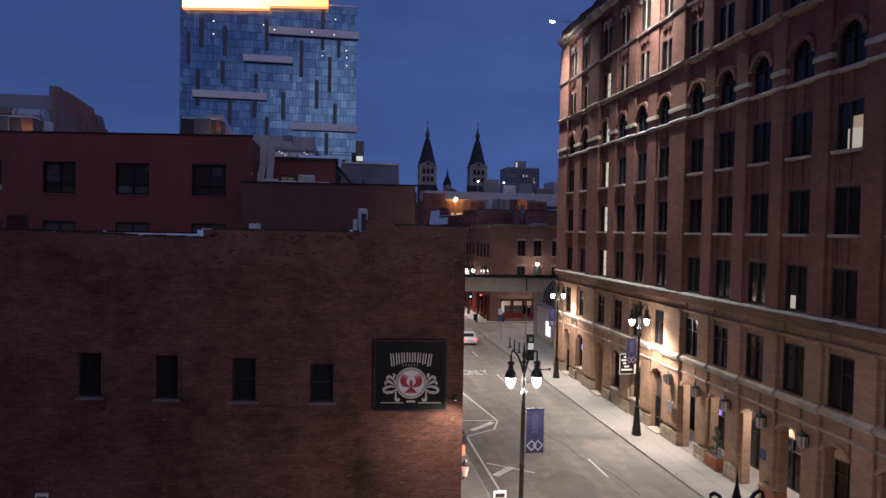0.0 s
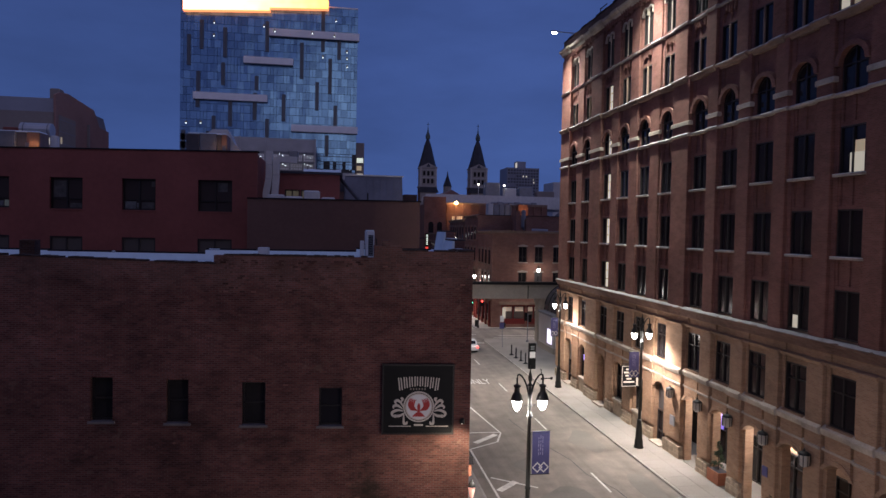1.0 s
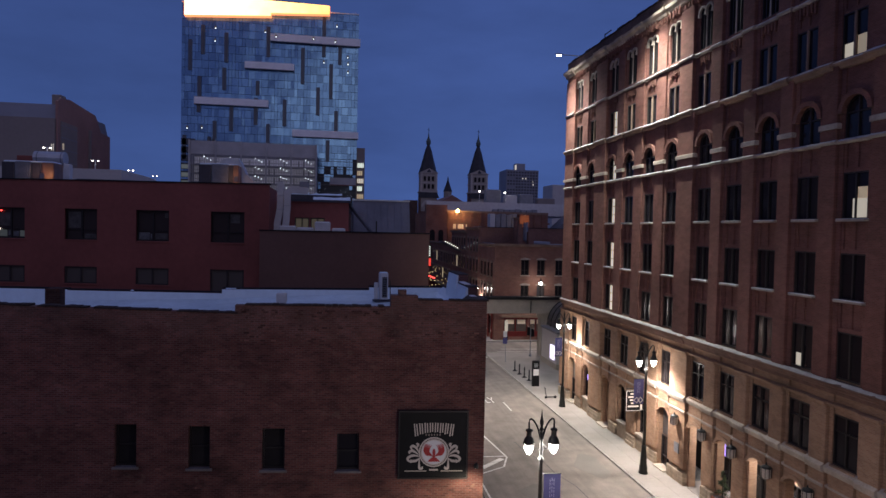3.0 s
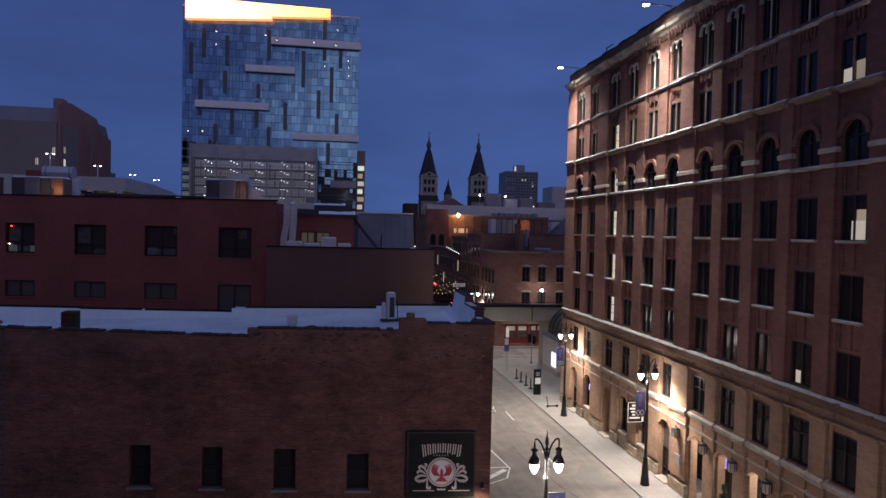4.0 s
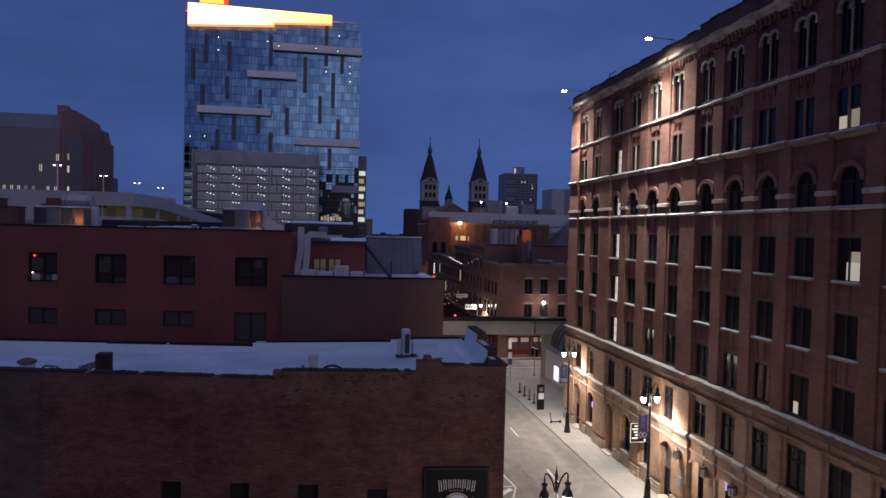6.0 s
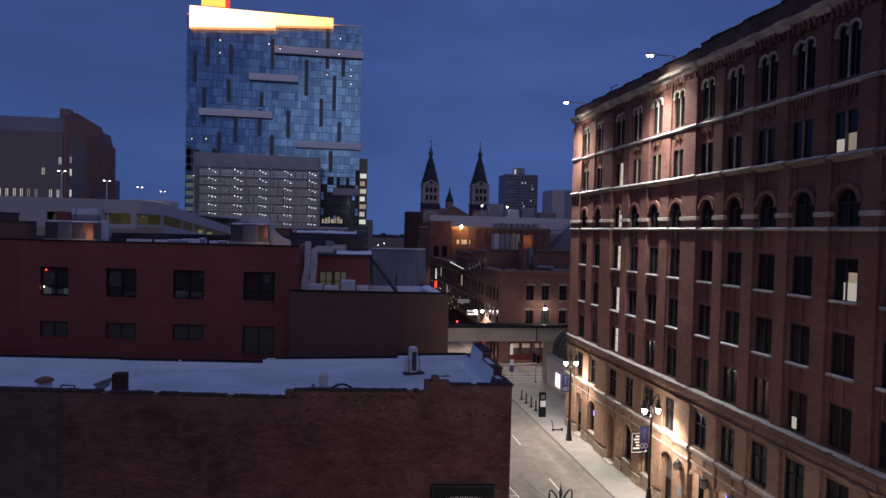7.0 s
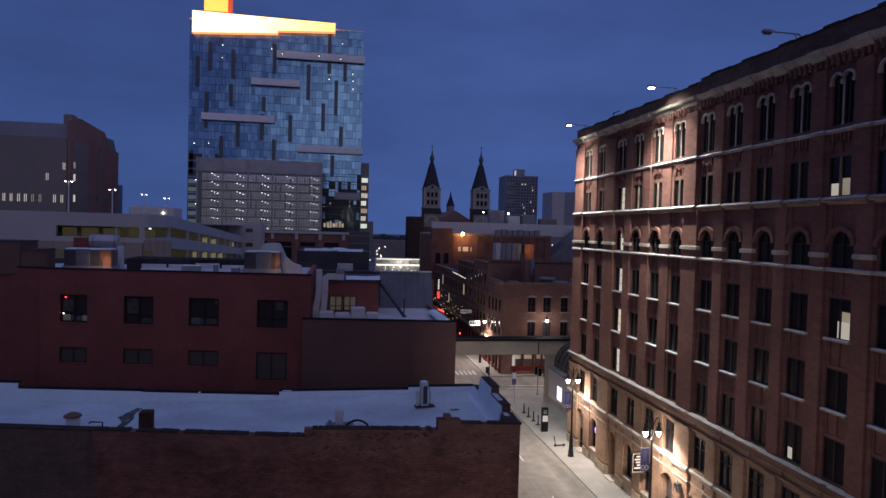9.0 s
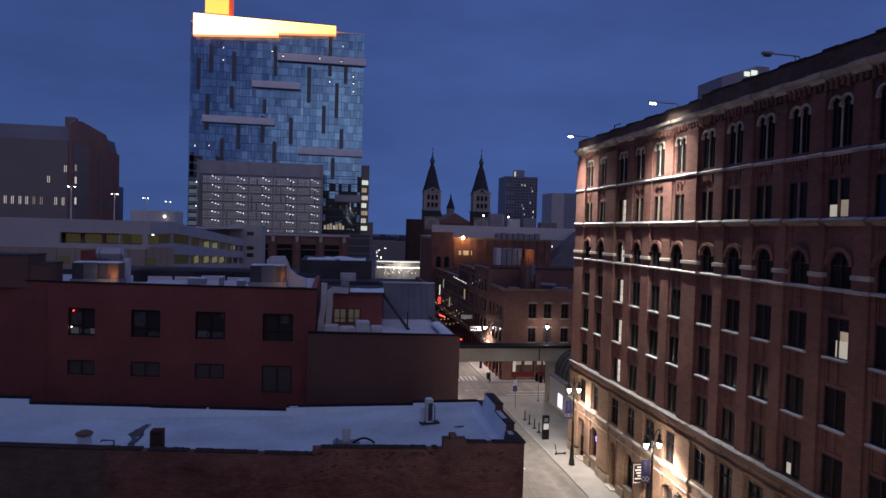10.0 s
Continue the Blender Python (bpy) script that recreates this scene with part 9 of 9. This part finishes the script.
part("arm", tube(B(), [(LX, 28.0, LZ + 0.08), (LX, 27.72, LZ + 0.1), (LX - 0.05, 27.66, LZ + 0.05)], 0.025, 6), "iron", wl)
part("head", lathe(B(), LX - 0.05, 27.62, [(0.02, LZ + 0.13), (0.09, LZ + 0.09), (0.11, LZ - 0.06), (0.09, LZ - 0.06)], 8), "iron", wl)
part("lens", lathe(B(), LX - 0.05, 27.62, [(0.09, LZ - 0.05), (0.06, LZ - 0.08), (0.01, LZ - 0.085)], 8), "strip", wl, "warm glowing lens")
spot_light("corner_beam", (LX - 0.05, 26.7, LZ - 0.3), (LX - 1.5, 27.9, LZ - 4.0), 420, (1.0, 0.86, 0.64), 156, 0.9)

ts = thing("traffic_light", "black traffic light on a slim pole, green and red lenses lit", "traffic light", at=(20.9, 101.9, 0))
part("pole", lathe(B(), 20.9, 101.9, [(0.16, 0.0), (0.14, 0.4), (0.07, 0.5), (0.06, 4.6)], 8), "iron", ts)
part("arm", tube(B(), [(21.3, 101.8, 4.3), (20.9, 101.9, 4.4), (19.7, 101.8, 4.4)], 0.05, 6), "iron", ts)
for x, lens, mat in ((19.72, "green_lens", "green_lamp"), (21.35, "red_lens", "red_lamp")):
    hd = part("head", cut_box(B(), x - 0.19, x + 0.19, 101.5, 101.75, 3.55, 4.6, 0.03), "black", ts)
    part(lens, ball(B(), x, 101.5, 4.05 if lens == "green_lens" else 4.3, 0.14, 6), mat, hd, "glowing lens")

th = thing("traffic_light", "black traffic light hung from a mast arm, red lens lit", "traffic light", at=(12.6, 101.9, 0))
part("mast", lathe(B(), 12.6, 101.9, [(0.2, 0.0), (0.17, 0.5), (0.10, 0.6), (0.07, 8.0)], 8), "iron", th)
part("arm", tube(B(), [(12.6, 101.9, 7.4), (13.6, 101.9, 7.75), (15.8, 101.9, 7.85)], 0.05, 6), "iron", th)
hd = part("head", cut_box(B(), 15.48, 15.86, 101.5, 101.8, 6.6, 7.65, 0.03), "black", th)
part("red_lens", ball(B(), 15.67, 101.5, 7.1, 0.14, 6), "red_lamp", hd, "glowing red lens")
for z in (6.95, 6.8):
    part("dark_lens", ball(B(), 15.67, 101.51, z - 0.05, 0.06, 6), "void", hd)

# ---- skyline ----
tower = thing("far_tower", "far grey residential tower with rows of small windows", "tower", "far towers", at=(252, 890, 0))
part("body", box(B(), 229.5, 276, 880, 920, 0, 104.6), "tower_far", tower)
part("roof_house", box(B(), 245, 258, 885, 900, 104.6, 114.0), "tower_far", tower)
for k in range(20):
    for j in range(11):
        if j < 3 and k % 3 == 2:
            continue
        x = 231.2 + 4.1 * j
        part("window", box(B(), x, x + 2.5, 879.6, 880, 22 + 4.1 * k, 24.3 + 4.1 * k), "far_pane", tower)
for j in range(12):
    part("fin", box(B(), 229.9 + 4.1 * j, 230.8 + 4.1 * j, 878.9, 879.98, 0, 104.6), "tower_far", tower)
part("light_strip", box(B(), 244.2, 245, 884, 890, 105, 112), "lit", tower)
rnd = random.Random(4)
for k in range(16):
    x, zz = rnd.uniform(252, 274), 22 + 4.1 * rnd.randrange(19)
    part("lit_window", box(B(), x, x + 1.4, 879.2, 879.5, zz, zz + 1.9), "lit", tower)
slab = thing("far_slab", "plain far tower block, pale in the dusk", "tower", "far towers", at=(252, 710, 0))
# Lighter left and bluer right face: their lighting is set by two materials.
part("body", box(B(), 236.3, 251, 700, 735, 0, 71.6), "precast", slab)
part("side_body", box(B(), 251, 284, 702, 735, 0, 72.0), "tower_far", slab)
corner = thing("far_roof_block", "pale far building top with white lit signs", "building", at=(132, 205, 0))
part("body", prism(B(), [(123.5, 0), (123.5, 80.3), (136.5, 84.6), (141.0, 84.6), (141.0, 0)], "y", 200, 215), "tower_far", corner)
part("lit_sign", box(B(), 131.6, 133.6, 199.7, 200, 80.9, 82.4), "lit_white", corner)
part("lit_sign", box(B(), 134.2, 136.4, 199.7, 200, 81.1, 83.0), "lit_white", corner)
rnd = random.Random(9)
for k in range(46):
    x = -420 + 26 * k + rnd.uniform(-8, 8)
    y = rnd.uniform(520, 900)
    w, h = rnd.uniform(18, 44), rnd.uniform(9, 24)
    s = single("far_house_block", box(B(), x, x + w, y, y + 20, -0.2, h), rnd.choice(["dark_block", "tower_far", "brick_church"]), "low dark far building on the skyline", "building", "skyline buildings")
sgn = thing("far_lit_block", "far block with a small white lit sign", "building", at=(20, 700, 0))
part("body", box(B(), 5, 35, 700, 720, 0, 32), "dark_block", sgn)
part("lit_sign", box(B(), 14, 24, 699.5, 700, 28.5, 30.5), "lit_white", sgn)
bm = B()
rnd = random.Random(14)
for k in range(46):
    x, y, zz = rnd.uniform(2, 24), rnd.uniform(300, 480), rnd.uniform(4, 14)
    ball(bm, x, y, zz, rnd.uniform(0.12, 0.3), 4)
for k in range(40):
    x, y, zz = rnd.uniform(60, 160), rnd.uniform(300, 500), rnd.uniform(5, 20)
    ball(bm, x, y, zz, rnd.uniform(0.12, 0.26), 4)
tagged(new("far_lights", finish("far_lights", bm, "bulb_far")), "scattered far street lights", "street lights", kind="stuff")
# far woods and roofs as one rough dark belt
bm = B()
for k in range(240):
    x = -900 + 8.5 * k
    h = 14 + 6 * noise.noise((x * 0.02, 1.0, 2.0)) + rnd.uniform(-1.5, 2.5)
    lathe(bm, x, 1000 + rnd.uniform(-30, 30), [(7, 0), (7.5, h * 0.6), (3.5, h)], 6)
tagged(new("far_trees", finish("far_trees", bm, "slate")), "dark belt of far trees", "trees", kind="stuff")

# plain unseen block behind the viewer, added to dim the west sky's light
lot = thing("lot_building", "plain dark brick building closing the parking lot", "building", at=(-48, -22, 0))
part("wall", box(B(), -74, -24, -46, 2, -0.2, 24.0), "brick_church", lot)
part("roof", box(B(), -74, -24, -46, 2, 24.0, 24.3), "tar", lot)

# ---- weathered bricks of the tavern wall, standing out of line one by one ----
rnd = random.Random(29)
loose = [finish("brick", cut_box(B(), -0.10 * f, 0.10 * f, -0.012 - d, 0.05, 0.0, 0.066, 0.006), "brick_loose") for f, d in ((1.0, 0.0), (1.0, 0.012), (0.5, 0.006), (1.0, 0.02))]
for k in range(290):
    x = rnd.uniform(-6.0, 4.0) if k < 200 else rnd.uniform(-15.4, 4.0)
    z = 14.12 - 1.5 * rnd.random() ** 1.6 if k < 200 else rnd.uniform(4.0, 13.8)
    if x < -6.1:
        z = min(z, 13.7)
    z = round(z / 0.078) * 0.078 + 0.006
    x = round(x / 0.2165) * 0.2165 + (0.108 if round(z / 0.078) % 2 else 0.0)
    if any(a - 0.3 < x < b + 0.3 and c - 0.2 < z < d + 0.3 for a, b, c, d in WINS + [(0.5, 3.6, 7.0, 10.1)]):
        continue
    part_mesh("brick", loose[(k * 7) % 4], tavern, (x, FACE - 0.26 + 0.095 * (4.2 - x), z), -0.095)
